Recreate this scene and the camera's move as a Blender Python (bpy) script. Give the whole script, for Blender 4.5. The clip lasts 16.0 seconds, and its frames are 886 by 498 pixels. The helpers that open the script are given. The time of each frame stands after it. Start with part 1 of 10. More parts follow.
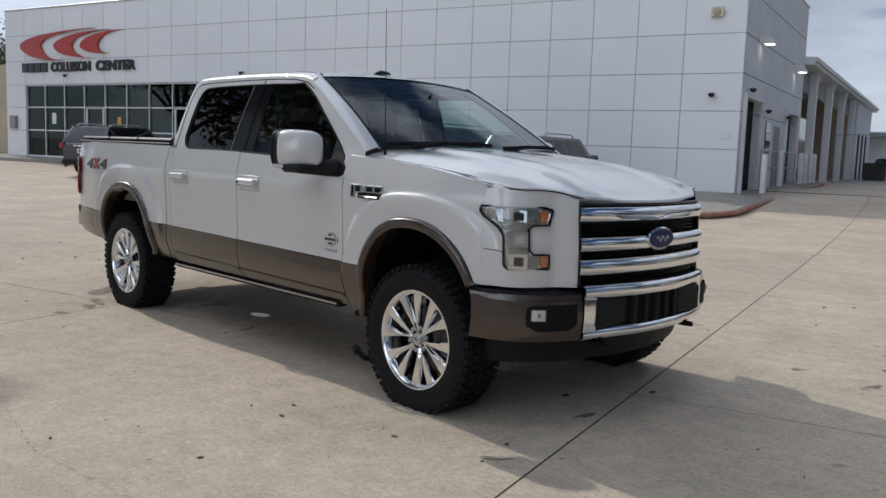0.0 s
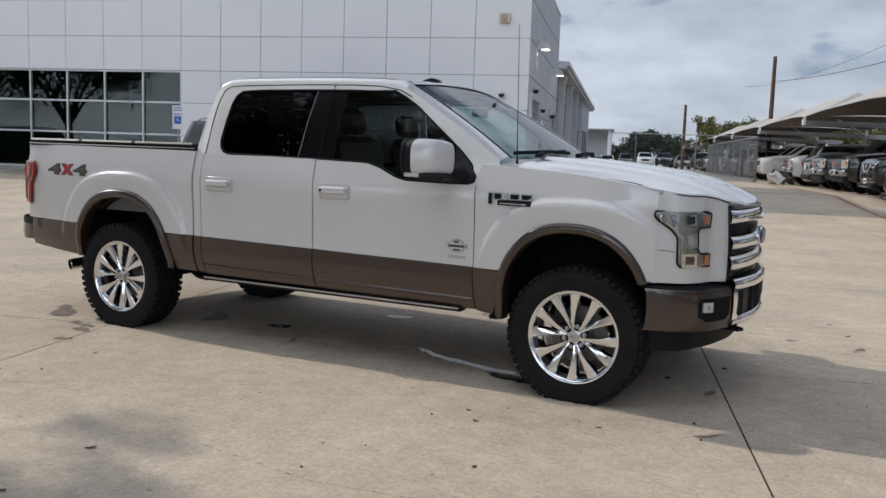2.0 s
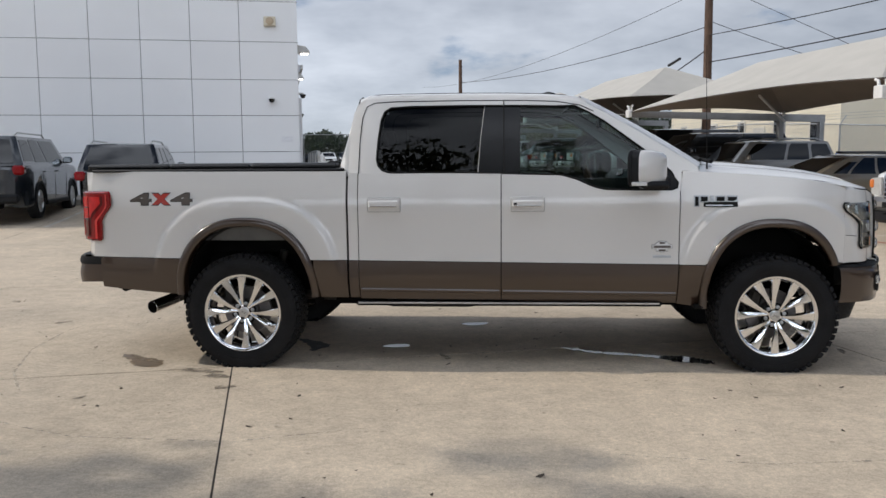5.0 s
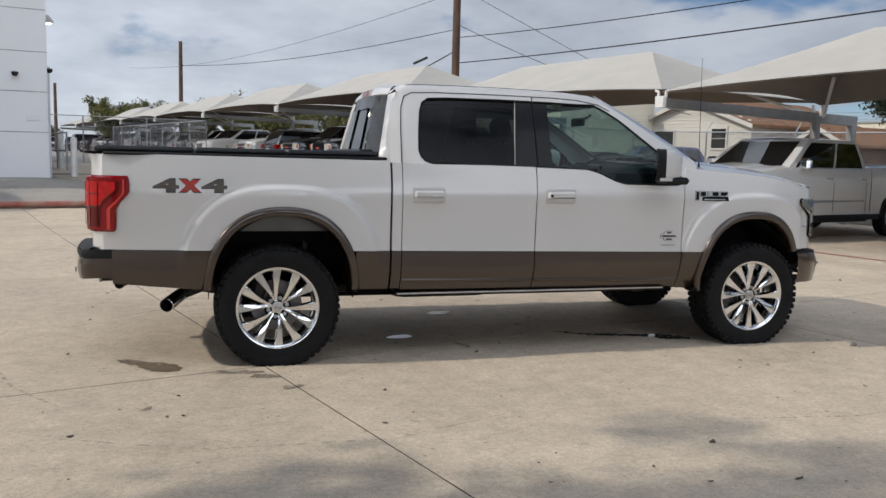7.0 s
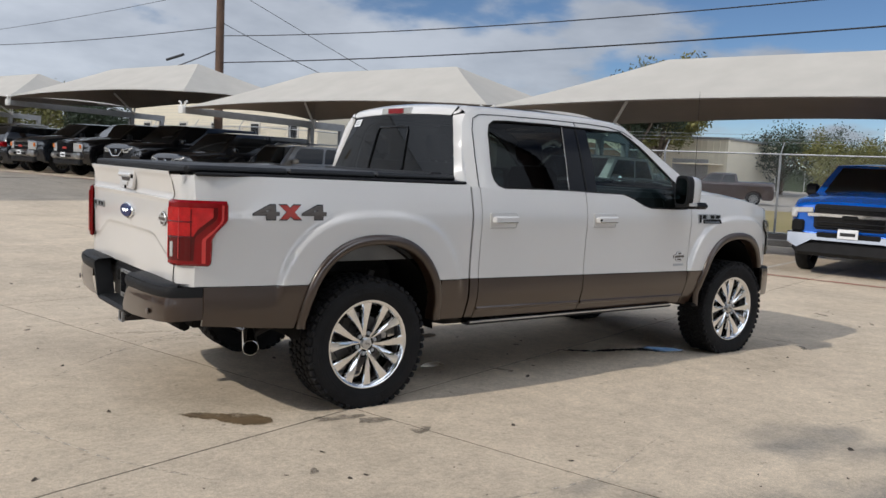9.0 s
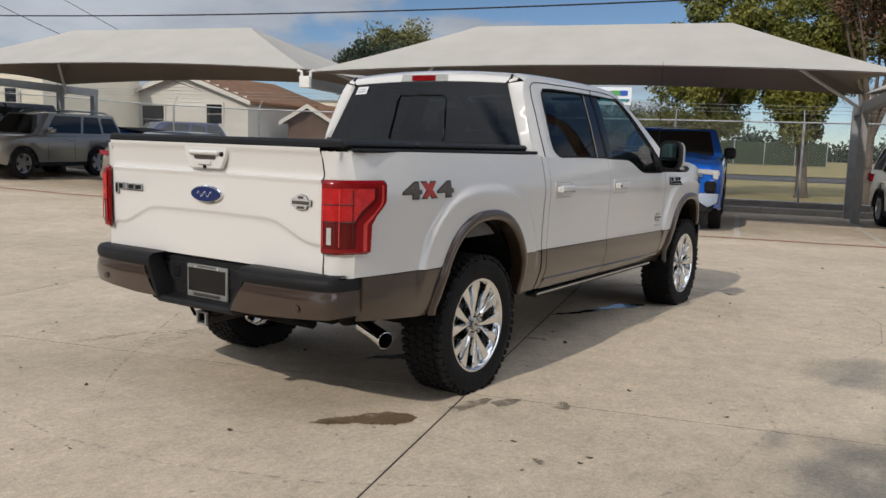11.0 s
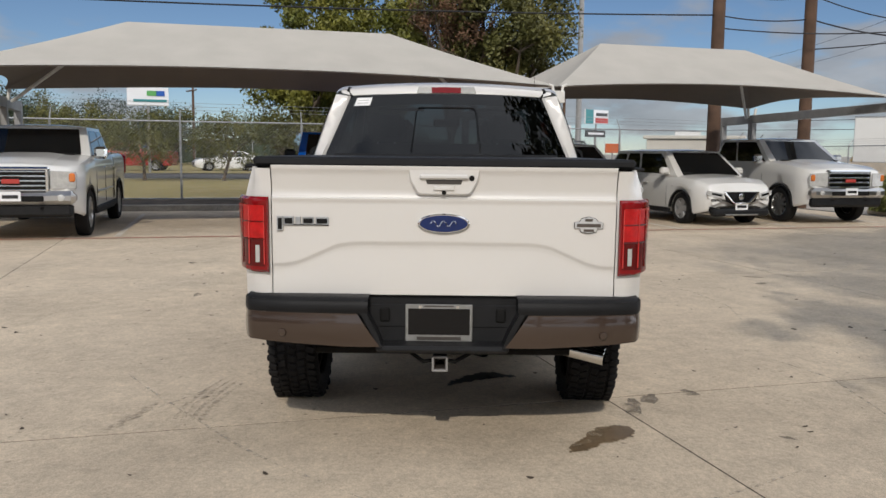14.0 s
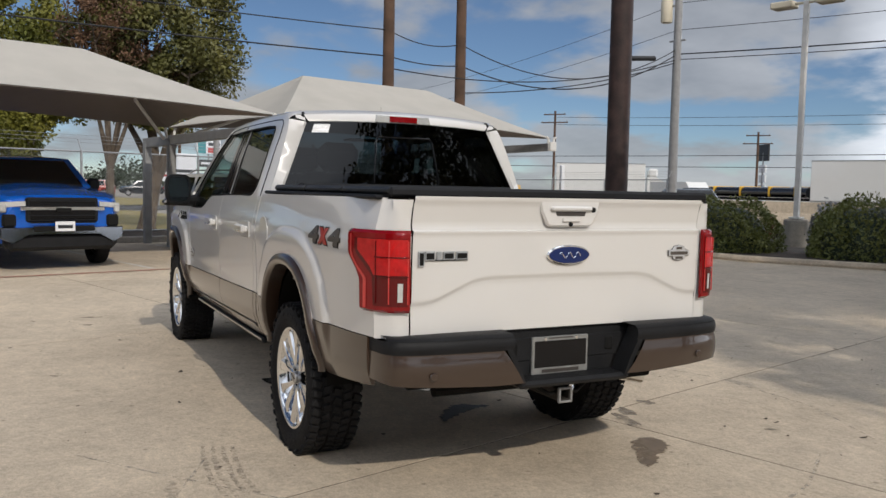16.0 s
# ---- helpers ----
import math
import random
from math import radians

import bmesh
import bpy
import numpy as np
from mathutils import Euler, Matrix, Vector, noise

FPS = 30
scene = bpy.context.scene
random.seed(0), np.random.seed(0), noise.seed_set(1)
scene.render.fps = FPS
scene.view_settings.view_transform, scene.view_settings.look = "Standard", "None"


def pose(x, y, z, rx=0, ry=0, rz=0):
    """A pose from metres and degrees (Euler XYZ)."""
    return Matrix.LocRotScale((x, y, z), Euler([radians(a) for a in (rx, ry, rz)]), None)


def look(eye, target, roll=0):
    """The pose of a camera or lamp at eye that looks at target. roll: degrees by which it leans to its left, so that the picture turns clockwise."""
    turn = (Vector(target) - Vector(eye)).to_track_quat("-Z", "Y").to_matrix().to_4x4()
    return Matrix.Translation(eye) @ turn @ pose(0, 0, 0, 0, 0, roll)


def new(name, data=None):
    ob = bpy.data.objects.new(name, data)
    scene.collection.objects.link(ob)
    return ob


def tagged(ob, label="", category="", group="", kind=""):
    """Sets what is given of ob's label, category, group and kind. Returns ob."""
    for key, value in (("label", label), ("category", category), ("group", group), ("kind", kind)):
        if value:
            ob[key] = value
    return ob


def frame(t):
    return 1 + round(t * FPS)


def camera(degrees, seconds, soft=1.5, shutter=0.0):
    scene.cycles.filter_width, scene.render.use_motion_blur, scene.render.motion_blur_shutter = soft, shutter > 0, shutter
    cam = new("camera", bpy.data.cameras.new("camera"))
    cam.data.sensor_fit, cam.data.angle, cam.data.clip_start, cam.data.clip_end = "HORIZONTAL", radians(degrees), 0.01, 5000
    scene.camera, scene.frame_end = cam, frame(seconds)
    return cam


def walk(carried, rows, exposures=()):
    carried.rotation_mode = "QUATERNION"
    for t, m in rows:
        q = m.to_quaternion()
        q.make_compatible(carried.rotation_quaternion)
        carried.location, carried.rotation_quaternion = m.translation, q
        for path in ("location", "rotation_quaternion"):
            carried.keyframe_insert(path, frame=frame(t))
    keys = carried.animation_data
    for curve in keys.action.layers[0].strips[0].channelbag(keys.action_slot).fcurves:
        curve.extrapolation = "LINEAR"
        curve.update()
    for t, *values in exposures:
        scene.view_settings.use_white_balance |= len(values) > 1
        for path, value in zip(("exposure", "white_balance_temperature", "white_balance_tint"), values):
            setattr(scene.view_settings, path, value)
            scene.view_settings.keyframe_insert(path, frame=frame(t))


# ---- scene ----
cam = camera(55.3, 16.0)
METRES, EYE, TILT, LEAN, TURN = 19.55, 1.418, 0.0, 0.0, 45.13
ROWS = [
    (0.0, 0.0, 0.0, 0.0, 0.22, -6.61, -1.94),
    (0.5, -0.0316, 0.0015, -0.0001, -3.35, -6.63, -0.82),
    (1.0, -0.0629, 0.0004, -0.0001, -8.64, -6.6, -1.1),
    (1.5, -0.0939, 0.0038, 0.0001, -14.47, -6.36, -0.93),
    (2.0, -0.1252, 0.0099, 0.0005, -18.63, -6.42, -1.93),
    (2.5, -0.1555, 0.0163, 0.001, -22.46, -7.38, -0.9),
    (3.0, -0.1844, 0.0278, 0.0023, -26.36, -6.91, -0.42),
    (3.5, -0.2151, 0.0351, 0.0023, -31.75, -6.34, -1.25),
    (4.0, -0.2412, 0.0498, 0.0026, -33.29, -6.29, -0.02),
    (6.5, -0.3516, 0.1581, 0.0019, -58.64, -5.6, -0.97),
    (7.0, -0.3654, 0.1858, 0.0017, -62.05, -6.5, -1.38),
    (7.5, -0.3754, 0.2162, 0.003, -66.29, -6.17, -2.4),
    (8.0, -0.3859, 0.2456, 0.0034, -71.47, -5.26, -1.88),
    (8.5, -0.3903, 0.279, 0.0041, -76.27, -5.76, -2.62),
    (9.0, -0.3958, 0.3104, 0.0045, -81.86, -5.62, -2.71),
    (11.5, -0.3717, 0.4597, 0.0015, -106.42, -6.15, -2.26),
    (12.0, -0.3616, 0.4887, 0.0025, -111.68, -4.59, -2.71),
    (12.5, -0.3478, 0.5171, 0.0022, -117.82, -5.61, -1.91),
    (13.0, -0.3291, 0.5435, 0.0031, -123.42, -5.53, -0.9),
    (13.5, -0.3103, 0.5684, 0.0027, -129.62, -6.36, -0.8),
    (14.0, -0.2862, 0.5894, 0.0028, -135.32, -6.52, -0.59),
    (14.5, -0.2632, 0.6095, 0.0022, -142.04, -5.51, -1.56),
    (15.0, -0.2347, 0.6237, 0.0018, -149.59, -5.72, -1.31),
    (15.5, -0.2084, 0.639, 0.0012, -155.89, -5.39, -1.19),
    (16.0, -0.1779, 0.6489, 0.0011, -162.29, -4.05, -1.15),
]
walk(cam, [(t, pose(7.013, -4.041, EYE, TILT, LEAN, TURN) @ pose(METRES * x, METRES * y, METRES * z, 90 + pitch, roll, yaw)) for t, x, y, z, yaw, pitch, roll in ROWS], exposures=[(0.0, -0.34, 6000, 10), (1.0, -0.28, 6040, 10), (2.5, -0.17, 6200, 10), (4.0, -0.09, 6260, 10), (7.0, -0.05, 6260, 10), (9.0, -0.02, 6220, 10), (11.5, -0.13, 6440, 10), (16.0, -0.17, 6480, 10)])

# ---- light ----
SUN_UP, SUN_FROM = 35.0, Vector((-1.0, 0.03, 0.70))
world = bpy.data.worlds.new("sky")
scene.world = world
world.use_nodes = True
wn, wl = world.node_tree.nodes, world.node_tree.links
wn.clear()


def wnode(kind, **values):
    n = wn.new(kind)
    for k, v in values.items():
        n.inputs[k].default_value = v
    return n


sky = wn.new("ShaderNodeTexSky")
sky.sky_type = "NISHITA"
sky.sun_disc = False
sky.sun_elevation, sky.sun_rotation = radians(SUN_UP), radians(-90)
sky.air_density, sky.dust_density, sky.ozone_density = 0.75, 0.0, 4.0
# broken cloud, spread on a flat layer overhead
where = wn.new("ShaderNodeTexCoord")
split = wn.new("ShaderNodeSeparateXYZ")
wl.new(where.outputs["Generated"], split.inputs[0])


def wmath(op, a, b=0.0):
    n = wn.new("ShaderNodeMath")
    n.operation = op
    for i, v in enumerate((a, b)):
        if isinstance(v, (int, float)):
            n.inputs[i].default_value = v
        else:
            wl.new(v, n.inputs[i])
    return n.outputs[0]


up = wmath("ADD", wmath("MAXIMUM", split.outputs[2], 0.0), 0.26)
flat = wn.new("ShaderNodeCombineXYZ")
wl.new(wmath("DIVIDE", split.outputs[0], up), flat.inputs[0])
wl.new(wmath("DIVIDE", split.outputs[1], up), flat.inputs[1])
puff = wnode("ShaderNodeTexNoise", Scale=2.1, Detail=8.0, Roughness=0.52, Distortion=0.1)
wl.new(flat.outputs[0], puff.inputs["Vector"])
wide = wnode("ShaderNodeTexNoise", Scale=0.42, Detail=2.0)
wl.new(flat.outputs[0], wide.inputs["Vector"])
# more cloud to the west than to the east, and towards the horizon
lean = wmath("SUBTRACT", wmath("ADD", 0.05, wmath("MULTIPLY", wmath("MULTIPLY", split.outputs[1], split.outputs[1]), 0.17)), wmath("ADD", wmath("MULTIPLY", split.outputs[0], 0.10), wmath("MULTIPLY", split.outputs[2], 0.10)))
cover = wmath("ADD", wmath("ADD", puff.outputs[0], wmath("MULTIPLY", wmath("SUBTRACT", wide.outputs[0], 0.5), 0.5)), lean)
edge = wn.new("ShaderNodeMapRange")
edge.interpolation_type = "SMOOTHSTEP"
edge.inputs[1].default_value, edge.inputs[2].default_value = 0.45, 0.60
wl.new(cover, edge.inputs[0])
shade = wn.new("ShaderNodeValToRGB")
shade.color_ramp.elements[0].position, shade.color_ramp.elements[0].color = 0.34, (10.4, 10.8, 11.5, 1)
shade.color_ramp.elements[1].position, shade.color_ramp.elements[1].color = 0.68, (6.6, 7.0, 7.7, 1)
under = wnode("ShaderNodeTexNoise", Scale=1.7, Detail=5.0, Roughness=0.6)
wl.new(flat.outputs[0], under.inputs["Vector"])
wl.new(under.outputs[0], shade.inputs[0])
# brighter cloud on the sun's side; unseen south and zenith raised as fill light
over = wmath("MULTIPLY", wmath("MAXIMUM", wmath("SUBTRACT", split.outputs[2], 0.28), 0.0), 2.7)
glow = wmath("ADD", over, wmath("ADD", wmath("SUBTRACT", 0.80, wmath("MULTIPLY", split.outputs[0], 0.34)), wmath("MAXIMUM", wmath("SUBTRACT", wmath("MULTIPLY", split.outputs[1], -15.0), 11.6), 0.0)))
lit = wn.new("ShaderNodeVectorMath")
lit.operation = "SCALE"
wl.new(shade.outputs[0], lit.inputs[0])
wl.new(glow, lit.inputs["Scale"])
sky_mix = wn.new("ShaderNodeMix")
sky_mix.data_type = "RGBA"
wl.new(wmath("MULTIPLY", edge.outputs[0], 0.86), sky_mix.inputs[0])
clear = wn.new("ShaderNodeVectorMath")
clear.operation = "SCALE"
clear.inputs["Scale"].default_value = 0.80
wl.new(sky.outputs[0], clear.inputs[0])
wl.new(clear.outputs[0], sky_mix.inputs[6])
wl.new(lit.outputs[0], sky_mix.inputs[7])
back = wnode("ShaderNodeBackground", Strength=0.092)
wl.new(sky_mix.outputs[2], back.inputs[0])
wout = wn.new("ShaderNodeOutputWorld")
wl.new(back.outputs[0], wout.inputs[0])

sun = new("sun", bpy.data.lights.new("sun", "SUN"))
sun.data.energy, sun.data.angle, sun.data.color = 2.55, radians(0.7), (1.0, 0.915, 0.80)
sun.matrix_world = look(SUN_FROM * 60, (0, 0, 0))

# ---- materials ----


def material(name, colour, rough=0.5, metal=0.0, vary=0.12, scale=3.0, fine=60.0, bump=0.0, coat=0.0, other=None, spec=0.5, amount=0.5, rand=0.0):
    """A principled material with a broad and a fine variation of colour, in object space."""
    m = bpy.data.materials.new(name)
    m.use_nodes = True
    t = m.node_tree
    b = t.nodes["Principled BSDF"]
    b.inputs["Roughness"].default_value, b.inputs["Metallic"].default_value = rough, metal
    b.inputs["Coat Weight"].default_value, b.inputs["Coat Roughness"].default_value = coat, 0.03
    b.inputs["Specular IOR Level"].default_value = spec
    place = t.nodes.new("ShaderNodeTexCoord")
    one = t.nodes.new("ShaderNodeTexNoise")
    one.inputs["Scale"].default_value, one.inputs["Detail"].default_value = scale, 5
    two = t.nodes.new("ShaderNodeTexNoise")
    two.inputs["Scale"].default_value, two.inputs["Detail"].default_value = fine, 3
    for n in (one, two):
        t.links.new(place.outputs["Object"], n.inputs["Vector"])
    mix = t.nodes.new("ShaderNodeMix")
    mix.data_type = "RGBA"
    dark = other or tuple(c * (1 - vary * 2) for c in colour)
    ramp = t.nodes.new("ShaderNodeMapRange")
    ramp.inputs[1].default_value, ramp.inputs[2].default_value = amount - 0.2, amount + 0.2
    t.links.new(one.outputs[0], ramp.inputs[0])
    t.links.new(ramp.outputs[0], mix.inputs[0])
    mix.inputs[6].default_value, mix.inputs[7].default_value = (*dark, 1), (*colour, 1)
    hsv = t.nodes.new("ShaderNodeHueSaturation")
    val = t.nodes.new("ShaderNodeMapRange")
    val.inputs[3].default_value, val.inputs[4].default_value = 1 - vary * 0.8, 1 + vary * 0.8
    t.links.new(two.outputs[0], val.inputs[0])
    source = val.outputs[0]
    if rand:
        info = t.nodes.new("ShaderNodeObjectInfo")
        span = t.nodes.new("ShaderNodeMapRange")
        span.inputs[3].default_value, span.inputs[4].default_value = 1 - rand, 1 + rand
        t.links.new(info.outputs["Random"], span.inputs[0])
        times = t.nodes.new("ShaderNodeMath")
        times.operation = "MULTIPLY"
        t.links.new(source, times.inputs[0]), t.links.new(span.outputs[0], times.inputs[1])
        source = times.outputs[0]
    t.links.new(source, hsv.inputs["Value"])
    t.links.new(mix.outputs[2], hsv.inputs["Color"])
    t.links.new(hsv.outputs[0], b.inputs["Base Color"])
    if bump:
        n = t.nodes.new("ShaderNodeBump")
        n.inputs["Strength"].default_value, n.inputs["Distance"].default_value = min(1.0, bump), 0.01
        t.links.new(two.outputs[0], n.inputs["Height"])
        t.links.new(n.outputs[0], b.inputs["Normal"])
    return m


def glass(name, tint, rough=0.0, least=0.04):
    """A thin tinted pane: what is behind it, darkened, under a mirror image that grows at grazing angles."""
    m = bpy.data.materials.new(name)
    m.use_nodes = True
    t = m.node_tree
    t.nodes.clear()
    clear = t.nodes.new("ShaderNodeBsdfTransparent")
    clear.inputs[0].default_value = (*tint, 1)
    gloss = t.nodes.new("ShaderNodeBsdfGlossy")
    gloss.inputs["Roughness"].default_value = rough
    facing = t.nodes.new("ShaderNodeLayerWeight")
    facing.inputs["Blend"].default_value = 0.5
    steep = t.nodes.new("ShaderNodeMath")
    steep.operation = "POWER"
    steep.inputs[1].default_value = 4.6
    t.links.new(facing.outputs["Facing"], steep.inputs[0])
    more = t.nodes.new("ShaderNodeMath")
    more.operation = "MULTIPLY_ADD"
    more.inputs[1].default_value, more.inputs[2].default_value = 0.85, 0.045 + least
    t.links.new(steep.outputs[0], more.inputs[0])
    mix = t.nodes.new("ShaderNodeMixShader")
    out = t.nodes.new("ShaderNodeOutputMaterial")
    t.links.new(more.outputs[0], mix.inputs[0])
    t.links.new(clear.outputs[0], mix.inputs[1]), t.links.new(gloss.outputs[0], mix.inputs[2])
    t.links.new(mix.outputs[0], out.inputs[0])
    return m


def concrete(name, colour, stain, spots=0.5):
    """Poured, broom-finished concrete: clouds of tone, mottling, small dark spots and fine grit."""
    m = material(name, colour, 0.85, 0, 0.10, 0.55, 240.0, 0.22, other=stain, spec=0.25, rand=0.04)
    t = m.node_tree
    b = t.nodes["Principled BSDF"]
    old = b.inputs["Base Color"].links[0].from_socket
    place = t.nodes.new("ShaderNodeNewGeometry")

    def noise(scale, detail, low, high, to_low, to_high, rough=0.5):
        n = t.nodes.new("ShaderNodeTexNoise")
        n.inputs["Scale"].default_value, n.inputs["Detail"].default_value, n.inputs["Roughness"].default_value = scale, detail, rough
        t.links.new(place.outputs["Position"], n.inputs["Vector"])
        r = t.nodes.new("ShaderNodeMapRange")
        r.inputs[1].default_value, r.inputs[2].default_value = low, high
        r.inputs[3].default_value, r.inputs[4].default_value = to_low, to_high
        t.links.new(n.outputs[0], r.inputs[0])
        return r.outputs[0]

    def times(p, q):
        n = t.nodes.new("ShaderNodeMath")
        n.operation = "MULTIPLY"
        t.links.new(p, n.inputs[0]), t.links.new(q, n.inputs[1])
        return n.outputs[0]

    pits = t.nodes.new("ShaderNodeTexVoronoi")
    pits.inputs["Scale"].default_value = 9.0
    t.links.new(place.outputs["Position"], pits.inputs["Vector"])
    near = t.nodes.new("ShaderNodeMapRange")
    near.inputs[1].default_value, near.inputs[2].default_value = 0.05, 0.16
    near.inputs[3].default_value, near.inputs[4].default_value = 0.55, 1.0
    t.links.new(pits.outputs["Distance"], near.inputs[0])
    pick = t.nodes.new("ShaderNodeMix")
    pick.inputs[2].default_value = 1.0
    t.links.new(noise(3.1, 3, 0.50, 0.60, 0.0, 1.0), pick.inputs[0])
    t.links.new(near.outputs[0], pick.inputs[3])
    tone = times(times(pick.outputs[0], noise(0.9, 8, 0.3, 0.7, 0.84, 1.10, 0.6)), times(noise(6.5, 7, 0.32, 0.68, 0.82, 1.12, 0.75), times(noise(34.0, 6, 0.3, 0.7, 0.72, 1.19, 0.8), noise(120.0, 4, 0.32, 0.68, 0.78, 1.17, 0.7))))
    scaled = t.nodes.new("ShaderNodeVectorMath")
    scaled.operation = "SCALE"
    t.links.new(old, scaled.inputs[0]), t.links.new(tone, scaled.inputs["Scale"])
    t.links.new(scaled.outputs[0], b.inputs["Base Color"])
    return m


def stain(name, colour, rough, strength, scale=9.0, low=0.35, high=0.55):
    """A stain that lies unevenly on what is under it."""
    m = material(name, colour, rough, 0, 0.15, 6, 60)
    t = m.node_tree
    b = t.nodes["Principled BSDF"]
    place = t.nodes.new("ShaderNodeNewGeometry")
    n = t.nodes.new("ShaderNodeTexNoise")
    n.inputs["Scale"].default_value, n.inputs["Detail"].default_value = scale, 6
    t.links.new(place.outputs["Position"], n.inputs["Vector"])
    r = t.nodes.new("ShaderNodeMapRange")
    r.inputs[1].default_value, r.inputs[2].default_value, r.inputs[4].default_value = low, high, strength
    t.links.new(n.outputs[0], r.inputs[0])
    t.links.new(r.outputs[0], b.inputs["Alpha"])
    return m


PEARL = material("pearl white paint", (0.645, 0.632, 0.612), 0.28, 0.0, 0.01, 2, 900, 0.0, coat=1.0)
BROWN = material("bronze brown paint", (0.042, 0.0245, 0.0158), 0.30, 0.2, 0.03, 2, 900, 0.0, coat=1.0)
BLACK_PLASTIC = material("black grained plastic", (0.013, 0.0135, 0.015), 0.55, 0, 0.15, 8, 400, 0.15, spec=0.2)
GLOSS_BLACK = material("gloss black", (0.006, 0.006, 0.007), 0.12, 0, 0.05, 5, 100, spec=0.32)
SEAM = material("dark seam", (0.008, 0.008, 0.008), 0.8, 0, 0.1, 5, 100, spec=0.2)
CHROME = material("chrome", (0.83, 0.84, 0.85), 0.09, 1.0, 0.02, 4, 80)
SATIN = material("satin alloy", (0.55, 0.55, 0.55), 0.28, 1.0, 0.05, 4, 80)
RUBBER = material("tyre rubber", (0.011, 0.011, 0.012), 0.78, 0, 0.2, 9, 160, 0.25, spec=0.25)
LINER = material("dark underbody", (0.008, 0.0075, 0.007), 0.85, 0, 0.3, 6, 90, 0.2, spec=0.15)
STEEL_DARK = material("dirty brown steel", (0.05, 0.043, 0.038), 0.65, 0.5, 0.3, 7, 90, 0.2)
INNER_WING = material("dark grey wing panel", (0.15, 0.145, 0.135), 0.7, 0, 0.15, 5, 80)
VINYL = material("black vinyl cover", (0.011, 0.0115, 0.013), 0.48, 0, 0.1, 6, 300, 0.2)
LEATHER = material("brown leather", (0.11, 0.052, 0.028), 0.5, 0, 0.15, 6, 200, 0.2)
CABIN = material("dark cabin trim", (0.035, 0.034, 0.034), 0.7, 0, 0.1, 6, 150)
RED_LENS = material("red lamp lens", (0.22, 0.003, 0.005), 0.10, 0, 0.05, 9, 60, 0, coat=0.25, spec=0.35)
RED_BRIGHT = material("bright red lamp lens", (0.52, 0.008, 0.008), 0.14, 0, 0.18, 25, 160, 0.25, coat=0.25, spec=0.35)
RED_PALE = material("pale red light guide", (0.60, 0.05, 0.045), 0.15, 0, 0.05, 9, 60, 0, coat=0.4, spec=0.4)
RED_DARK = material("deep red lamp lens", (0.10, 0.002, 0.003), 0.10, 0, 0.05, 9, 60, 0, coat=0.25, spec=0.35)
AMBER = material("amber reflector", (0.62, 0.17, 0.03), 0.2, 0, 0.08, 9, 120, 0.2, coat=0.8)
LAMP_BODY = material("lamp reflector", (0.66, 0.66, 0.64), 0.22, 0.40, 0.12, 14, 160, 0.2)
LAMP_INNER = material("shaded lamp reflector", (0.40, 0.40, 0.39), 0.24, 0.75, 0.2, 14, 160, 0.2)
LAMP_CLEAR = glass("clear lamp cover", (0.93, 0.93, 0.91), 0.02, 0.03)
TINT_DARK = glass("privacy glass", (0.07, 0.075, 0.075), 0.0, -0.022)
TINT_LIGHT = glass("light green glass", (0.50, 0.62, 0.60), 0.0, -0.005)
WINDSCREEN = glass("windscreen glass", (0.62, 0.74, 0.73), 0.0, 0.01)
REAR_GLASS = glass("smoked rear glass", (0.05, 0.054, 0.058), 0.0, 0.0)
MIRROR = material("mirror", (0.34, 0.37, 0.39), 0.02, 1.0, 0.0, 2, 10)
BADGE_BLUE = material("blue enamel", (0.008, 0.022, 0.11), 0.3, 0, 0.08, 8, 80, coat=0.3, spec=0.3)
BADGE_PALE = material("pale satin badge metal", (0.72, 0.73, 0.74), 0.35, 0.7, 0.05, 30, 200)
BADGE_GREY = material("brushed badge metal", (0.50, 0.52, 0.54), 0.4, 0.6, 0.2, 30, 200, 0.1)
DECAL_FILL = material("bronze decal", (0.085, 0.070, 0.058), 0.4, 0, 0.1, 20, 100)
DECAL_BROWN = material("dark brown decal", (0.055, 0.047, 0.042), 0.4, 0, 0.1, 20, 100)
DECAL_RED = material("red decal", (0.42, 0.035, 0.022), 0.4, 0, 0.1, 20, 100)
PLATE = material("plate frame metal", (0.24, 0.24, 0.23), 0.4, 0.1, 0.1, 20, 100)
WHITE_PAPER = material("white sticker", (0.75, 0.76, 0.78), 0.6, 0, 0.05, 20, 100)
CONCRETE = concrete("lot concrete", (0.64, 0.532, 0.400), (0.575, 0.482, 0.368))
CONCRETE_GREY = concrete("grey concrete", (0.40, 0.365, 0.315), (0.33, 0.305, 0.265))
JOINT = material("joint dirt", (0.045, 0.036, 0.028), 0.95, 0, 0.3, 5, 60)
WET = stain("damp stain", (0.20, 0.135, 0.07), 0.45, 0.9, 5.0, 0.22, 0.46)
WATER = material("water film", (0.10, 0.095, 0.085), 0.04, 0, 0.1, 6, 60)
OIL = material("oil stain", (0.045, 0.038, 0.032), 0.5, 0, 0.3, 9, 60)
OIL_FAINT = stain("faint stain", (0.20, 0.17, 0.135), 0.7, 0.55)
TYRE_MARK = stain("rubber marks", (0.15, 0.13, 0.11), 0.8, 0.42, 26.0, 0.42, 0.66)
SCUFF = stain("pale scuff", (0.60, 0.54, 0.45), 0.8, 0.5, 20.0, 0.42, 0.66)
PANEL_WHITE = material("white metal cladding", (0.77, 0.78, 0.79), 0.42, 0, 0.02, 0.6, 40, 0.0, rand=0.012)
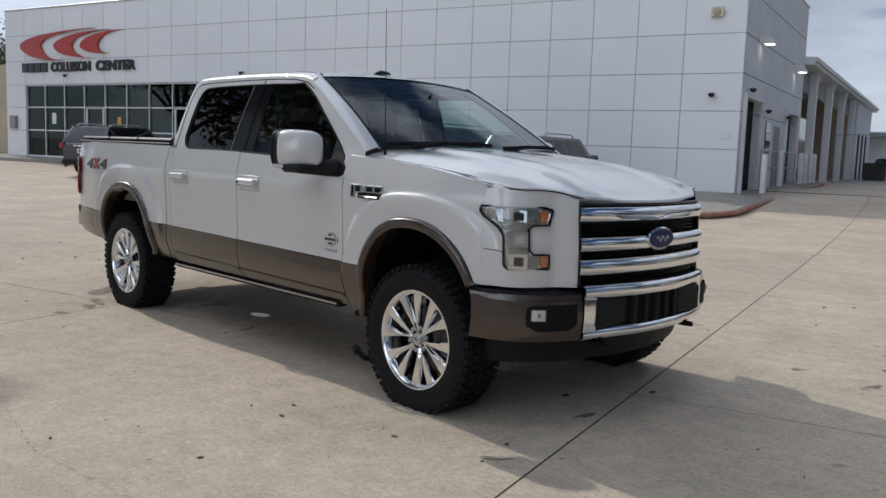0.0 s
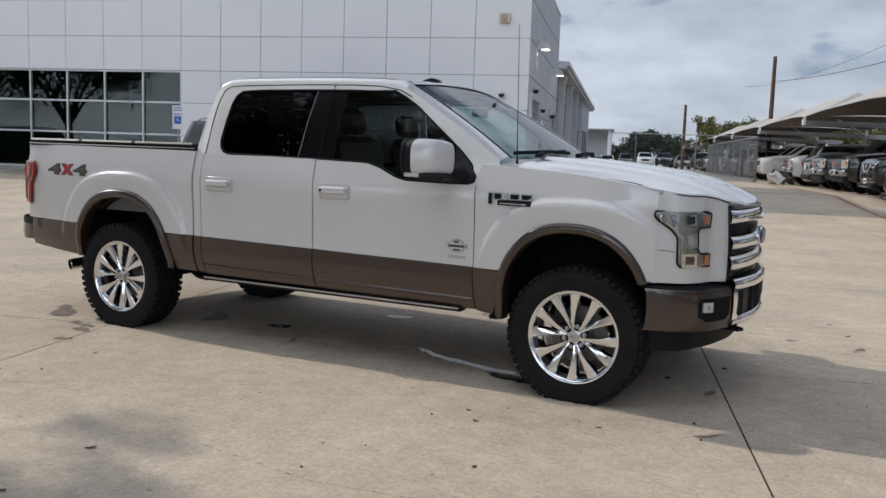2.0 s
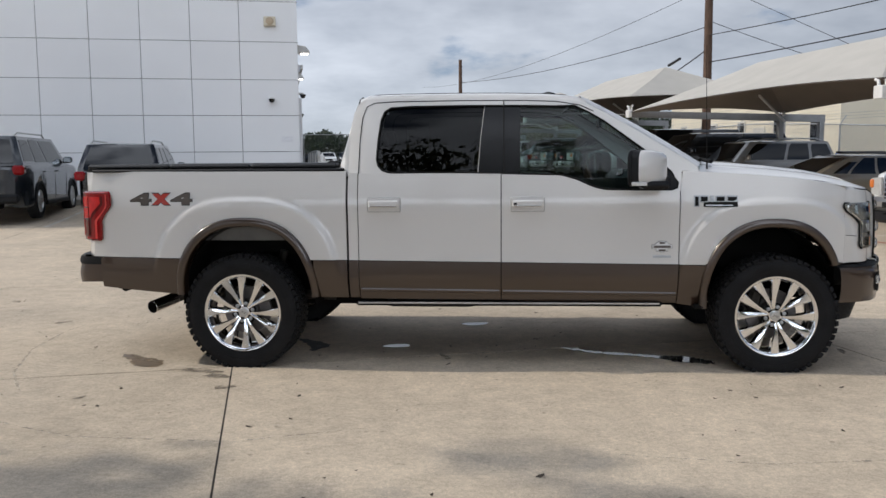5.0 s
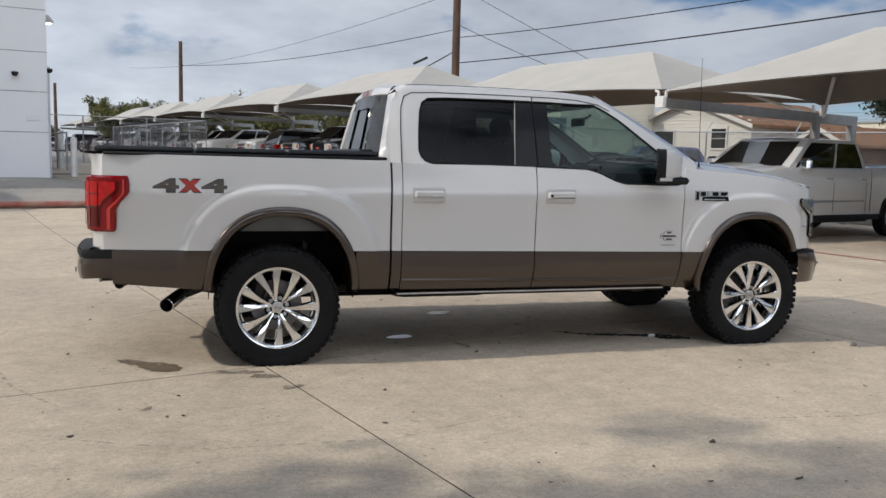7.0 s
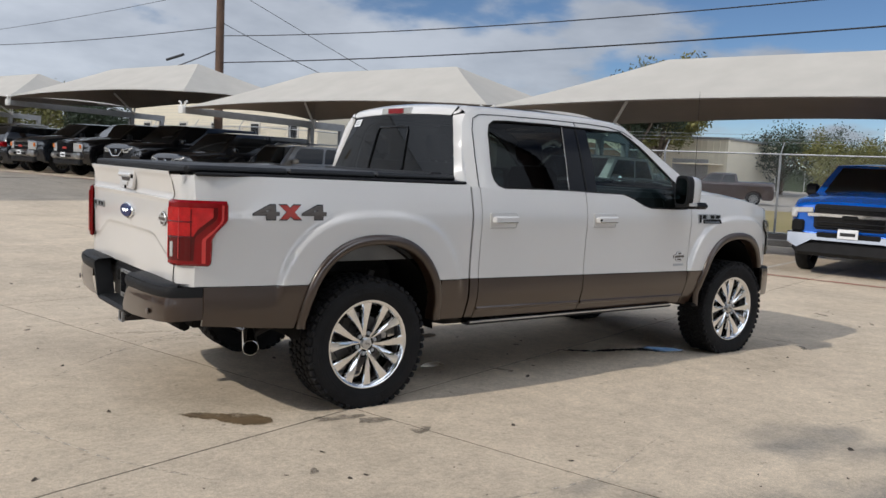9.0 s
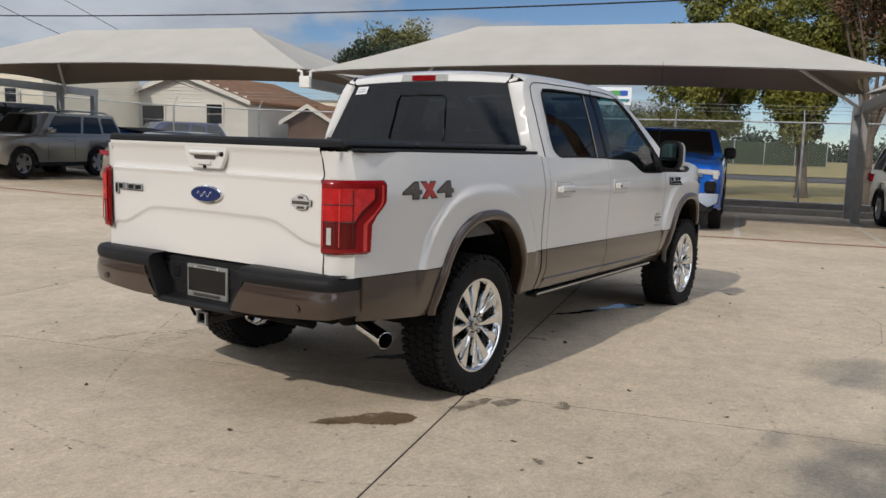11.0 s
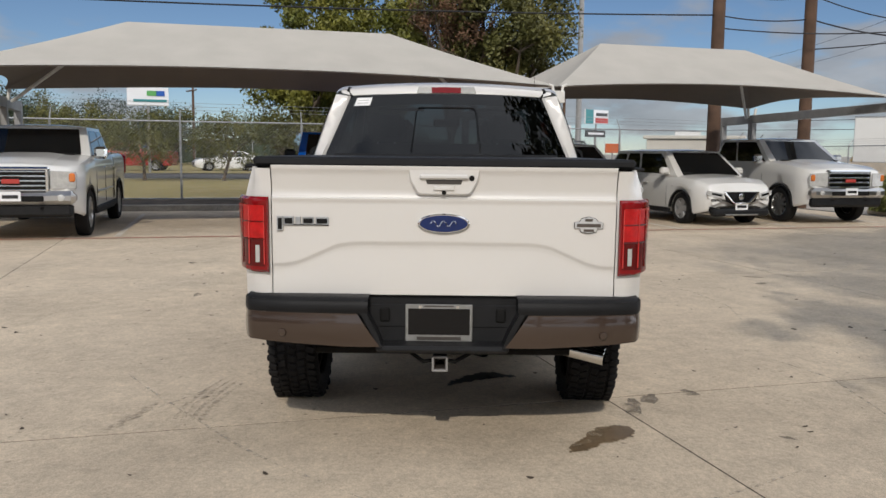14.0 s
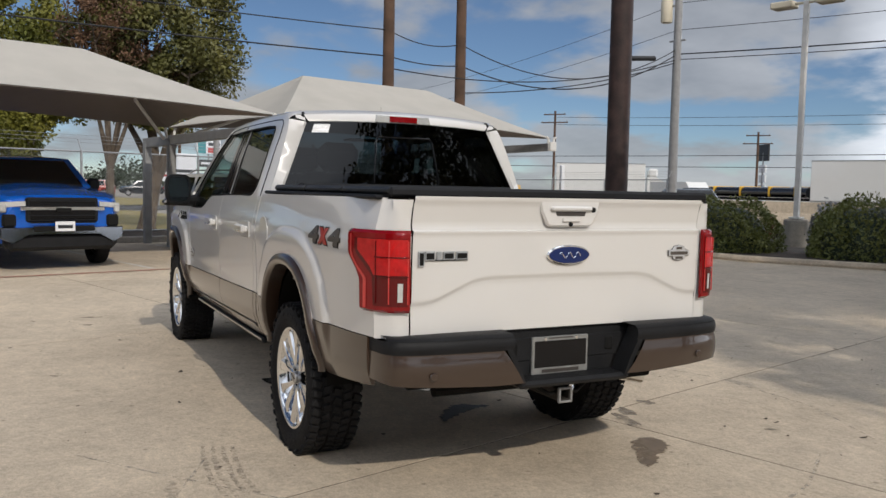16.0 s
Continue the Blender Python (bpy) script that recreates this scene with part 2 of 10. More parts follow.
STUCCO = material("white rendered wall", (0.72, 0.73, 0.74), 0.7, 0, 0.05, 1.2, 60, 0.1)
SHADOW_GAP = material("dark panel gap", (0.05, 0.05, 0.052), 0.8, 0, 0.1, 5, 60)
TAN = material("tan rendered wall", (0.46, 0.37, 0.26), 0.8, 0, 0.07, 1.5, 60, 0.15)
CREAM = material("cream siding", (0.66, 0.60, 0.47), 0.7, 0, 0.04, 1.0, 40, 0.05, rand=0.03)
WHITE_SIDING = material("white siding", (0.52, 0.495, 0.44), 0.65, 0, 0.05, 1.0, 40, 0.05, rand=0.03)
SHINGLE = material("brown roof shingles", (0.24, 0.125, 0.065), 0.9, 0, 0.2, 2.0, 25, 0.4, rand=0.1)
SIGN_RED = material("red sign paint", (0.42, 0.045, 0.035), 0.4, 0, 0.05, 5, 60)
SIGN_BLACK = material("black sign letters", (0.018, 0.018, 0.02), 0.4, 0, 0.05, 5, 60)
STORE_GLASS = glass("storefront glass", (0.26, 0.44, 0.38), 0.0, -0.005)
ALUMINIUM = material("clear aluminium", (0.62, 0.64, 0.64), 0.4, 0.6, 0.05, 5, 60)
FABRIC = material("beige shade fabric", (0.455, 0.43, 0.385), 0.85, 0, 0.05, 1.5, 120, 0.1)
# the beige fabric with the shade below it put into the colour
FABRIC_SHADED = material("shaded fabric underside", (0.21, 0.175, 0.145), 0.9, 0, 0.06, 1.5, 120, 0.1)
GALVANISED = material("galvanised steel", (0.40, 0.41, 0.42), 0.45, 0.6, 0.15, 6, 60)
GREY_STEEL = material("grey painted steel", (0.30, 0.30, 0.30), 0.5, 0.2, 0.1, 5, 60)
WHITE_STEEL = material("white painted steel", (0.70, 0.69, 0.66), 0.5, 0, 0.08, 5, 60)
RUST_STEEL = material("brown rusted steel", (0.055, 0.030, 0.026), 0.65, 0.2, 0.35, 2.5, 40, 0.2)
POLE_WOOD = material("creosoted pole wood", (0.12, 0.068, 0.042), 0.85, 0, 0.25, 2.0, 50, 0.4)
CABLE = material("cable", (0.016, 0.016, 0.017), 0.6, 0, 0.1, 5, 40)
RED_PAINT = material("worn red line paint", (0.36, 0.085, 0.06), 0.8, 0, 0.25, 3.0, 60, 0.1, other=(0.42, 0.27, 0.20))
LINE_WHITE = material("worn white line paint", (0.66, 0.63, 0.57), 0.8, 0, 0.1, 3.0, 60, 0.1, other=(0.47, 0.41, 0.33))
GRASS = material("dry grass", (0.23, 0.20, 0.065), 0.95, 0, 0.3, 0.7, 30, 0.5, other=(0.32, 0.25, 0.12))
SOIL = material("gravel and leaf litter", (0.10, 0.075, 0.055), 0.95, 0, 0.35, 2.5, 40, 0.6)
ASPHALT = material("asphalt", (0.085, 0.082, 0.078), 0.9, 0, 0.15, 0.5, 90, 0.2)
BARK = material("grey brown bark", (0.16, 0.125, 0.095), 0.95, 0, 0.3, 4, 40, 0.6)
LEAF = material("oak leaves", (0.150, 0.138, 0.034), 0.6, 0, 0.35, 0.5, 9, 0, other=(0.070, 0.078, 0.020))
LEAF_YELLOW = material("yellowing leaves", (0.20, 0.185, 0.025), 0.6, 0, 0.35, 0.5, 9, 0, other=(0.095, 0.115, 0.020))
LEAF_DARK = material("dark leaves", (0.026, 0.046, 0.016), 0.6, 0, 0.35, 0.5, 9, 0)
HEDGE = material("hedge leaves", (0.165, 0.175, 0.042), 0.6, 0, 0.35, 1.5, 20, 0, other=(0.10, 0.12, 0.030))
RED_LEAF = material("rust red leaves", (0.16, 0.085, 0.045), 0.7, 0, 0.3, 2, 20)
BUMPER_STEEL = material("dull plated bumper", (0.42, 0.43, 0.45), 0.10, 1.0, 0.05, 4, 80)
DEEP_BLUE_CAR = material("deep blue car paint", (0.006, 0.022, 0.085), 0.3, 0.2, 0.03, 2, 500, 0, coat=0.8)
BLUE_PAINT = material("bright blue car paint", (0.004, 0.115, 0.56), 0.25, 0.3, 0.03, 2, 500, 0, coat=1.0)
WHITE_CAR = material("white car paint", (0.67, 0.67, 0.655), 0.3, 0, 0.01, 2, 500, 0, coat=1.0)
BEIGE_CAR = material("champagne car paint", (0.34, 0.30, 0.235), 0.3, 0.5, 0.02, 2, 500, 0, coat=1.0)
SILVER_CAR = material("warm silver car paint", (0.30, 0.29, 0.27), 0.3, 0.6, 0.02, 2, 500, 0, coat=1.0)
BLACK_CAR = material("black car paint", (0.005, 0.005, 0.006), 0.2, 0, 0.02, 2, 500, 0, coat=1.0)
NAVY_CAR = material("dark slate car paint", (0.016, 0.020, 0.026), 0.22, 0.2, 0.02, 2, 500, 0, coat=1.0)
RED_CAR = material("red car paint", (0.30, 0.022, 0.014), 0.3, 0, 0.02, 2, 500, 0, coat=1.0)
MAROON_CAR = material("dark brown car paint", (0.030, 0.016, 0.014), 0.3, 0.2, 0.02, 2, 500, 0, coat=1.0)
CAR_GLASS = material("dark car glass", (0.006, 0.007, 0.008), 0.03, 0, 0.05, 2, 50, 0, spec=0.6)
ORANGE = material("orange paint", (0.60, 0.13, 0.03), 0.5, 0, 0.08, 3, 60)
YELLOW = material("yellow paint", (0.62, 0.36, 0.03), 0.5, 0, 0.08, 3, 60)
BLUE_SIGN = material("blue sign paint", (0.02, 0.10, 0.42), 0.4, 0, 0.05, 5, 60)
GREEN_SIGN = material("green sign paint", (0.10, 0.34, 0.10), 0.4, 0, 0.05, 5, 60)
TEAL_SIGN = material("teal sign paint", (0.03, 0.22, 0.24), 0.4, 0, 0.05, 5, 60)
RED_HYDRANT = material("faded red cast iron", (0.34, 0.05, 0.045), 0.6, 0, 0.2, 9, 60, 0.2)
GLOW_LAMP = bpy.data.materials.new("lit lamp")
GLOW_LAMP.use_nodes = True
GLOW_LAMP.node_tree.nodes["Principled BSDF"].inputs["Emission Color"].default_value = (1, 0.95, 0.85, 1)
GLOW_LAMP.node_tree.nodes["Principled BSDF"].inputs["Emission Strength"].default_value = 4.0

# ---- mesh tools ----


class Geo:
    """Vertices and faces, gathered piece by piece into one mesh."""

    def __init__(self):
        self.v, self.f = [], []

    def add(self, verts, faces):
        n = len(self.v)
        self.v.extend(verts)
        self.f.extend(tuple(i + n for i in f) for f in faces)
        return self

    def grid(self, rows, closed=False):
        """A sheet through rows of points of equal length. closed: each row runs round."""
        n = len(rows[0])
        faces = []
        for i in range(len(rows) - 1):
            for j in range(n if closed else n - 1):
                k = (j + 1) % n
                faces.append((i * n + j, i * n + k, (i + 1) * n + k, (i + 1) * n + j))
        return self.add([p for r in rows for p in r], faces)

    def box(self, centre, size, c=0.0, m=None):
        """A box with chamfered edges."""
        hx, hy, hz = (s / 2 for s in size)
        c = min(c, hx * 0.9, hy * 0.9, hz * 0.9)
        m = m or Matrix.Identity(4)
        o = Vector(centre)
        if c <= 0:
            vs = [m @ (o + Vector((x * hx, y * hy, z * hz))) for x in (-1, 1) for y in (-1, 1) for z in (-1, 1)]
            return self.add(vs, [(0, 1, 3, 2), (4, 6, 7, 5), (0, 4, 5, 1), (2, 3, 7, 6), (0, 2, 6, 4), (1, 5, 7, 3)])
        vs, at = [], {}
        for x in (-1, 1):
            for y in (-1, 1):
                for z in (-1, 1):
                    for a in range(3):
                        p = [x * (hx - c), y * (hy - c), z * (hz - c)]
                        p[a] = (x * hx, y * hy, z * hz)[a]
                        at[x, y, z, a] = len(vs)
                        vs.append(m @ (o + Vector(p)))
        fs = []
        for a in range(3):
            b, d = (a + 1) % 3, (a + 2) % 3
            for s in (-1, 1):
                ring = []
                for p, q in ((-1, -1), (1, -1), (1, 1), (-1, 1)):
                    k = [0, 0, 0]
                    k[a], k[b], k[d] = s, p, q
                    ring.append(at[(*k, a)])
                fs.append(tuple(ring if s > 0 else ring[::-1]))
            for p in (-1, 1):
                for q in (-1, 1):
                    k0, k1 = [0, 0, 0], [0, 0, 0]
                    k0[a], k0[b], k0[d] = -1, p, q
                    k1[a], k1[b], k1[d] = 1, p, q
                    fs.append((at[(*k0, b)], at[(*k1, b)], at[(*k1, d)], at[(*k0, d)]))
        for x in (-1, 1):
            for y in (-1, 1):
                for z in (-1, 1):
                    fs.append(tuple(at[x, y, z, a] for a in range(3)))
        return self.add(vs, fs)

    def tube(self, pts, r, n=8, caps=True):
        """A round bar along points; r: one radius or one for each point."""
        pts = [Vector(p) for p in pts]
        rs = r if isinstance(r, (list, tuple)) else [r] * len(pts)
        rows, side = [], None
        for i, p in enumerate(pts):
            d = (pts[min(i + 1, len(pts) - 1)] - pts[max(i - 1, 0)]).normalized()
            if side is None:
                side = d.cross(Vector((0, 0, 1)) if abs(d.z) < 0.9 else Vector((1, 0, 0))).normalized()
            side = (side - d * side.dot(d)).normalized()
            other = d.cross(side)
            rows.append([p + (side * math.cos(a) + other * math.sin(a)) * rs[i] for a in (2 * math.pi * k / n for k in range(n))])
        base = len(self.v)
        self.grid(rows, True)
        if caps:
            self.f.append(tuple(range(base, base + n)))
            self.f.append(tuple(base + (len(rows) - 1) * n + k for k in range(n))[::-1])
        return self

    def lathe(self, profile, n=32, m=None, axis="y"):
        """A shape turned about an axis: profile of (radius, height)."""
        m = m or Matrix.Identity(4)
        rows = []
        for r, h in profile:
            ring = []
            for k in range(n):
                a = 2 * math.pi * k / n
                c, s = r * math.cos(a), r * math.sin(a)
                ring.append(m @ Vector({"y": (c, h, s), "z": (c, s, h), "x": (h, c, s)}[axis]))
            rows.append(ring)
        return self.grid(rows, True)

    def prism(self, poly, depth, at=None, c=0.0):
        """A flat outline (u, v) given thickness; at(u, v, w) puts it in space, w from 0 to depth. c: a chamfer on the far side."""
        at = at or (lambda u, v, w: (u, v, w))
        n = len(poly)
        mid = (sum(p[0] for p in poly) / n, sum(p[1] for p in poly) / n)
        rings = [(0.0, 1.0), (depth - math.copysign(c, depth), 1.0)] if c else [(0.0, 1.0), (depth, 1.0)]
        base = len(self.v)
        rows = [[Vector(at(u, v, w)) for u, v in poly] for w, _ in rings]
        if c:
            small = []
            for i, (u, v) in enumerate(poly):
                a, b = poly[i - 1], poly[(i + 1) % n]
                e1 = Vector((u - a[0], v - a[1])).normalized()
                e2 = Vector((b[0] - u, b[1] - v)).normalized()
                t = Vector((-(e1.y + e2.y), e1.x + e2.x))
                t = t.normalized() * c if t.length > 1e-6 else Vector((0, 0))
                if (u + t.x - mid[0]) ** 2 + (v + t.y - mid[1]) ** 2 > (u - mid[0]) ** 2 + (v - mid[1]) ** 2:
                    t = -t
                small.append((u + t.x, v + t.y))
            rows.append([Vector(at(u, v, depth)) for u, v in small])
        self.grid(rows, True)
        self.f.append(tuple(range(base, base + n))[::-1])
        self.f.append(tuple(base + (len(rows) - 1) * n + k for k in range(n)))
        return self

    def mesh(self, name, mat, angle=35.0, recalc=False):
        me = bpy.data.meshes.new(name)
        me.from_pydata([tuple(p) for p in self.v], [], self.f)
        if recalc:
            bm = bmesh.new()
            bm.from_mesh(me)
            bmesh.ops.remove_doubles(bm, verts=bm.verts, dist=1e-5)
            bmesh.ops.recalc_face_normals(bm, faces=bm.faces)
            bm.to_mesh(me)
            bm.free()
        if angle:
            me.shade_smooth()
            me.set_sharp_from_angle(angle=radians(angle))
        if mat:
            me.materials.append(mat)
        return me


def part(name, geo, mat, parent, label="", angle=35.0, recalc=False):
    """One mesh object under a thing or a part."""
    ob = new(name, geo if isinstance(geo, bpy.types.Mesh) else geo.mesh(name, mat, angle, recalc))
    ob.parent = parent
    if label:
        ob["label"] = label
    return ob


def thing(name, label, category, m=None, group="", kind=""):
    ob = new(name)
    ob.empty_display_size = 0.1
    if m is not None:
        ob.matrix_world = m
    return tagged(ob, label, category, group, kind)


def solid(name, geo, mat, label, category, m=None, group="", kind="", angle=35.0, recalc=False):
    ob = new(name, geo.mesh(name, mat, angle, recalc))
    if m is not None:
        ob.matrix_world = m
    return tagged(ob, label, category, group, kind)


def lettering(text, size, mat, depth=0.004, name="lettering", swell=0.0):
    """Letters of the built-in font as a mesh, standing in the x-z plane, centred."""
    cu = bpy.data.curves.new(name, "FONT")
    cu.body, cu.size, cu.extrude, cu.align_x, cu.align_y, cu.offset = text, size, depth, "CENTER", "CENTER", swell
    ob = bpy.data.objects.new(name, cu)
    scene.collection.objects.link(ob)
    deps = bpy.context.evaluated_depsgraph_get()
    me = bpy.data.meshes.new_from_object(ob.evaluated_get(deps))
    bpy.data.objects.remove(ob)
    bpy.data.curves.remove(cu)
    me.transform(Matrix.Rotation(radians(90), 4, "X"))
    me.materials.clear()
    me.materials.append(mat)
    return me


def interp(x, table):
    if x <= table[0][0]:
        return table[0][1]
    for (a, p), (b, q) in zip(table, table[1:]):
        if x <= b:
            return p + (q - p) * (x - a) / (b - a)
    return table[-1][1]


def smooth(a, b, x):
    t = min(1.0, max(0.0, (x - a) / (b - a)))
    return t * t * (3 - 2 * t)


def span(a, b, n):
    return [a + (b - a) * i / (n - 1) for i in range(n)]


# the lot, the building and the shade roofs share one direction
LOT = 14.53


def lot(x, y, z=0.0, turn=0.0):
    return pose(0, 0, 0, 0, 0, LOT) @ pose(x, y, z, 0, 0, turn)


def rise(y):
    """The lot climbs gently towards the building."""
    return 0.38 * (min(max(y, 0.0), 21.0) / 18.8) ** 3.5

# ---- ground ----
g = Geo()
xs = sorted(set(span(-60, 60, 41) + [-2500, -800, -250, -120, 120, 250, 800, 2500]))
ys = sorted(set(span(-60, 60, 41) + [-2500, -800, -250, -120, 120, 250, 800, 2500]))
g.grid([[Vector((x, y, rise(y) - 0.03)) for y in ys] for x in xs])
solid("ground", g, CONCRETE_GREY, "pale concrete ground reaching to the horizon", "ground", lot(0, 0), kind="structure")
SLAB, SKEW = 4.575, 15.35
PAVE = pose(-0.1, -0.89, 0, 0, 0, SKEW)


def pave_z(x, y):
    """Height of the paving, in its own directions."""
    a = radians(SKEW - LOT)
    return rise(x * math.sin(a) + y * math.cos(a) - 0.836)


pavement = thing("pavement", "sunlit beige concrete paving in large square slabs", "pavement", PAVE, kind="structure")
bed = Geo().grid([[Vector((x, y, pave_z(x, y) - 0.002)) for y in span(-14.0, 41, 120)] for x in (-40, -20, 0, 17.2)])
part("joint_bed", bed, JOINT, pavement, "dark dirt in the joints")
for i in range(-9, 4):
    for j in range(-3, 9):
        a, b = i * SLAB + 0.0055, min((i + 1) * SLAB - 0.0055, 17.2)
        c, d = j * SLAB + 0.0055, (j + 1) * SLAB - 0.0055
        top = [[Vector((x, y, pave_z(x, y))) for y in span(c, d, 8)] for x in span(a, b, 3)]
        rim = [r[0] for r in top] + top[-1][1:] + [r[-1] for r in top[::-1][1:]] + top[0][::-1][1:-1]
        gg = Geo().grid(top).grid([rim, [p - Vector((0, 0, 0.03)) for p in rim]], True)
        part("slab", gg, CONCRETE, pavement, "", 20)
# painted lines
line = Geo().grid([[Vector((x, y, rise(y) + 0.007)) for y in span(-13, 38, 120)] for x in (9.91, 10.03)])
solid("fire_lane_line", line, RED_PAINT, "worn red line painted on the concrete", "line", lot(0, 0), kind="structure")
for y in (-12.95, -10.2, -7.5, -4.65, -2.35, 0.35, 3.10, 6.6, 9.3, 12.3, 15.2, 18.1, 21.0):
    solid("parking_line", Geo().grid([[Vector((x, yy, rise(yy) + 0.004)) for yy in (y - 0.05, y + 0.05)] for x in span(10.2, 15.6, 6)]), LINE_WHITE, "worn white parking line on the concrete", "line", lot(0, 0), "parking lines", "structure")
for x in (-16.0, -13.2, -10.4, -7.7, -4.9):
    solid("parking_line", Geo().grid([[Vector((xx, y, rise(y) + 0.004)) for y in span(12.4, 17.0, 6)] for xx in (x - 0.05, x + 0.05)]), LINE_WHITE, "worn white parking line on the concrete", "line", lot(0, 0), "parking lines", "structure")


def blot(name, x, y, length, width, turn, mat, label, seed, knots=40, ragged=0.35):
    """A flat stain of uneven outline, lying on the slabs."""
    rng = random.Random(seed)
    ph = [rng.uniform(0, 6.28) for _ in range(6)]
    pts = []
    for k in range(knots):
        a = 2 * math.pi * k / knots
        r = 1 + ragged * (math.sin(2 * a + ph[0]) * 0.4 + math.sin(3 * a + ph[1]) * 0.35 + math.sin(5 * a + ph[2]) * 0.25 + math.sin(9 * a + ph[3]) * 0.18 + math.sin(14 * a + ph[4]) * 0.10)
        pts.append((length / 2 * r * math.cos(a), width / 2 * r * math.sin(a)))
    m = pose(x, y, 0.0032, 0, 0, turn)
    gg = Geo().add([m @ Vector((u, v, 0)) for u, v in pts] + [m @ Vector((0, 0, 0))], [(k, (k + 1) % knots, knots) for k in range(knots)])
    return solid(name, gg, mat, label, "stain", kind="structure")


def patch(name, pts, mat, label, wobble=0.012, seed=1):
    """A flat stain along a line of (x, y, half width)."""
    rng = random.Random(seed)
    left, right = [], []
    n = 10
    for (a, b) in zip(pts, pts[1:]):
        d = Vector((b[0] - a[0], b[1] - a[1])).normalized()
        for k in range(n):
            f = k / n
            w = a[2] + (b[2] - a[2]) * smooth(0, 1, f)
            p = Vector((a[0] + (b[0] - a[0]) * f, a[1] + (b[1] - a[1]) * f))
            for row, s in ((left, 1), (right, -1)):
                q = p + Vector((-d.y, d.x)) * s * (w + rng.uniform(-wobble, wobble))
                row.append(Vector((q.x, q.y, 0.0034)))
    return solid(name, Geo().grid([left, [(p + q) / 2 for p, q in zip(left, right)], right]), mat, label, "stain", kind="structure")


patch("damp_patch", [(-1.06, -0.53, 0.005), (-0.98, -0.60, 0.05), (-0.88, -0.68, 0.055), (-0.81, -0.75, 0.09), (-0.74, -0.82, 0.105), (-0.68, -0.88, 0.07), (-0.64, -0.92, 0.01)], WET, "brown damp patch drying on the concrete", 0.012, 3)
blot("damp_patch", -0.28, -1.02, 0.30, 0.11, -8, OIL_FAINT, "faint grey stain on the concrete", 9)
blot("damp_patch", -0.12, -1.16, 0.20, 0.10, -8, OIL_FAINT, "faint grey stain on the concrete", 10)
patch("water_puddle", [(2.30, -0.22, 0.005), (2.42, -0.30, 0.03), (2.58, -0.40, 0.025), (2.72, -0.43, 0.045), (2.85, -0.46, 0.03), (3.0, -0.52, 0.05), (3.15, -0.58, 0.10), (3.28, -0.66, 0.07), (3.36, -0.70, 0.01)], WATER, "thin wet puddle below the engine", 0.02, 11)
blot("water_puddle", 1.01, -0.19, 0.20, 0.13, 5, WATER, "small round wet spot under the truck", 14, ragged=0.2)
blot("water_puddle", 1.60, 0.72, 0.24, 0.14, 5, WATER, "small round wet spot under the truck", 15, ragged=0.2)
patch("oil_stain", [(0.14, 0.06, 0.01), (0.22, 0.0, 0.04), (0.32, -0.10, 0.06), (0.40, -0.22, 0.08), (0.38, -0.34, 0.03), (0.36, -0.40, 0.01)], OIL, "dark oil stain under the rear axle", 0.015, 21)
for k, (dx, dy) in enumerate(((0.0, 0.0), (0.02, 0.05), (0.03, 0.10), (0.05, 0.15))):
    patch("tyre_mark", [(-0.64 + dx, 1.42 + dy, 0.012), (-0.35 + dx, 1.43 + dy, 0.015), (-0.05 + dx, 1.40 + dy, 0.015), (0.19 + dx, 1.36 + dy, 0.008)], TYRE_MARK, "faint grey tyre tread mark on the concrete", 0.006, 40 + k)
patch("tyre_mark", [(-0.78, 1.86, 0.03), (-0.5, 1.80, 0.04), (-0.25, 1.76, 0.02)], TYRE_MARK, "faint grey tyre tread mark on the concrete", 0.01, 46)
for pts, seed in (([(0.34, 2.16, 0.006), (-0.20, 1.76, 0.010), (-0.61, 1.43, 0.008), (-1.0, 1.12, 0.010), (-1.29, 0.84, 0.007), (-1.74, 0.32, 0.004)], 61), ([(-1.9, 0.9, 0.004), (-1.95, 0.3, 0.010), (-1.86, -0.4, 0.008), (-1.60, -1.1, 0.010), (-1.2, -1.7, 0.004)], 62), ([(0.18, 1.46, 0.003), (-0.25, 1.66, 0.006), (-0.66, 1.86, 0.004)], 63), ([(4.6, -2.3, 0.004), (3.9, -2.62, 0.010), (3.1, -2.72, 0.008), (2.3, -2.60, 0.004)], 64), ([(1.2, -2.2, 0.004), (0.4, -2.5, 0.010), (-0.5, -2.45, 0.008), (-1.3, -2.1, 0.004)], 65)):
    patch("scuff_mark", pts, SCUFF, "pale curved scuff mark on the concrete", 0.004, seed)
rng = random.Random(21)
for k in range(26):
    blot("dirt_spot", rng.uniform(-4, 7), rng.uniform(-5.5, 3.5), rng.uniform(0.05, 0.22), rng.uniform(0.04, 0.12), rng.uniform(0, 180), OIL_FAINT, "faint dirt spot on the concrete", 200 + k)
rng = random.Random(8)
litter = Geo()
for k in range(420):
    x, y = rng.uniform(-5, 8), rng.uniform(-8, 5)
    r = rng.choice((0.004, 0.005, 0.006, 0.008, 0.012, 0.018))
    m = pose(x, y, 0.004, rng.uniform(-12, 12), rng.uniform(-12, 12), rng.uniform(0, 360))
    litter.add([m @ Vector((r * math.cos(a) * 1.6, r * math.sin(a), 0.003 * math.cos(2 * a))) for a in span(0, 2 * math.pi, 7)[:-1]], [(0, 1, 2, 3, 4, 5)])
solid("leaf_litter", litter, SOIL, "scattered dry leaf crumbs and grit on the concrete", "litter", kind="stuff")

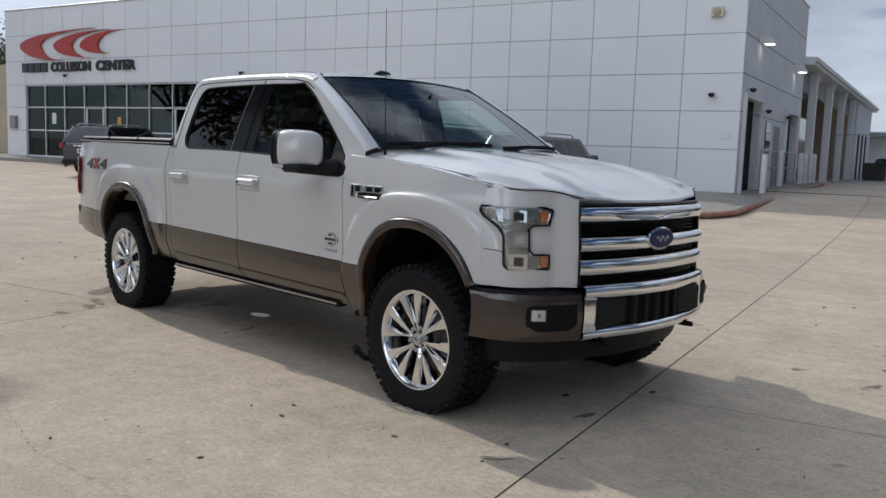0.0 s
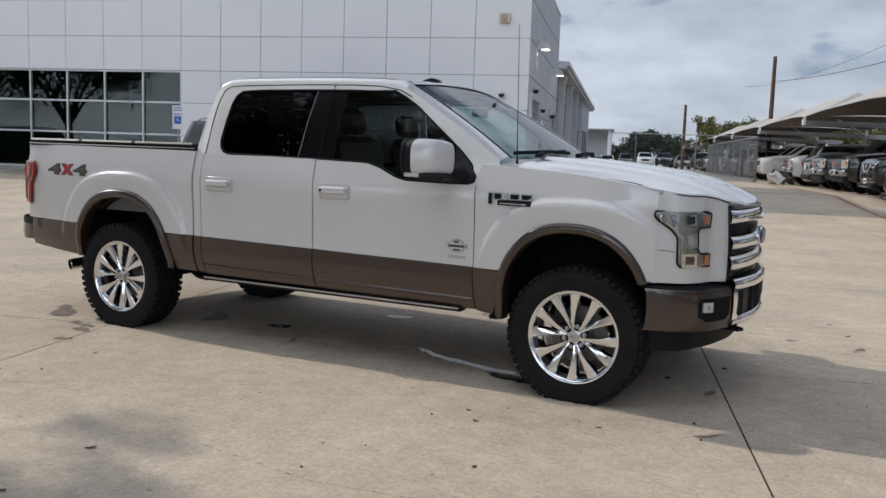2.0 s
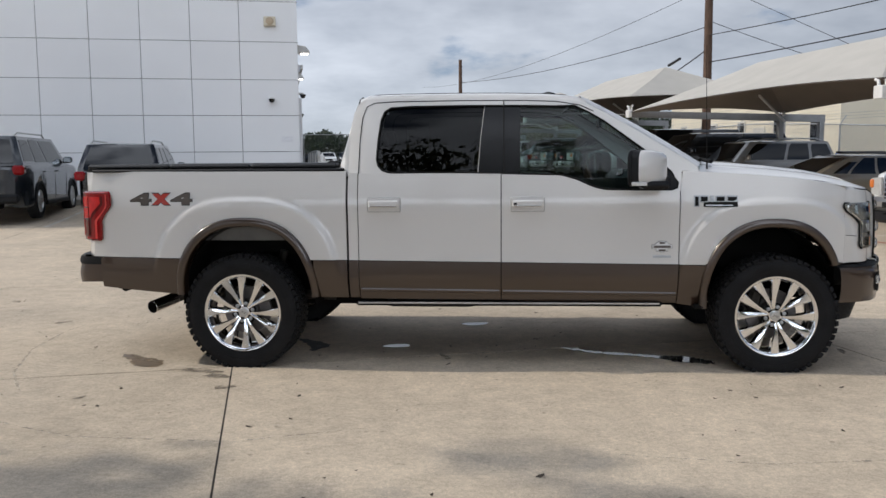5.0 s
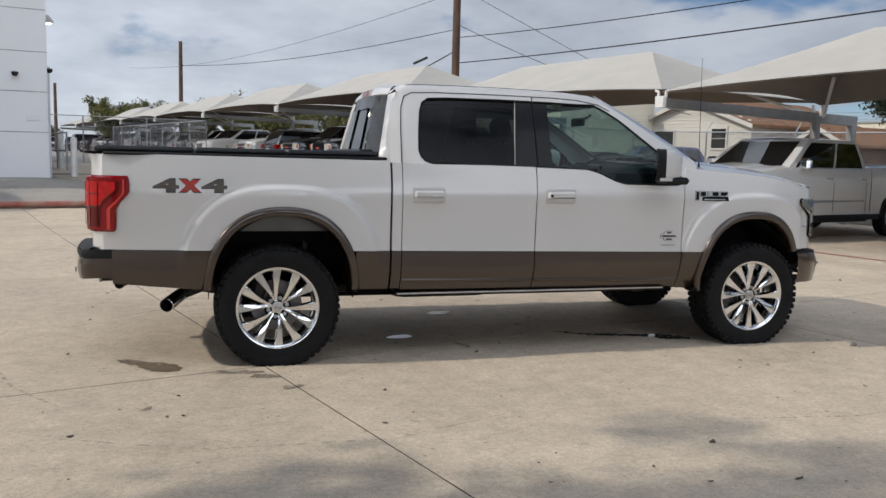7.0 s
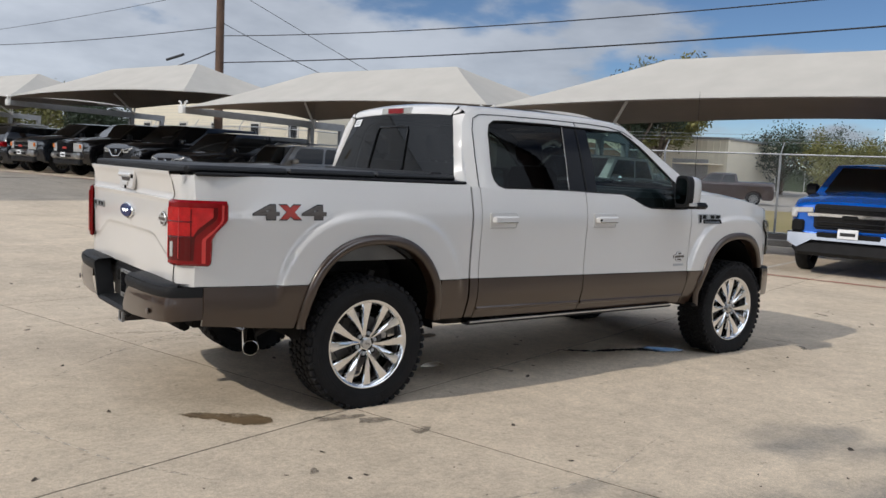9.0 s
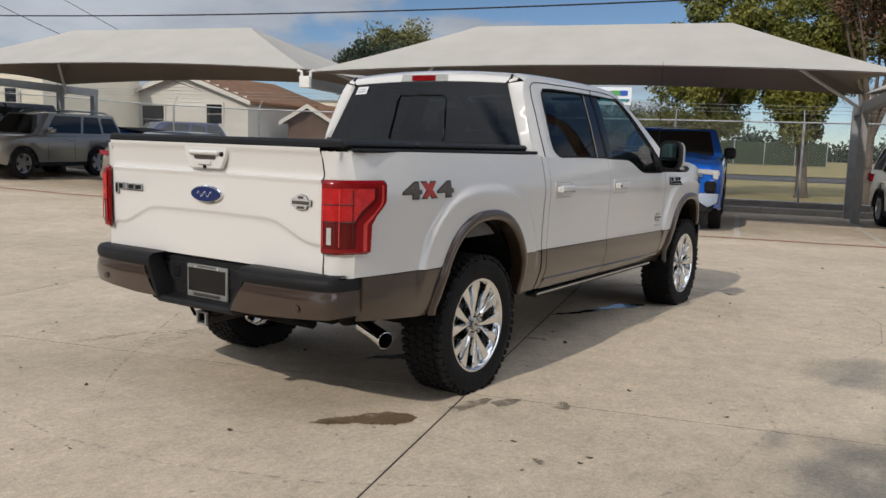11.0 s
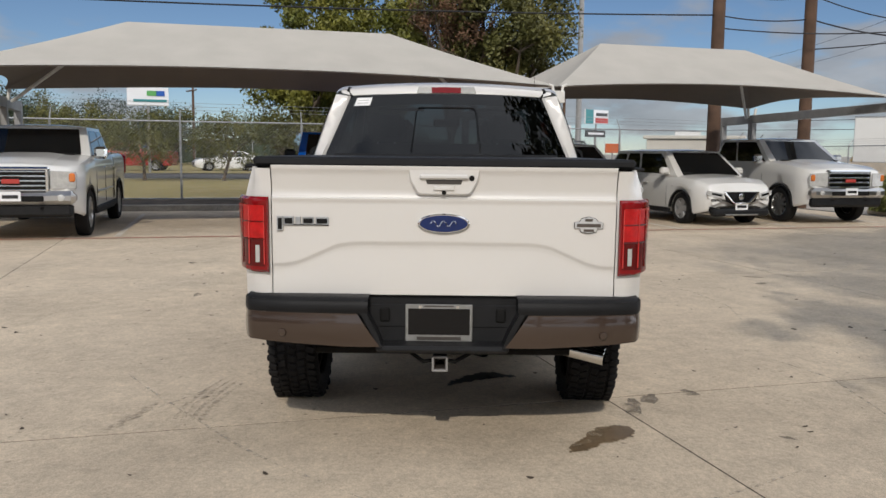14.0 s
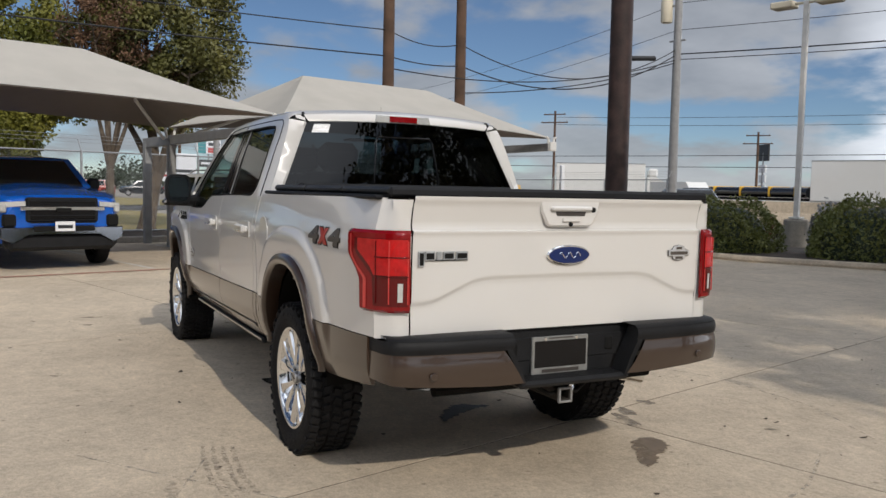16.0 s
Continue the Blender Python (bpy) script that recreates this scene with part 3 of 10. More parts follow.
# ---- collision centre ----
FACE, CORNER, WEST, TOP = 18.8, 0.69, -33.2, 7.25
BASE = rise(FACE) + 0.14
ROWS_Z = [BASE, 1.73, 2.79, 3.83, 4.92, 6.08, TOP]
COLS = [CORNER, -0.98] + [-0.98 - 1.378 * k for k in range(1, 8)]
WIN_R, WIN_L = COLS[-1], -31.7
BAY = (WIN_R - WIN_L) / 15
COLS += [WIN_R - BAY * k for k in range(1, 16)] + [WEST]
facade = thing("wall_south", "white metal panel facade of a body shop", "wall", lot(0, 0), kind="structure")
back_wall = Geo()
back_wall.box(((WIN_R + CORNER) / 2, FACE + 0.19, (BASE + TOP) / 2 - 0.15), (CORNER - WIN_R - 0.02, 0.30, TOP - BASE + 0.25))
back_wall.box(((WIN_R + WIN_L) / 2, FACE + 0.19, (3.83 + TOP) / 2), (WIN_R - WIN_L, 0.30, TOP - 3.83 - 0.02))
back_wall.box(((WEST + WIN_L) / 2, FACE + 0.19, (BASE + TOP) / 2 - 0.15), (WIN_L - WEST - 0.02, 0.30, TOP - BASE + 0.25))
part("backing", back_wall, SHADOW_GAP, facade, "dark backing in the panel joints")
rng = random.Random(2)
for a, b in zip(COLS, COLS[1:]):
    for z0, z1 in zip(ROWS_Z, ROWS_Z[1:]):
        if WIN_L - 0.01 < (a + b) / 2 < WIN_R and z1 < 3.9:
            continue
        part("panel", Geo().box(((a + b) / 2, FACE + 0.018 + rng.uniform(-0.001, 0.001), (z0 + z1) / 2), (a - b - 0.014, 0.036, z1 - z0 - 0.014), 0.004), PANEL_WHITE, facade, "", 20)
part("coping", Geo().box(((CORNER + WEST) / 2, FACE + 0.16, TOP + 0.03), (CORNER - WEST + 0.04, 0.40, 0.06), 0.01), ALUMINIUM, facade)
# storefront
front = thing("window_1", "long storefront of dark glass in aluminium frames", "window", lot(0, 0), kind="structure")
lines_z = [BASE + 0.03, 1.75, 2.80, 3.80]
part("window_frame", Geo().box(((WIN_R + WIN_L) / 2, FACE + 0.10, lines_z[0]), (WIN_R - WIN_L, 0.11, 0.09), 0.006), ALUMINIUM, front)
for z in lines_z[1:]:
    part("transom", Geo().box(((WIN_R + WIN_L) / 2, FACE + 0.10, z), (WIN_R - WIN_L, 0.11, 0.06), 0.006), ALUMINIUM, front)
for k in range(16):
    part("mullion", Geo().box((WIN_R - BAY * k - (0.03 if k == 0 else -0.03 if k == 15 else 0), FACE + 0.095, (lines_z[0] + lines_z[-1]) / 2), (0.06, 0.12, lines_z[-1] - lines_z[0] + 0.06), 0.006), ALUMINIUM, front)
for k in range(15):
    for z0, z1 in zip(lines_z, lines_z[1:]):
        part("pane", Geo().box((WIN_R - BAY * (k + 0.5), FACE + 0.11, (z0 + z1) / 2), (BAY - 0.05, 0.008, z1 - z0 - 0.05)), STORE_GLASS, front)
for k in (7, 11):
    x = WIN_R - BAY * (k + 0.5)
    door = part("door", Geo().box((x - 0.55, FACE + 0.075, 1.70), (0.09, 0.06, 2.26), 0.006).box((x + 0.55, FACE + 0.075, 1.70), (0.09, 0.06, 2.26), 0.006).box((x, FACE + 0.075, 2.79), (1.2, 0.06, 0.10), 0.006).box((x, FACE + 0.075, 0.70), (1.02, 0.06, 0.22), 0.006), ALUMINIUM, front, "aluminium glass door")
    part("handle", Geo().tube([(x + 0.42, FACE + 0.03, 1.45), (x + 0.42, FACE + 0.02, 1.5), (x + 0.42, FACE + 0.02, 1.8), (x + 0.42, FACE + 0.03, 1.85)], 0.014, 8), SATIN, door)
part("notice", Geo().box((WIN_R - BAY * 10.4, FACE + 0.10, 2.25), (0.22, 0.004, 0.3)), YELLOW, front, "small yellow notice")
part("notice", Geo().box((WIN_R - BAY * 13.6, FACE + 0.10, 2.3), (0.3, 0.004, 0.5)), WHITE_PAPER, front)
solid("lobby", Geo().box(((WIN_R + WIN_L) / 2, FACE + 3.4, BASE - 0.03), (21.5, 6.2, 0.04)).box(((WIN_R + WIN_L) / 2, FACE + 6.5, 2.3), (21.5, 0.1, 3.6)).box(((WIN_R + WIN_L) / 2, FACE + 3.4, 4.1), (21.5, 6.2, 0.05)), material("lobby grey", (0.16, 0.16, 0.15), 0.8), "dim grey lobby behind the storefront glass", "room", lot(0, 0), kind="structure")
# sign: three red blades and dark letters
sign = thing("building_sign", "red swoosh emblem over black raised letters on the facade", "sign", lot(0, 0))


def crescent(tip, left, low, thick):
    """A curved blade: pointed at tip and low, bulging to the left; points are (x, z)."""
    def arc(bulge):
        up = [(tip[0] + (bulge - tip[0]) * math.sin(k), left[1] + (tip[1] - left[1]) * math.cos(k)) for k in span(0, math.pi / 2, 13)]
        down = [(low[0] + (bulge - low[0]) * math.cos(k), left[1] + (low[1] - left[1]) * math.sin(k)) for k in span(0, math.pi / 2, 13)[1:]]
        return up + down
    outer, inner = arc(left[0]), arc(left[0] + thick)
    g = Geo()
    for d in (0.0, -0.07):
        g.grid([[Vector((u, FACE - 0.02 + d, v)) for u, v in outer], [Vector((u, FACE - 0.02 + d, v - 0.01)) for u, v in inner]])
    rim = outer + inner[::-1]
    g.grid([[Vector((u, FACE - 0.02 + d, v)) for u, v in rim] for d in (0.0, -0.07)], True)
    return g


for tip, left, low, thick in (((-26.6, 6.22), (-31.93, 5.62), (-28.9, 4.89), 1.55), ((-25.6, 6.13), (-29.45, 5.54), (-27.0, 4.98), 1.30), ((-24.8, 6.08), (-27.6, 5.48), (-25.7, 5.12), 1.20)):
    part("blade", crescent(tip, left, low, thick), SIGN_RED, sign, "red curved blade")
for word, mid, wide in (("COLLISION", -28.30, 2.75), ("CENTER", -25.30, 2.55)):
    me = lettering(word, 0.50, SIGN_BLACK, 0.03, "lettering", 0.022)
    us_ = [v.co.x for v in me.vertices]
    zs_ = [v.co.z for v in me.vertices]
    me.transform(Matrix.Translation((mid, FACE - 0.05, 4.58)) @ Matrix.Diagonal((wide / (max(us_) - min(us_)), 1, 0.44 / (max(zs_) - min(zs_)), 1)))
    part("lettering", me, SIGN_BLACK, sign, "black raised capital letters")
for k in range(4):
    part("name_bar", Geo().box((-31.62 + 0.48 * k, FACE - 0.05, 4.60), (0.42, 0.06, 0.42), 0.01), SIGN_BLACK, sign)


def fixture(name, label, category, build, m):
    o = thing(name, label, category, m)
    build(o)
    return o


def speaker(o):
    b = part("housing", Geo().box((0, -0.06, 0), (0.34, 0.12, 0.27), 0.015), CREAM, o)
    part("grille", Geo().lathe([(0.0, -0.02), (0.05, -0.03), (0.10, -0.012), (0.115, 0.0)], 20, pose(0, -0.125, 0)), TAN, b, "round tan horn")


def dome_camera(o):
    part("bracket", Geo().box((0, -0.08, 0.04), (0.10, 0.16, 0.06), 0.02), WHITE_STEEL, o)
    part("dome", Geo().lathe([(0.0, -0.12), (0.06, -0.10), (0.09, -0.04), (0.09, 0.0)], 18, pose(0, -0.14, 0.02), "z"), CAR_GLASS, o, "dark camera dome")


def wall_lamp(o):
    part("housing", Geo().prism([(0, 0.16), (-0.30, 0.10), (-0.42, -0.06), (-0.42, -0.10), (0, -0.10)], 0.44, lambda u, v, w: (w - 0.22, u, v), 0.01), WHITE_STEEL, o)
    part("diffuser", Geo().box((0, -0.26, -0.108), (0.34, 0.24, 0.012)), GLOW_LAMP, o, "lit lamp glass")


fixture("loudspeaker", "beige square wall loudspeaker with a round horn", "loudspeaker", speaker, lot(-0.10, FACE, 5.50))
fixture("security_camera", "small white dome camera on the facade", "camera", dome_camera, lot(-0.10, FACE, 3.25))
fixture("security_camera", "small white dome camera on the facade", "camera", dome_camera, lot(-17.9, FACE, 4.15))
fixture("security_camera", "small white dome camera under the sign", "camera", dome_camera, lot(-28.6, FACE, 4.22))
solid("wall_sign", Geo().box((0, -0.01, 0), (0.32, 0.02, 0.14), 0.004), WHITE_PAPER, "small white notice on the facade", "sign", lot(0.32, FACE, 2.10))
solid("wall_box", Geo().box((0, -0.06, 0), (0.5, 0.12, 0.6), 0.02), GREY_STEEL, "dark grey meter box on the facade", "box", lot(-32.6, FACE, 2.1))
# accessible-parking sign on a post
post = thing("parking_sign", "white accessible parking sign with a blue square on a steel post", "sign", lot(-9.95, 17.4, rise(17.4)))
part("post", Geo().tube([(0, 0, 0), (0, 0, 2.4)], 0.025, 8), GALVANISED, post)
plate_s = part("plate", Geo().box((0, -0.03, 1.98), (0.36, 0.008, 0.72), 0.003), WHITE_PAPER, post)
part("blue_square", Geo().box((0, -0.036, 1.90), (0.24, 0.004, 0.24)), BLUE_SIGN, plate_s)
part("symbol", Geo().tube([(0.0, -0.04, 1.96), (-0.01, -0.04, 1.90), (0.05, -0.04, 1.87)], 0.014, 6), WHITE_PAPER, plate_s)
for z in (2.27, 2.20, 2.08):
    part("print_bar", Geo().box((0, -0.036, z), (0.26, 0.003, 0.03)), BLUE_SIGN, plate_s)
# east side wall with two dark door openings
east = thing("wall_east", "white rendered side wall with two tall door openings", "wall", lot(0, 0), kind="structure")
E_END = 29.6
holes = ((19.25, 21.55, 3.20), (26.3, 28.6, 3.15))
sheet = Geo()
last = FACE + 0.34
for a, b, h in holes + ((E_END, E_END, 0),):
    sheet.box((CORNER - 0.15, (last + a) / 2, (0.2 + TOP) / 2), (0.30, a - last, TOP - 0.2))
    if h:
        sheet.box((CORNER - 0.15, (a + b) / 2, (h + TOP) / 2), (0.30, b - a, TOP - h))
    last = b
sheet.box((CORNER - 0.15, FACE + 0.19, (0.2 + TOP) / 2 - 0.01), (0.285, 0.30, TOP - 0.24))
part("wall_face", sheet, STUCCO, east)
for z in (2.79, 3.83, 4.92, 6.08):
    part("joint", Geo().box((CORNER + 0.001, (FACE + E_END) / 2 + 0.02, z), (0.006, E_END - FACE - 0.05, 0.02)), SHADOW_GAP, east)
for a, b, h in holes:
    dr = part("dock_door", Geo().box((CORNER - 0.22, (a + b) / 2, (0.3 + h) / 2), (0.04, b - a, h - 0.3)), SEAM, east, "dark door set back in its opening")
    part("door_casing", Geo().box((CORNER + 0.03, a - 0.06, (0.35 + h) / 2), (0.12, 0.14, h - 0.3), 0.01).box((CORNER + 0.03, b + 0.06, (0.35 + h) / 2), (0.12, 0.14, h - 0.3), 0.01).box((CORNER + 0.03, (a + b) / 2, h + 0.06), (0.12, b - a + 0.26, 0.14), 0.01), STUCCO, east)
part("window", Geo().box((CORNER + 0.01, 23.0, 2.2), (0.04, 0.8, 1.0), 0.01), CAR_GLASS, east)
part("door", Geo().box((CORNER + 0.01, 24.6, 1.55), (0.05, 0.95, 2.1), 0.01), GREY_STEEL, east, "grey steel side door")
part("coping", Geo().box((CORNER - 0.14, (FACE + E_END) / 2, TOP + 0.03), (0.36, E_END - FACE, 0.06), 0.01), ALUMINIUM, east)
fixture("wall_lamp", "lit white wall lamp on the side wall", "lamp", wall_lamp, lot(CORNER, 20.9, 4.95, 90))
fixture("wall_lamp", "lit white wall lamp on the side wall", "lamp", wall_lamp, lot(CORNER, 27.4, 4.75, 90))
fixture("security_camera", "white bracket camera over the side door", "camera", dome_camera, lot(CORNER, 19.6, 3.45, 90))
for y in (22.2, 26.0):
    fixture("security_camera", "small white dome camera on the side wall", "camera", dome_camera, lot(CORNER, y, 3.0, 90))
solid("building_roof", Geo().box(((CORNER + WEST) / 2, (FACE + E_END) / 2 + 0.3, TOP - 0.5), (CORNER - WEST - 0.7, E_END - FACE - 0.8, 0.3)).box(((CORNER + WEST) / 2, E_END - 0.1, 3.7), (CORNER - WEST - 0.4, 0.2, 6.6)).box((WEST + 0.15, (FACE + E_END) / 2 + 0.2, 3.8), (0.3, E_END - FACE - 0.7, 6.8)), STUCCO, "flat roof and plain rear walls of the body shop", "roof", lot(0, 0), kind="structure")
# open work bays behind
bays = thing("wall_bays", "open-sided work bays with white posts and a dark roof", "building", lot(0, 0), kind="structure")
part("roof", Geo().prism([(CORNER + 0.35, 5.45), (CORNER + 0.35, 5.15), (-9, 5.7), (-9, 6.0)], 32.5, lambda u, v, w: (u, E_END + w, v)), STUCCO, bays)
part("gutter", Geo().box((CORNER + 0.40, E_END + 16.2, 5.36), (0.12, 32.4, 0.18), 0.02), WHITE_STEEL, bays)
part("rear_wall", Geo().box((-8.0, E_END + 16, 2.9), (0.2, 32, 5.4)), TAN, bays)
for k in range(4):
    y = E_END + 3.2 + 5.4 * k
    part("post", Geo().box((CORNER - 0.05, y, 2.8), (0.32, 0.32, 4.7), 0.02).prism([(CORNER - 0.05, 4.1), (CORNER + 0.25, 5.2), (CORNER - 1.5, 5.3)], 0.14, lambda u, v, w: (u, y - 0.07 + w, v)), STUCCO, bays)
part("cross_wall", Geo().box((-3.75, E_END + 21.8, 2.9), (8.3, 0.2, 5.3)), TAN, bays)
part("end_wall", Geo().box((CORNER - 0.10, E_END + 27.2, 2.9), (0.25, 10.6, 5.0)), STUCCO, bays)
for k in range(3):
    part("doorway", Geo().box((CORNER + 0.03, E_END + 24.0 + 2.6 * k, 1.9), (0.03, 1.1, 2.9)), SEAM, bays)
for k in range(3):
    part("strip_lamp", Geo().box((-2.0, E_END + 4 + 5 * k, 4.95), (0.12, 1.2, 0.06)), GLOW_LAMP, bays, "lit strip lamp")
# a low tan wall past the west end
solid("wall_west", Geo().box((WEST - 4.2, FACE + 3.0, 2.7), (8.0, 0.3, 5.0)), TAN, "tan rendered wall beside the body shop", "wall", lot(0, 0), kind="structure")
solid("distant_wall", Geo().box((WEST - 30, FACE + 14, 2.2), (48.0, 0.3, 4.0)), TAN, "tan wall beyond the lot", "wall", lot(0, 0), kind="structure")
# sidewalk with a red kerb
K = 0.14
walk_geo = Geo()
edge_pts = [(WEST - 2, 17.55), (-1.6, 17.55), (-1.35, 17.3), (-1.35, 13.6), (-1.0, 13.1), (0.6, 13.1), (1.25, 13.5), (1.6, 14.4), (1.6, 30.0), (CORNER - 0.1, 30.0), (CORNER - 0.1, FACE + 0.1), (WEST - 2, FACE + 0.1)]
walk_geo.prism(edge_pts, K, lambda u, v, w: (u, v, rise(v) + w - 0.0), 0.02)
solid("sidewalk", walk_geo, CONCRETE_GREY, "raised concrete sidewalk along the body shop", "sidewalk", lot(0, 0), kind="structure", recalc=True)
kerb = Geo().tube([Vector((x, y, rise(y) + 0.09)) for x, y in ((-1.4, 17.3), (-1.4, 13.6), (-1.02, 13.06), (0.6, 13.05), (1.28, 13.46), (1.66, 14.4), (1.66, 30))], 0.06, 8)
solid("kerb", kerb, RED_PAINT, "red painted kerb round the sidewalk", "kerb", lot(0, 0), kind="structure")
# bollards and rails by the doors
for x, y in ((1.35, 19.2), (1.35, 21.8), (1.35, 25.9), (1.35, 27.0), (1.35, 28.2), (1.35, 29.2)):
    solid("bollard", Geo().lathe([(0.085, 0.0), (0.085, 1.0), (0.07, 1.06), (0.0, 1.09)], 16, None, "z"), WHITE_STEEL, "white painted steel bollard", "bollard", lot(x, y, rise(y) + K), "bollards by the doors")
rail = thing("handrail", "galvanised pipe handrail beside the side door", "handrail", lot(0, 0, rise(22) + K))
for z in (0.55, 1.05):
    part("rail", Geo().tube([(1.2, 19.4, z), (1.2, 25.6, z)], 0.025, 8), GALVANISED, rail)
for y in (19.4, 21.4, 23.5, 25.6):
    part("post", Geo().tube([(1.2, y, 0), (1.2, y, 1.06)], 0.025, 8), GALVANISED, rail)

# ---- the white pickup ----
TRUCK_Y = 0.075
truck = thing("pickup_truck", "pearl white crew-cab pickup truck with bronze lower body on chrome wheels", "pickup truck", pose(1.75, TRUCK_Y, 0, 0, 0, -0.55) @ pose(-1.75, 0, 0))

SIDE = [(0.40, 0.872), (0.47, 0.915), (0.53, 0.947), (0.60, 0.972), (0.64, 0.984), (0.72, 0.987), (0.80, 0.984), (1.00, 0.990), (1.14, 0.999), (1.20, 0.997), (1.27, 0.983), (1.34, 0.966), (1.40, 0.950), (1.46, 0.925)]
ARCHES = ((3.665, 0.475, 0.50, 1.052), (0.035, 0.512, 0.50, 1.070))


def arch(x, k):
    """Height of the wheel opening's edge at x; k: 0 front, 1 rear."""
    c, a, z0, top = ARCHES[k]
    d = abs(x - c) / a
    return z0 + (top - z0) * (1 - d ** 2.35) ** (1 / 2.2) if d < 1 else 0.0


def side(x, z):
    """Half width of the body at x, z."""
    y = interp(z, SIDE)
    if x > 3.75:
        y -= 0.170 * ((x - 3.75) / 0.62) ** 2.2
    if x < -0.60:
        y -= 0.055 * ((-0.60 - x) / 0.55) ** 2
    for c, a, z0, top in ARCHES:
        # raised haunch round each wheel opening
        dx, dz = abs(x - c) / (a + 0.175), max(0.0, (z - z0)) / (top - z0 + 0.150)
        r = (dx ** 2.6 + dz ** 2.6) ** (1 / 2.6)
        y += 0.024 * (1 - smooth(0.945, 1.0, r)) * smooth(0.62, 0.8, z)
    return y


def belt(x):
    return 0.7776 - 0.0124 * x


def rocker(x):
    return 0.502 - 0.012 * x if x > 0.5 else 0.505 - 0.055 * (x + 0.5) * 0.9


def panel(x0, x1, low, high, s, step=0.018, rows=16, off=0.0, surface=side):
    """A body panel on one side, between two heights along x, with its edges turned in."""
    g = Geo()
    n = max(3, int((x1 - x0) / step) + 1)
    strip, runs = [], []
    for x in span(x0, x1, n):
        a, b = low(x), high(x)
        if b - a < 0.006:
            if len(strip) > 1:
                runs.append(strip)
            strip = []
            continue
        strip.append([Vector((x, s * (surface(x, z) + off), z)) for z in span(a, b, rows)])
    if len(strip) > 1:
        runs.append(strip)
    for r in runs:
        g.grid(r)
        rim = [c[0] for c in r] + r[-1][1:] + [c[-1] for c in r[::-1][1:]] + r[0][::-1][1:-1]
        g.grid([rim, [p - Vector((0, s * 0.022, 0)) for p in rim]], True)
    return g


def both(name, make, mat, label="", parent=None, recalc=False, angle=40.0):
    return [part(name, make(s), mat, parent or truck, label, angle, recalc) for s in (-1, 1)]


BED_TOP = lambda x: 1.392 - 0.006 * x
both("bed_side", lambda s: panel(-1.085, 0.757, lambda x: max(belt(x) + 0.002, arch(x, 1)), BED_TOP, s, rows=30), PEARL)
for b0, b1 in ((-1.035, 0.035), (0.035, 0.757)):
    both("bed_lower_panel", lambda s: panel(b0, b1, lambda x: max(interp(x, [(-1.04, 0.572), (-0.5, 0.522), (0.5, 0.500), (0.75, 0.498)]), arch(x, 1)), lambda x: belt(x) - 0.002, s, rows=9, off=0.003), BROWN, "bronze lower bed panel")
both("cab_corner", lambda s: panel(0.772, 0.838, lambda x: belt(x) + 0.002, lambda x: 1.375, s), PEARL)
both("cab_corner_lower", lambda s: panel(0.772, 0.838, lambda x: 0.50, lambda x: belt(x) - 0.002, s, off=0.003), BROWN)
rear_doors = both("rear_door", lambda s: panel(0.844, 1.830, lambda x: belt(x) + 0.002, lambda x: 1.370, s, 0.03, 24), PEARL)
front_doors = both("front_door", lambda s: panel(1.837, 3.036, lambda x: belt(x) + 0.002, lambda x: interp(x, [(1.8, 1.362), (2.24, 1.350), (2.34, 1.322), (2.46, 1.268), (2.54, 1.248), (3.04, 1.240)]), s, 0.025, 24), PEARL)
fenders = both("front_fender", lambda s: panel(3.043, 4.14, lambda x: max(belt(x) + 0.002 if x < 3.6 else 0.748, arch(x, 0)), lambda x: interp(x, [(3.04, 1.240), (3.055, 1.375), (3.2, 1.368), (3.5, 1.350), (3.8, 1.322), (4.0, 1.290), (4.14, 1.255)]), s, rows=30), PEARL)
for k, (a, b, obs) in enumerate(((0.844, 1.830, rear_doors), (1.837, 3.036, front_doors))):
    for s, ob in zip((-1, 1), obs):
        part("lower_panel", panel(a, b, rocker, lambda x: belt(x) - 0.002, s, 0.04, 9, 0.004), BROWN, ob, "bronze lower door panel", 40)
        # moulded step line low on the panel
        part("moulding", Geo().grid([[Vector((x, s * (side(x, rocker(x) + h) + o), rocker(x) + h)) for x in span(a + 0.01, b - 0.01, 20)] for h, o in ((0.052, 0.003), (0.058, 0.014), (0.070, 0.014), (0.080, 0.003))]), BROWN, ob, "", 30)
for s, ob in zip((-1, 1), fenders):
    part("lower_panel", panel(3.043, 3.30, lambda x: max(interp(x, [(3.0, 0.468), (3.2, 0.435)]), arch(x, 0)), lambda x: belt(x) - 0.002, s, 0.01, 9, 0.004), BROWN, ob, "bronze lower fender panel", 40)


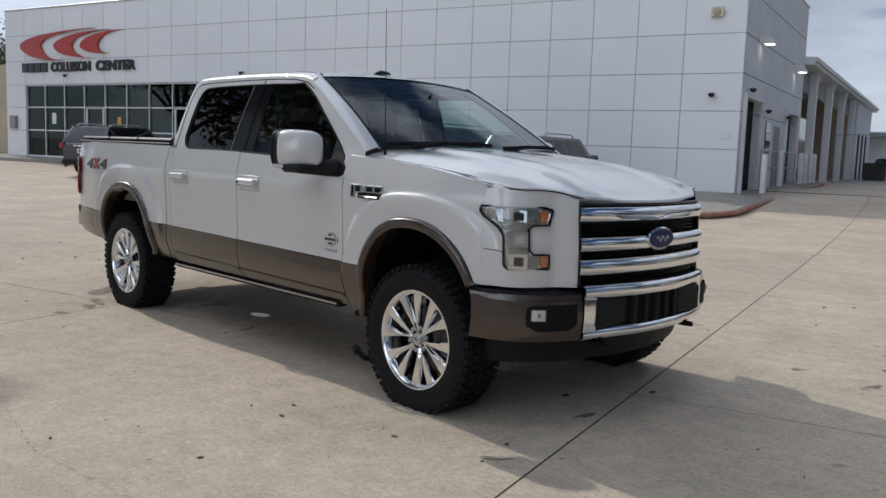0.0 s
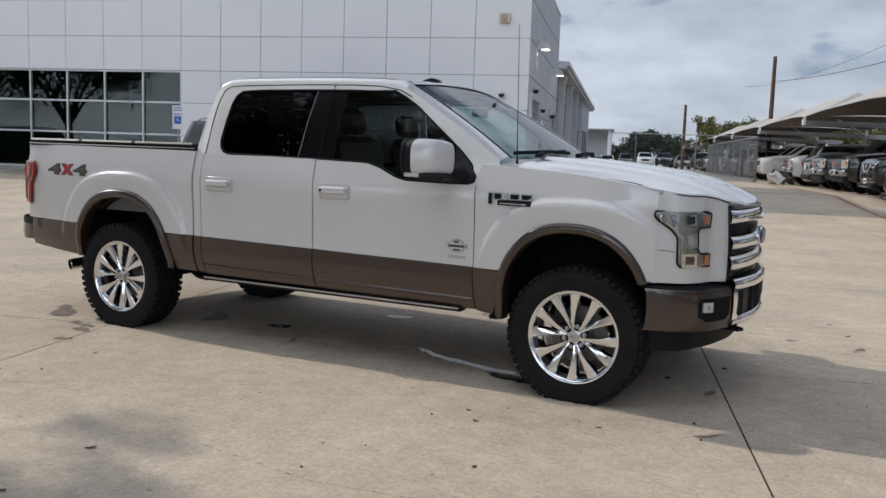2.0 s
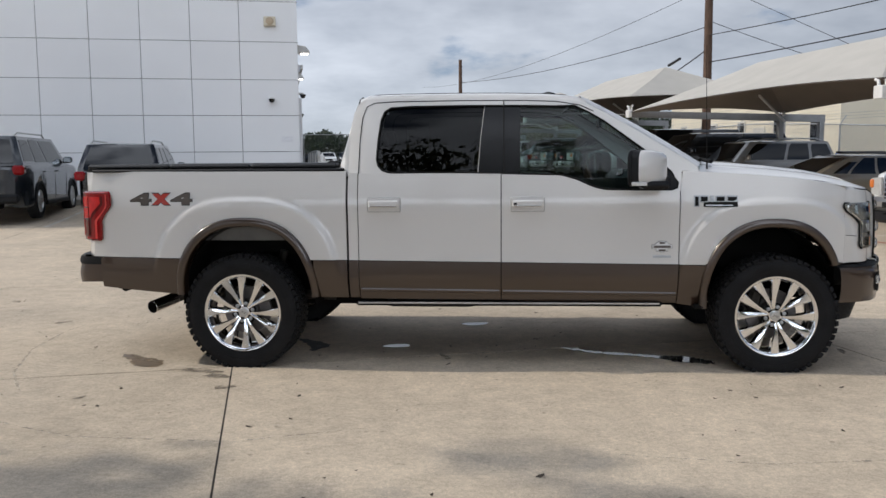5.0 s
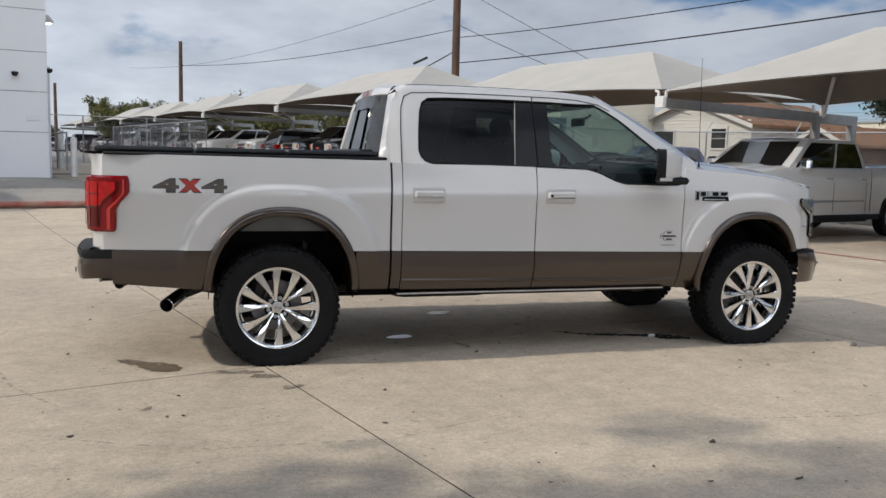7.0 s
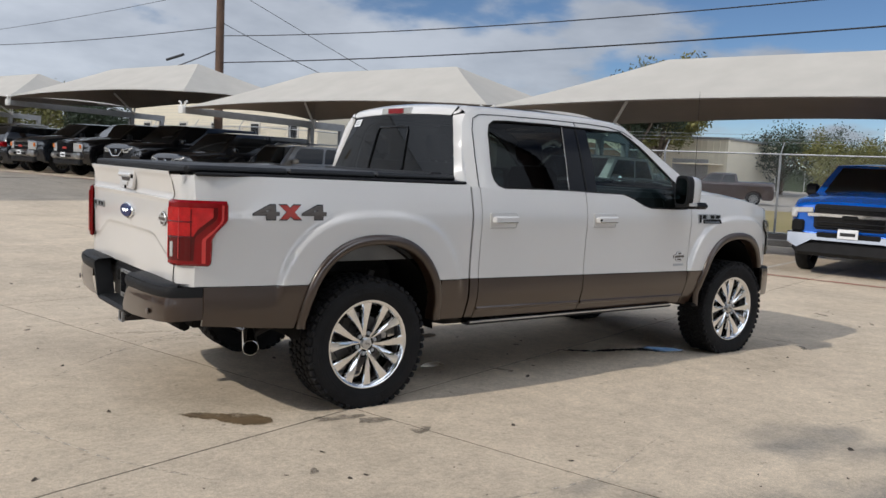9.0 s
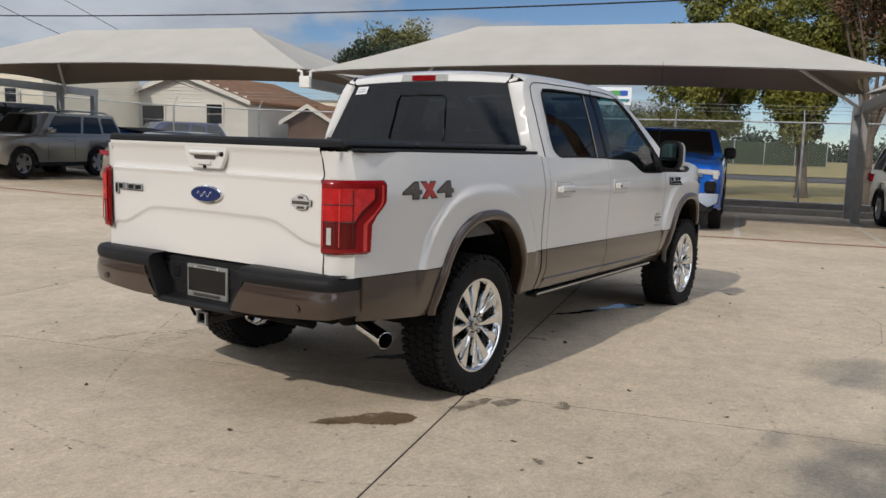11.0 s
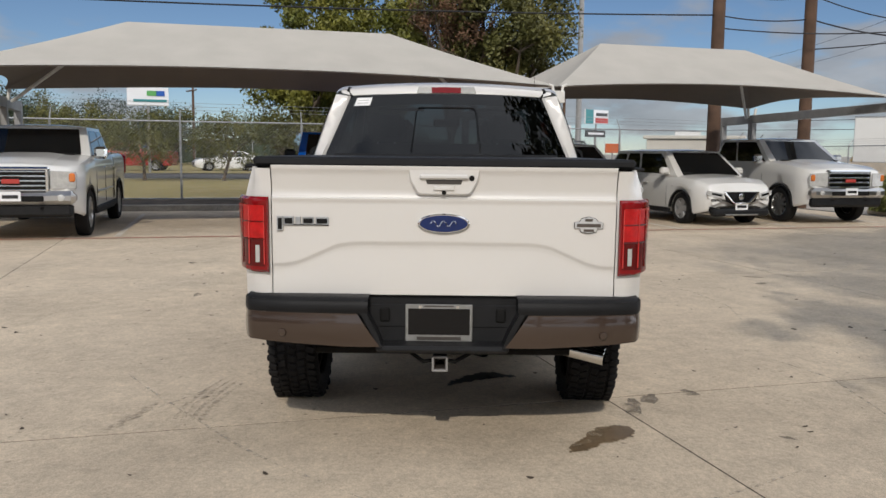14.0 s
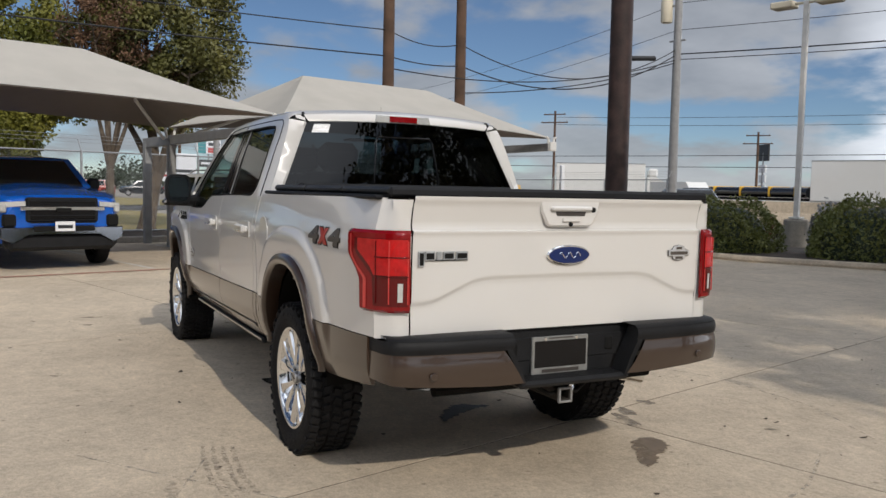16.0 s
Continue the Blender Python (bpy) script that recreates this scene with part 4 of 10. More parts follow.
def flare(k, s, z_front, z_rear):
    """The moulded lip that follows a wheel opening."""
    c, a, z0, top = ARCHES[k]
    g, rows = Geo(), []
    prof = [(1.004, 0.000), (0.998, 0.017), (0.975, 0.025), (0.925, 0.026), (0.900, 0.018), (0.893, 0.002), (0.893, -0.075)]
    pts = []
    for i in range(73):
        th = math.pi * i / 72
        x = c - a * math.copysign(abs(math.cos(th)) ** (2 / 2.35), math.cos(th))
        pts.append((x, z0 + (top - z0) * abs(math.sin(th)) ** (2 / 2.2)))
    pts = [(pts[0][0], z_rear)] + [p for p in pts if (p[1] > z_rear if p[0] < c else p[1] > z_front)] + [(pts[-1][0] - (0 if z_front < 0.6 else 0.012), z_front)]
    for x, z in pts:
        row = []
        for sc, o in prof:
            px, pz = c + (x - c) * sc, (z0 + (z - z0) * sc if z > z0 else z)
            row.append(Vector((px, s * (side(x, max(z, 0.55)) + o), pz)))
        rows.append(row)
    return g.grid(rows)


both("front_wheel_flare", lambda s: flare(0, s, 0.752, 0.436), BROWN, "bronze wheel arch lip", angle=50)
both("rear_wheel_flare", lambda s: flare(1, s, 0.505, 0.520), BROWN, "bronze wheel arch lip", angle=50)


def well(k, s):
    c, a, z0, top = ARCHES[k]
    rows = []
    for i in range(25):
        th = math.pi * i / 24
        x, z = c - (a - 0.03) * math.cos(th), 0.44 + (top - 0.50) * math.sin(th)
        rows.append([Vector((x, s * y, z)) for y in (0.935, 0.80, 0.62, 0.50)])
    g = Geo().grid(rows)
    fan = [r[-1] for r in rows]
    return g.add(fan, [tuple(range(len(fan)))])


both("inner_arch_panel", lambda s: Geo().prism([(-0.40, 0.90), (0.44, 0.90), (0.34, 1.00), (0.20, 1.05), (-0.16, 1.05), (-0.30, 1.00)], 0.012, lambda u, v, w: (u, s * (0.875 + w), v), 0.002), INNER_WING, "grey inner wing panel over the tyre")
both("front_wheel_liner", lambda s: well(0, s), LINER)
both("rear_wheel_liner", lambda s: well(1, s), LINER)
# the lowest box is added to keep light from under the truck
part("underbody", Geo().box((1.75, 0, 0.60), (5.3, 1.0, 0.26), 0.05).box((1.9, 0, 0.56), (2.2, 1.74, 0.20), 0.04).box((1.75, 0, 0.47), (3.2, 0.86, 0.22), 0.04), LINER, truck, "dark chassis and floor")
part("bed_floor", Geo().box((-0.15, 0, 0.86), (1.75, 1.1, 0.2), 0.03), LINER, truck)
part("rear_axle", Geo().tube([(0, -0.80, 0.39), (0, 0.80, 0.39)], 0.05, 10).lathe([(0.0, -0.15), (0.12, -0.10), (0.15, 0.0), (0.12, 0.10), (0.0, 0.15)], 16, pose(0, 0.0, 0.39)), STEEL_DARK, truck)
part("front_axle", Geo().tube([(3.68, -0.80, 0.37), (3.68, 0.80, 0.37)], 0.04, 10).box((3.6, 0, 0.42), (0.4, 0.7, 0.14), 0.03), STEEL_DARK, truck)
for s in (-1, 1):
    part("leaf_spring", Geo().tube([(-0.75, s * 0.56, 0.52), (-0.3, s * 0.56, 0.44), (0.0, s * 0.56, 0.42), (0.4, s * 0.56, 0.45), (0.72, s * 0.56, 0.53)], 0.03, 6), STEEL_DARK, truck)
    part("shock_absorber", Geo().tube([(0.10, s * 0.60, 0.38), (0.22, s * 0.62, 0.80)], 0.03, 8), STEEL_DARK, truck)

# -- hood, nose, screen, roof --
NOSE = [(4.05, 0.925), (4.15, 0.893), (4.243, 0.880), (4.31, 0.828), (4.355, 0.752), (4.388, 0.672), (4.468, 0.567), (4.505, 0.42), (4.535, 0.22), (4.548, 0.0)]


def nose_x(y):
    return interp(-abs(y), [(-q, p) for p, q in NOSE]) if abs(y) <= 0.95 else 4.08


def hood_z(x, y):
    base = interp(x, [(3.10, 1.425), (3.25, 1.412), (3.50, 1.395), (3.75, 1.372), (4.00, 1.342), (4.20, 1.300), (4.32, 1.262), (4.42, 1.222), (4.48, 1.190), (4.54, 1.165)])
    u = abs(y)
    z = base + 0.028 * (1 - min(u / 0.7, 1.0) ** 2)
    z -= 0.050 * max(0.0, (u - 0.70) / 0.22) ** 1.6
    z += 0.012 * smooth(0.56, 0.50, u) * (1 - 0.7 * smooth(4.2, 4.5, x))
    z -= 0.010 * smooth(0.40, 0.30, u)
    return z


rows = []
for i in range(41):
    y = -0.915 + 1.83 * i / 40
    x1 = nose_x(y) - 0.012
    x0 = 3.14 + 0.10 * (1 - (y / 0.92) ** 2)
    rows.append([Vector((x0 + (x1 - x0) * t, y, hood_z(x0 + (x1 - x0) * t, y))) for t in [k / 36 for k in range(37)]])
front_lip = [r[-1] for r in rows]
g = Geo().grid(rows).grid([front_lip, [p + Vector((0.006, 0, -0.012)) for p in front_lip], [p + Vector((-0.02, 0, -0.03)) for p in front_lip]])
hood = part("hood", g, PEARL, truck, "", 45)
for rim_side in (front_lip[:9], front_lip[-9:]):
    part("hood_edge_gap", Geo().tube([p + Vector((0.007, 0, -0.010)) for p in rim_side], 0.0032, 5), SEAM, hood)
for s in (-1, 1):
    line = [Vector((x, s * interp(x, [(3.2, 0.917), (3.9, 0.912), (4.1, 0.893), (4.25, 0.862), (4.36, 0.80)]), hood_z(x, 0.915) + 0.004)) for x in span(3.22, 4.20, 24)]
    part("hood_seam", Geo().tube(line, 0.0018, 5), SEAM, truck)
# filler between hood edge and fender top
both("fender_top", lambda s: Geo().grid([[Vector((x, s * y, z)) for y, z in ((0.912, hood_z(x, 0.912) - 0.006), (0.925, hood_z(x, 0.912) - 0.010), (0.94, interp(x, [(3.04, 1.375), (3.2, 1.368), (3.5, 1.350), (3.8, 1.322), (4.0, 1.290), (4.14, 1.255)]) + 0.004), (side(x, interp(x, [(3.04, 1.375), (3.2, 1.368), (3.5, 1.350), (3.8, 1.322), (4.0, 1.290), (4.14, 1.255)])), interp(x, [(3.04, 1.375), (3.2, 1.368), (3.5, 1.350), (3.8, 1.322), (4.0, 1.290), (4.14, 1.255)])))] for x in span(3.06, 4.14, 30)]), PEARL)


def nose(t, z):
    """The plan of the front: t from 0 at the fender to 1 at the middle."""
    k = t * (len(NOSE) - 1)
    i = min(int(k), len(NOSE) - 2)
    f = k - i
    p = [NOSE[max(i - 1, 0)], NOSE[i], NOSE[i + 1], NOSE[min(i + 2, len(NOSE) - 1)]]
    q = [0.5 * (2 * p[1][a] + (p[2][a] - p[0][a]) * f + (2 * p[0][a] - 5 * p[1][a] + 4 * p[2][a] - p[3][a]) * f * f + (3 * p[1][a] - p[0][a] - 3 * p[2][a] + p[3][a]) * f ** 3) for a in (0, 1)]
    x = q[0] + 0.012
    x -= 0.10 * max(0.0, z - 0.92) ** 1.3 * smooth(4.13, 4.30, x)
    grow = interp(z, [(0.70, 0.012), (0.9, 0.018), (1.1, 0.022), (1.25, 0.0)])
    k = smooth(4.13, 4.27, x)
    return Vector((x, side(x, z) * (1 - k) + (q[1] + grow * (1 - t) ** 0.6) * k, z))


def nose_top(t):
    p = nose(t, 1.2)
    return min(1.262, hood_z(p.x, p.y) - 0.016)


GRILLE_T = 0.66
NOSE_T = next(t for t in span(0, 0.3, 600) if nose(t, 1.0).x > 4.1402)
both("nose_panel", lambda s: Geo().grid([[Vector((nose(t, z).x, s * nose(t, z).y, z)) for z in span(0.748, nose_top(t), 16)] for t in span(NOSE_T, GRILLE_T, 34)]), PEARL)


def cap_row(t, s):
    p = nose(t, nose_top(t))
    y = min(p.y - 0.012, 0.913)
    x = min(p.x - 0.006, nose_x(y) - 0.014)
    return [Vector((p.x, s * p.y, p.z)), Vector((p.x - 0.004, s * (p.y - 0.003), p.z + 0.006)), Vector((x, s * y, hood_z(x, y) - 0.006)), Vector((x - 0.10, s * (y - 0.02), hood_z(x - 0.10, y) - 0.008))]


both("nose_cap", lambda s: Geo().grid([cap_row(t, s) for t in span(NOSE_T, 0.62, 24)]).grid([[Vector((x, s * y, z)) for y, z in ((0.905, hood_z(x, 0.905) - 0.008), (0.93, interp(x, [(4.0, 1.290), (4.14, 1.255)]) + 0.002), (side(x, 1.25), interp(x, [(4.0, 1.290), (4.14, 1.255)])))] for x in span(4.02, 4.16, 8)]), PEARL)


def on_nose(t, z, out, s):
    """A point on the nose, moved out along its normal."""
    p, q = nose(max(0, t - 0.01), z), nose(min(1, t + 0.01), z)
    d = Vector((q.x - p.x, q.y - p.y, 0)).normalized()
    n = Vector((-d.y, d.x, 0))
    if n.x < 0:
        n = -n
    r = nose(t, z) + n * out
    return Vector((r.x, s * r.y, r.z))


# headlamps: a bracket-shaped lens, with lamps and amber reflectors in it
LENS_IN = [(0.842, 0.24), (0.860, 0.215), (1.010, 0.215), (1.045, 0.18), (1.098, 0.09), (1.126, 0.07), (1.152, 0.075)]
LENS_OUT = [(0.842, 0.515), (0.914, 0.515), (0.916, 0.40), (0.940, 0.372), (1.046, 0.375), (1.062, 0.40), (1.064, 0.515), (1.140, 0.545), (1.152, 0.48)]


LENS_RIM = [(interp(z, LENS_IN), z) for z in span(0.842, 1.152, 24)] + [(interp(z, LENS_OUT), z) for z in sorted(span(1.152, 0.842, 30) + [0.9139, 0.9161, 1.0619, 1.0641], reverse=True)]


def lens_sheet(s, out):
    """The lamp's face, following the nose, its rim turned back to the body."""
    zs = sorted(span(0.842, 1.152, 36) + [0.9139, 0.9161, 1.0619, 1.0641])
    rows = []
    for z in zs:
        a, b = interp(z, LENS_IN), interp(z, LENS_OUT)
        rim = z < 0.844 or z > 1.150
        rows.append([on_nose(a + (b - a) * f, z, 0.003 if rim or f in (0, 1) else out, s) for f in [0, 0.03] + span(0.08, 0.92, 14) + [0.97, 1]])
    return Geo().grid(rows)


for s in (-1, 1):
    body = part("headlamp", lens_sheet(s, 0.006), LAMP_INNER, truck, "clear headlamp with two square lamps and amber reflectors", 40)
    rim = [on_nose(u, v, 0.012, s) for u, v in LENS_RIM]
    part("headlamp_seal", Geo().tube(rim + rim[:1], 0.0055, 6, False), SEAM, body)
    mid_u, mid_v = 0.33, 0.997
    inset = [on_nose(u + (0.030 if u < mid_u else -0.022) * (1 if abs(v - mid_v) > 0.075 or u < mid_u else 0.0), v + (0.016 if v < mid_v else -0.016) * (1 if abs(v - mid_v) > 0.10 else 0.0), 0.011, s) for u, v in LENS_RIM]
    part("inner_rim", Geo().tube(inset + inset[:1], 0.004, 6, False), CHROME, body, "bright inner rim")
    for z in (1.106, 0.990, 0.880):
        part("lamp_bezel", Geo().prism([(0.245, z - 0.040), (0.365, z - 0.040), (0.365, z + 0.040), (0.245, z + 0.040)] if z < 1.1 else [(0.18, z - 0.030), (0.36, z - 0.030), (0.36, z + 0.032), (0.16, z + 0.032)], 0.008, lambda u, v, w: on_nose(u, v, 0.008 + w, s), 0.003), CHROME if z != 0.990 else SATIN, body)
        part("projector", Geo().prism([(0.285, z - 0.022), (0.335, z - 0.022), (0.340, z - 0.012), (0.340, z + 0.012), (0.335, z + 0.022), (0.285, z + 0.022), (0.280, z + 0.012), (0.280, z - 0.012)], 0.004, lambda u, v, w: on_nose(u, v, 0.017 + w, s), 0.002), CAR_GLASS if z != 0.990 else LAMP_BODY, body, "square projector lens")
    for z, h in ((1.106, 0.028), (0.880, 0.028)):
        part("amber_reflector", Geo().prism([(0.45, z - h), (0.50, z - h), (0.508 if z > 1 else 0.50, z + h), (0.45, z + h)], 0.006, lambda u, v, w: on_nose(u, v, 0.009 + w, s), 0.002), AMBER, body, "amber side reflector")
    part("lens_cover", lens_sheet(s, 0.024), LAMP_CLEAR, body, "clear plastic lens", 60)
    # crease below the lamp and the hood's cut line by it
    part("nose_seam", Geo().tube([on_nose(u, z, 0.001, s) for u, z in ((NOSE_T + 0.01, 0.935), (0.16, 0.930), (0.2, 0.925))], 0.0018, 4), SEAM, truck)

# grille
grille = part("grille", Geo().grid([[on_nose(t, z, -0.06, -1) for z in span(0.755, 1.165, 8)] for t in span(GRILLE_T - 0.02, 1.0, 12)]).grid([[on_nose(t, z, -0.06, 1) for z in span(0.755, 1.165, 8)] for t in span(GRILLE_T - 0.02, 1.0, 12)]), GLOSS_BLACK, truck, "black grille with three chrome bars")


def bar(z0, z1, out, bow=0.0, t0=GRILLE_T, deep=0.05):
    """A curved bar right across the grille."""
    ts = [(t, -1) for t in span(t0, 1.0, 16)] + [(t, 1) for t in span(1.0, t0, 16)[1:]]
    rows = []
    for t, s in ts:
        ring = []
        k = bow * ((1 - t) / (1 - t0)) ** 2
        for f, o in ((0.0, -deep), (0.0, out * 0.3), (0.18, out * 0.85), (0.5, out), (0.82, out * 0.85), (1.0, out * 0.3), (1.0, -deep)):
            ring.append(on_nose(t, z0 + (z1 - z0) * f + k, o, s))
        rows.append(ring)
    return Geo().grid(rows, True)


for z0, z1, out in ((1.080, 1.164, 0.030), (0.930, 1.008, 0.036), (0.802, 0.892, 0.032)):
    part("chrome_bar", bar(z0, z1, out), CHROME, grille, "chrome grille bar", 50)
for z in (1.018, 1.038, 1.058, 0.899, 0.914, 0.770, 0.786):
    part("slat", bar(z, z + 0.011, -0.012, t0=GRILLE_T + 0.01, deep=0.055), GLOSS_BLACK, grille, "", 50)
part("grille_surround", Geo().tube([on_nose(GRILLE_T + 0.005, z, 0.006, -1) for z in span(0.76, 1.165, 10)] + [on_nose(t, 1.172, 0.010, -1) for t in span(GRILLE_T + 0.02, 1, 14)] + [on_nose(t, 1.172, 0.010, 1) for t in span(1, GRILLE_T + 0.02, 14)[1:]] + [on_nose(GRILLE_T + 0.005, z, 0.006, 1) for z in span(1.165, 0.76, 10)], 0.008, 8), GLOSS_BLACK, grille, "black surround", 60)
for s in (-1, 1):
    part("bright_step", Geo().prism([(0.80, 1.118), (0.95, 1.112), (0.99, 1.100), (0.99, 1.090), (0.84, 1.098)], 0.03, lambda u, v, w: on_nose(u, v, 0.012 + w, s), 0.004), CHROME, grille)


def oval(a, b, n=36):
    return [(a * math.cos(t), b * math.sin(t)) for t in span(0, 2 * math.pi, n + 1)[:-1]]


nb = part("oval_badge", Geo().prism(oval(0.128, 0.062), 0.02, lambda u, v, w: (4.575 + w, u, 0.985 + v), 0.006), CHROME, grille, "blue oval badge in a chrome ring", 40)
part("badge_field", Geo().prism(oval(0.112, 0.050), 0.006, lambda u, v, w: (4.596 + w, u, 0.985 + v), 0.003), BADGE_BLUE, nb, "plain blue enamel", 40)
part("badge_script", Geo().tube([(4.604, -0.06 + 0.12 * t, 0.985 + 0.014 * math.sin(t * 16)) for t in span(0, 1, 30)], 0.003, 4), BADGE_PALE, nb)

# front bumper


def bumper_x(y):
    return interp(-abs(y), [(-a, b) for a, b in [(0.0, 4.610), (0.2, 4.60), (0.45, 4.555), (0.60, 4.515), (0.78, 4.445), (0.88, 4.37), (0.95, 4.26), (0.985, 4.12)]][::-1]) if abs(y) < 0.985 else 4.12


def bumper_band(ys, zs, off=lambda y, f: 0.0):
    """A strip of the bumper's face, from one height table to another."""
    return [[Vector((bumper_x(y) + off(y, f), y, zs[0](y) + (zs[1](y) - zs[0](y)) * f)) for f in (0, 0.04, 0.15, 0.35, 0.5, 0.65, 0.85, 0.96, 1)] for y in ys]


def puffed(y, f):
    return 0.018 * math.sin(math.pi * min(max(f, 0.0), 1.0)) ** 0.5 - 0.02


bumper = part("front_bumper", Geo().box((4.25, 0, 0.66), (0.30, 1.6, 0.18), 0.04), BLACK_PLASTIC, truck, "bronze front bumper with a chrome middle", 40)
YS = [-0.985, -0.975, -0.95, -0.92, -0.88, -0.83, -0.78, -0.70, -0.62, -0.575]
for s in (-1, 1):
    part("bumper_end", Geo().grid(bumper_band([s * -y for y in YS], (lambda y: 0.470 + 0.012 * abs(y), lambda y: 0.718), puffed)), BROWN, bumper, "bronze bumper end", 50)
    fog = part("fog_lamp_pocket", Geo().grid([[Vector((bumper_x(u) + 0.004, s * u, z)) for z in span(interp(u, [(0.615, 0.565), (0.66, 0.535), (0.82, 0.535), (0.862, 0.565)]), 0.668 - 0.02 * smooth(0.845, 0.868, u), 6)] for u in span(0.615, 0.866, 18)]), SEAM, bumper, "dark fog lamp pocket")
    part("fog_lamp", Geo().grid([[Vector((bumper_x(u) + 0.006 + d, s * u, z)) for z in span(0.592, 0.646, 4)] for u, d in ((0.790, 0.0), (0.796, 0.010), (0.82, 0.012), (0.842, 0.010), (0.848, 0.0))]), LAMP_BODY, fog, "square clear fog lamp")
    part("fog_lamp_rim", Geo().tube([Vector((bumper_x(u) + 0.010, s * u, z)) for u, z in ((0.790, 0.592), (0.848, 0.592), (0.848, 0.646), (0.790, 0.646), (0.790, 0.592))], 0.004, 5, False), LAMP_INNER, fog)
    part("fog_bulb", Geo().box((bumper_x(0.82) + 0.019, s * 0.82, 0.619), (0.006, 0.030, 0.022), 0.003), LAMP_INNER, fog)
ym = span(-0.575, 0.575, 25)
part("chrome_centre", Geo().grid(bumper_band(ym, (lambda y: 0.688, lambda y: 0.758), lambda y, f: puffed(y, f) + 0.012)).grid(bumper_band(ym, (lambda y: 0.478, lambda y: 0.535), lambda y, f: puffed(y, f) + 0.008)).grid(bumper_band([-0.578, -0.53, -0.50], (lambda y: 0.478, lambda y: 0.758), lambda y, f: puffed(y, f) + 0.010)).grid(bumper_band([0.50, 0.53, 0.578], (lambda y: 0.478, lambda y: 0.758), lambda y, f: puffed(y, f) + 0.010)), CHROME, bumper, "chrome centre section", 50)
part("lower_grille", Geo().grid(bumper_band(span(-0.50, 0.50, 17), (lambda y: 0.520, lambda y: 0.700), lambda y, f: -0.03)), SEAM, bumper)
for y in (-0.38, 0.38):
    part("grille_block", Geo().box((bumper_x(y) - 0.03, y, 0.612), (0.06, 0.25, 0.15), 0.012), BLACK_PLASTIC, bumper)
for y in (-0.20, -0.10, 0.0, 0.10, 0.20):
    part("grille_fin", Geo().box((bumper_x(y) - 0.03, y, 0.612), (0.04, 0.030, 0.16), 0.006), BLACK_PLASTIC, bumper)
part("bumper_top", Geo().grid([[Vector((bumper_x(y) - 0.02 - d, y, z)) for d, z in ((0.0, 0.757), (0.06, 0.765), (0.14, 0.752))] for y in span(-0.6, 0.6, 17)]).grid([[Vector((bumper_x(y) - 0.015 - d, y, 0.722 + 0.012 * (d > 0))) for d in (0.0, 0.10)] for y in span(-0.98, -0.57, 12)]).grid([[Vector((bumper_x(y) - 0.015 - d, y, 0.722 + 0.012 * (d > 0))) for d in (0.0, 0.10)] for y in span(0.57, 0.98, 12)]), BLACK_PLASTIC, bumper)
part("air_dam", Geo().grid([[Vector((bumper_x(y) - 0.10 - 0.05 * f, y * 0.90, 0.475 - 0.140 * f)) for f in span(0, 1, 5)] for y in span(-0.97, 0.97, 33)]).grid([[Vector((bumper_x(y) - 0.15 - d, y * 0.90, 0.335 + d * 0.5)) for d in (0, 0.08)] for y in span(-0.97, 0.97, 33)]), BLACK_PLASTIC, truck, "black plastic air dam", 50)
for s in (-1, 1):
    part("tow_hook", Geo().tube([(4.38, s * 0.42, 0.455), (4.53, s * 0.42, 0.450), (4.565, s * 0.44, 0.448), (4.55, s * 0.465, 0.448), (4.40, s * 0.47, 0.455)], 0.013, 8), SEAM, truck)

# windscreen, cowl, wipers


def screen(u, v):
    """Windscreen: u across from -1 to 1, v from its foot to its head."""
    half = 0.845 - 0.145 * v
    x = 3.205 + (2.385 - 3.205) * v + 0.115 * (1 - abs(u) ** 2.2) * (1 - 0.35 * v) + 0.03 * math.sin(math.pi * v)
    return Vector((x, u * half, 1.415 + (1.898 - 1.415) * v + 0.022 * (1 - u * u) * v))


part("windscreen", Geo().grid([[screen(u, v) for u in span(-1, 1, 25)] for v in span(0, 1, 13)]), WINDSCREEN, truck, "clear windscreen", 60)
both("windscreen_seal", lambda s: Geo().tube([screen(s, v) + Vector((0, -s * 0.01, 0.002)) for v in span(0, 1, 12)], 0.005, 6), SEAM)
part("cowl", Geo().grid([[screen(u, 0) + Vector((d, 0, -0.018 - 0.01 * (d > 0))) for d in (-0.05, 0.02, 0.07)] for u in span(-1, 1, 21)]), BLACK_PLASTIC, truck)
for y0, y1 in ((-0.70, -0.05), (0.12, 0.74)):
    arm = part("wiper", Geo().tube([Vector((3.31, y0 + 0.02, 1.435)), Vector((3.26, (y0 + y1) / 2, 1.462)), screen(y1 / 0.84, 0.085) + Vector((0.02, 0, 0.018))], [0.016, 0.011, 0.008], 6), SEAM, truck)
    part("blade", Geo().tube([screen((y0 - 0.10 * (y0 < -0.5)) / 0.84, 0.035) + Vector((0.016, 0, 0.016)), screen((y0 + y1) / 2 / 0.84, 0.06) + Vector((0.018, 0, 0.02)), screen((y1 + 0.08) / 0.84, 0.07) + Vector((0.012, 0, 0.012))], 0.013, 6), SEAM, arm)


def upper(x, z):
    """Half width of the cab above the doors."""
    y = 0.957 - 0.33 * (z - 1.36) - 0.16 * max(0.0, z - 1.62) ** 1.6
    if x > 2.35:
        y -= 0.020 * (x - 2.35)
    if z < 1.36:
        y = interp(z, SIDE) - 0.006
    if x < 0.92:
        y -= 0.10 * ((0.92 - x) / 0.16) ** 2 * 0.35
    return y


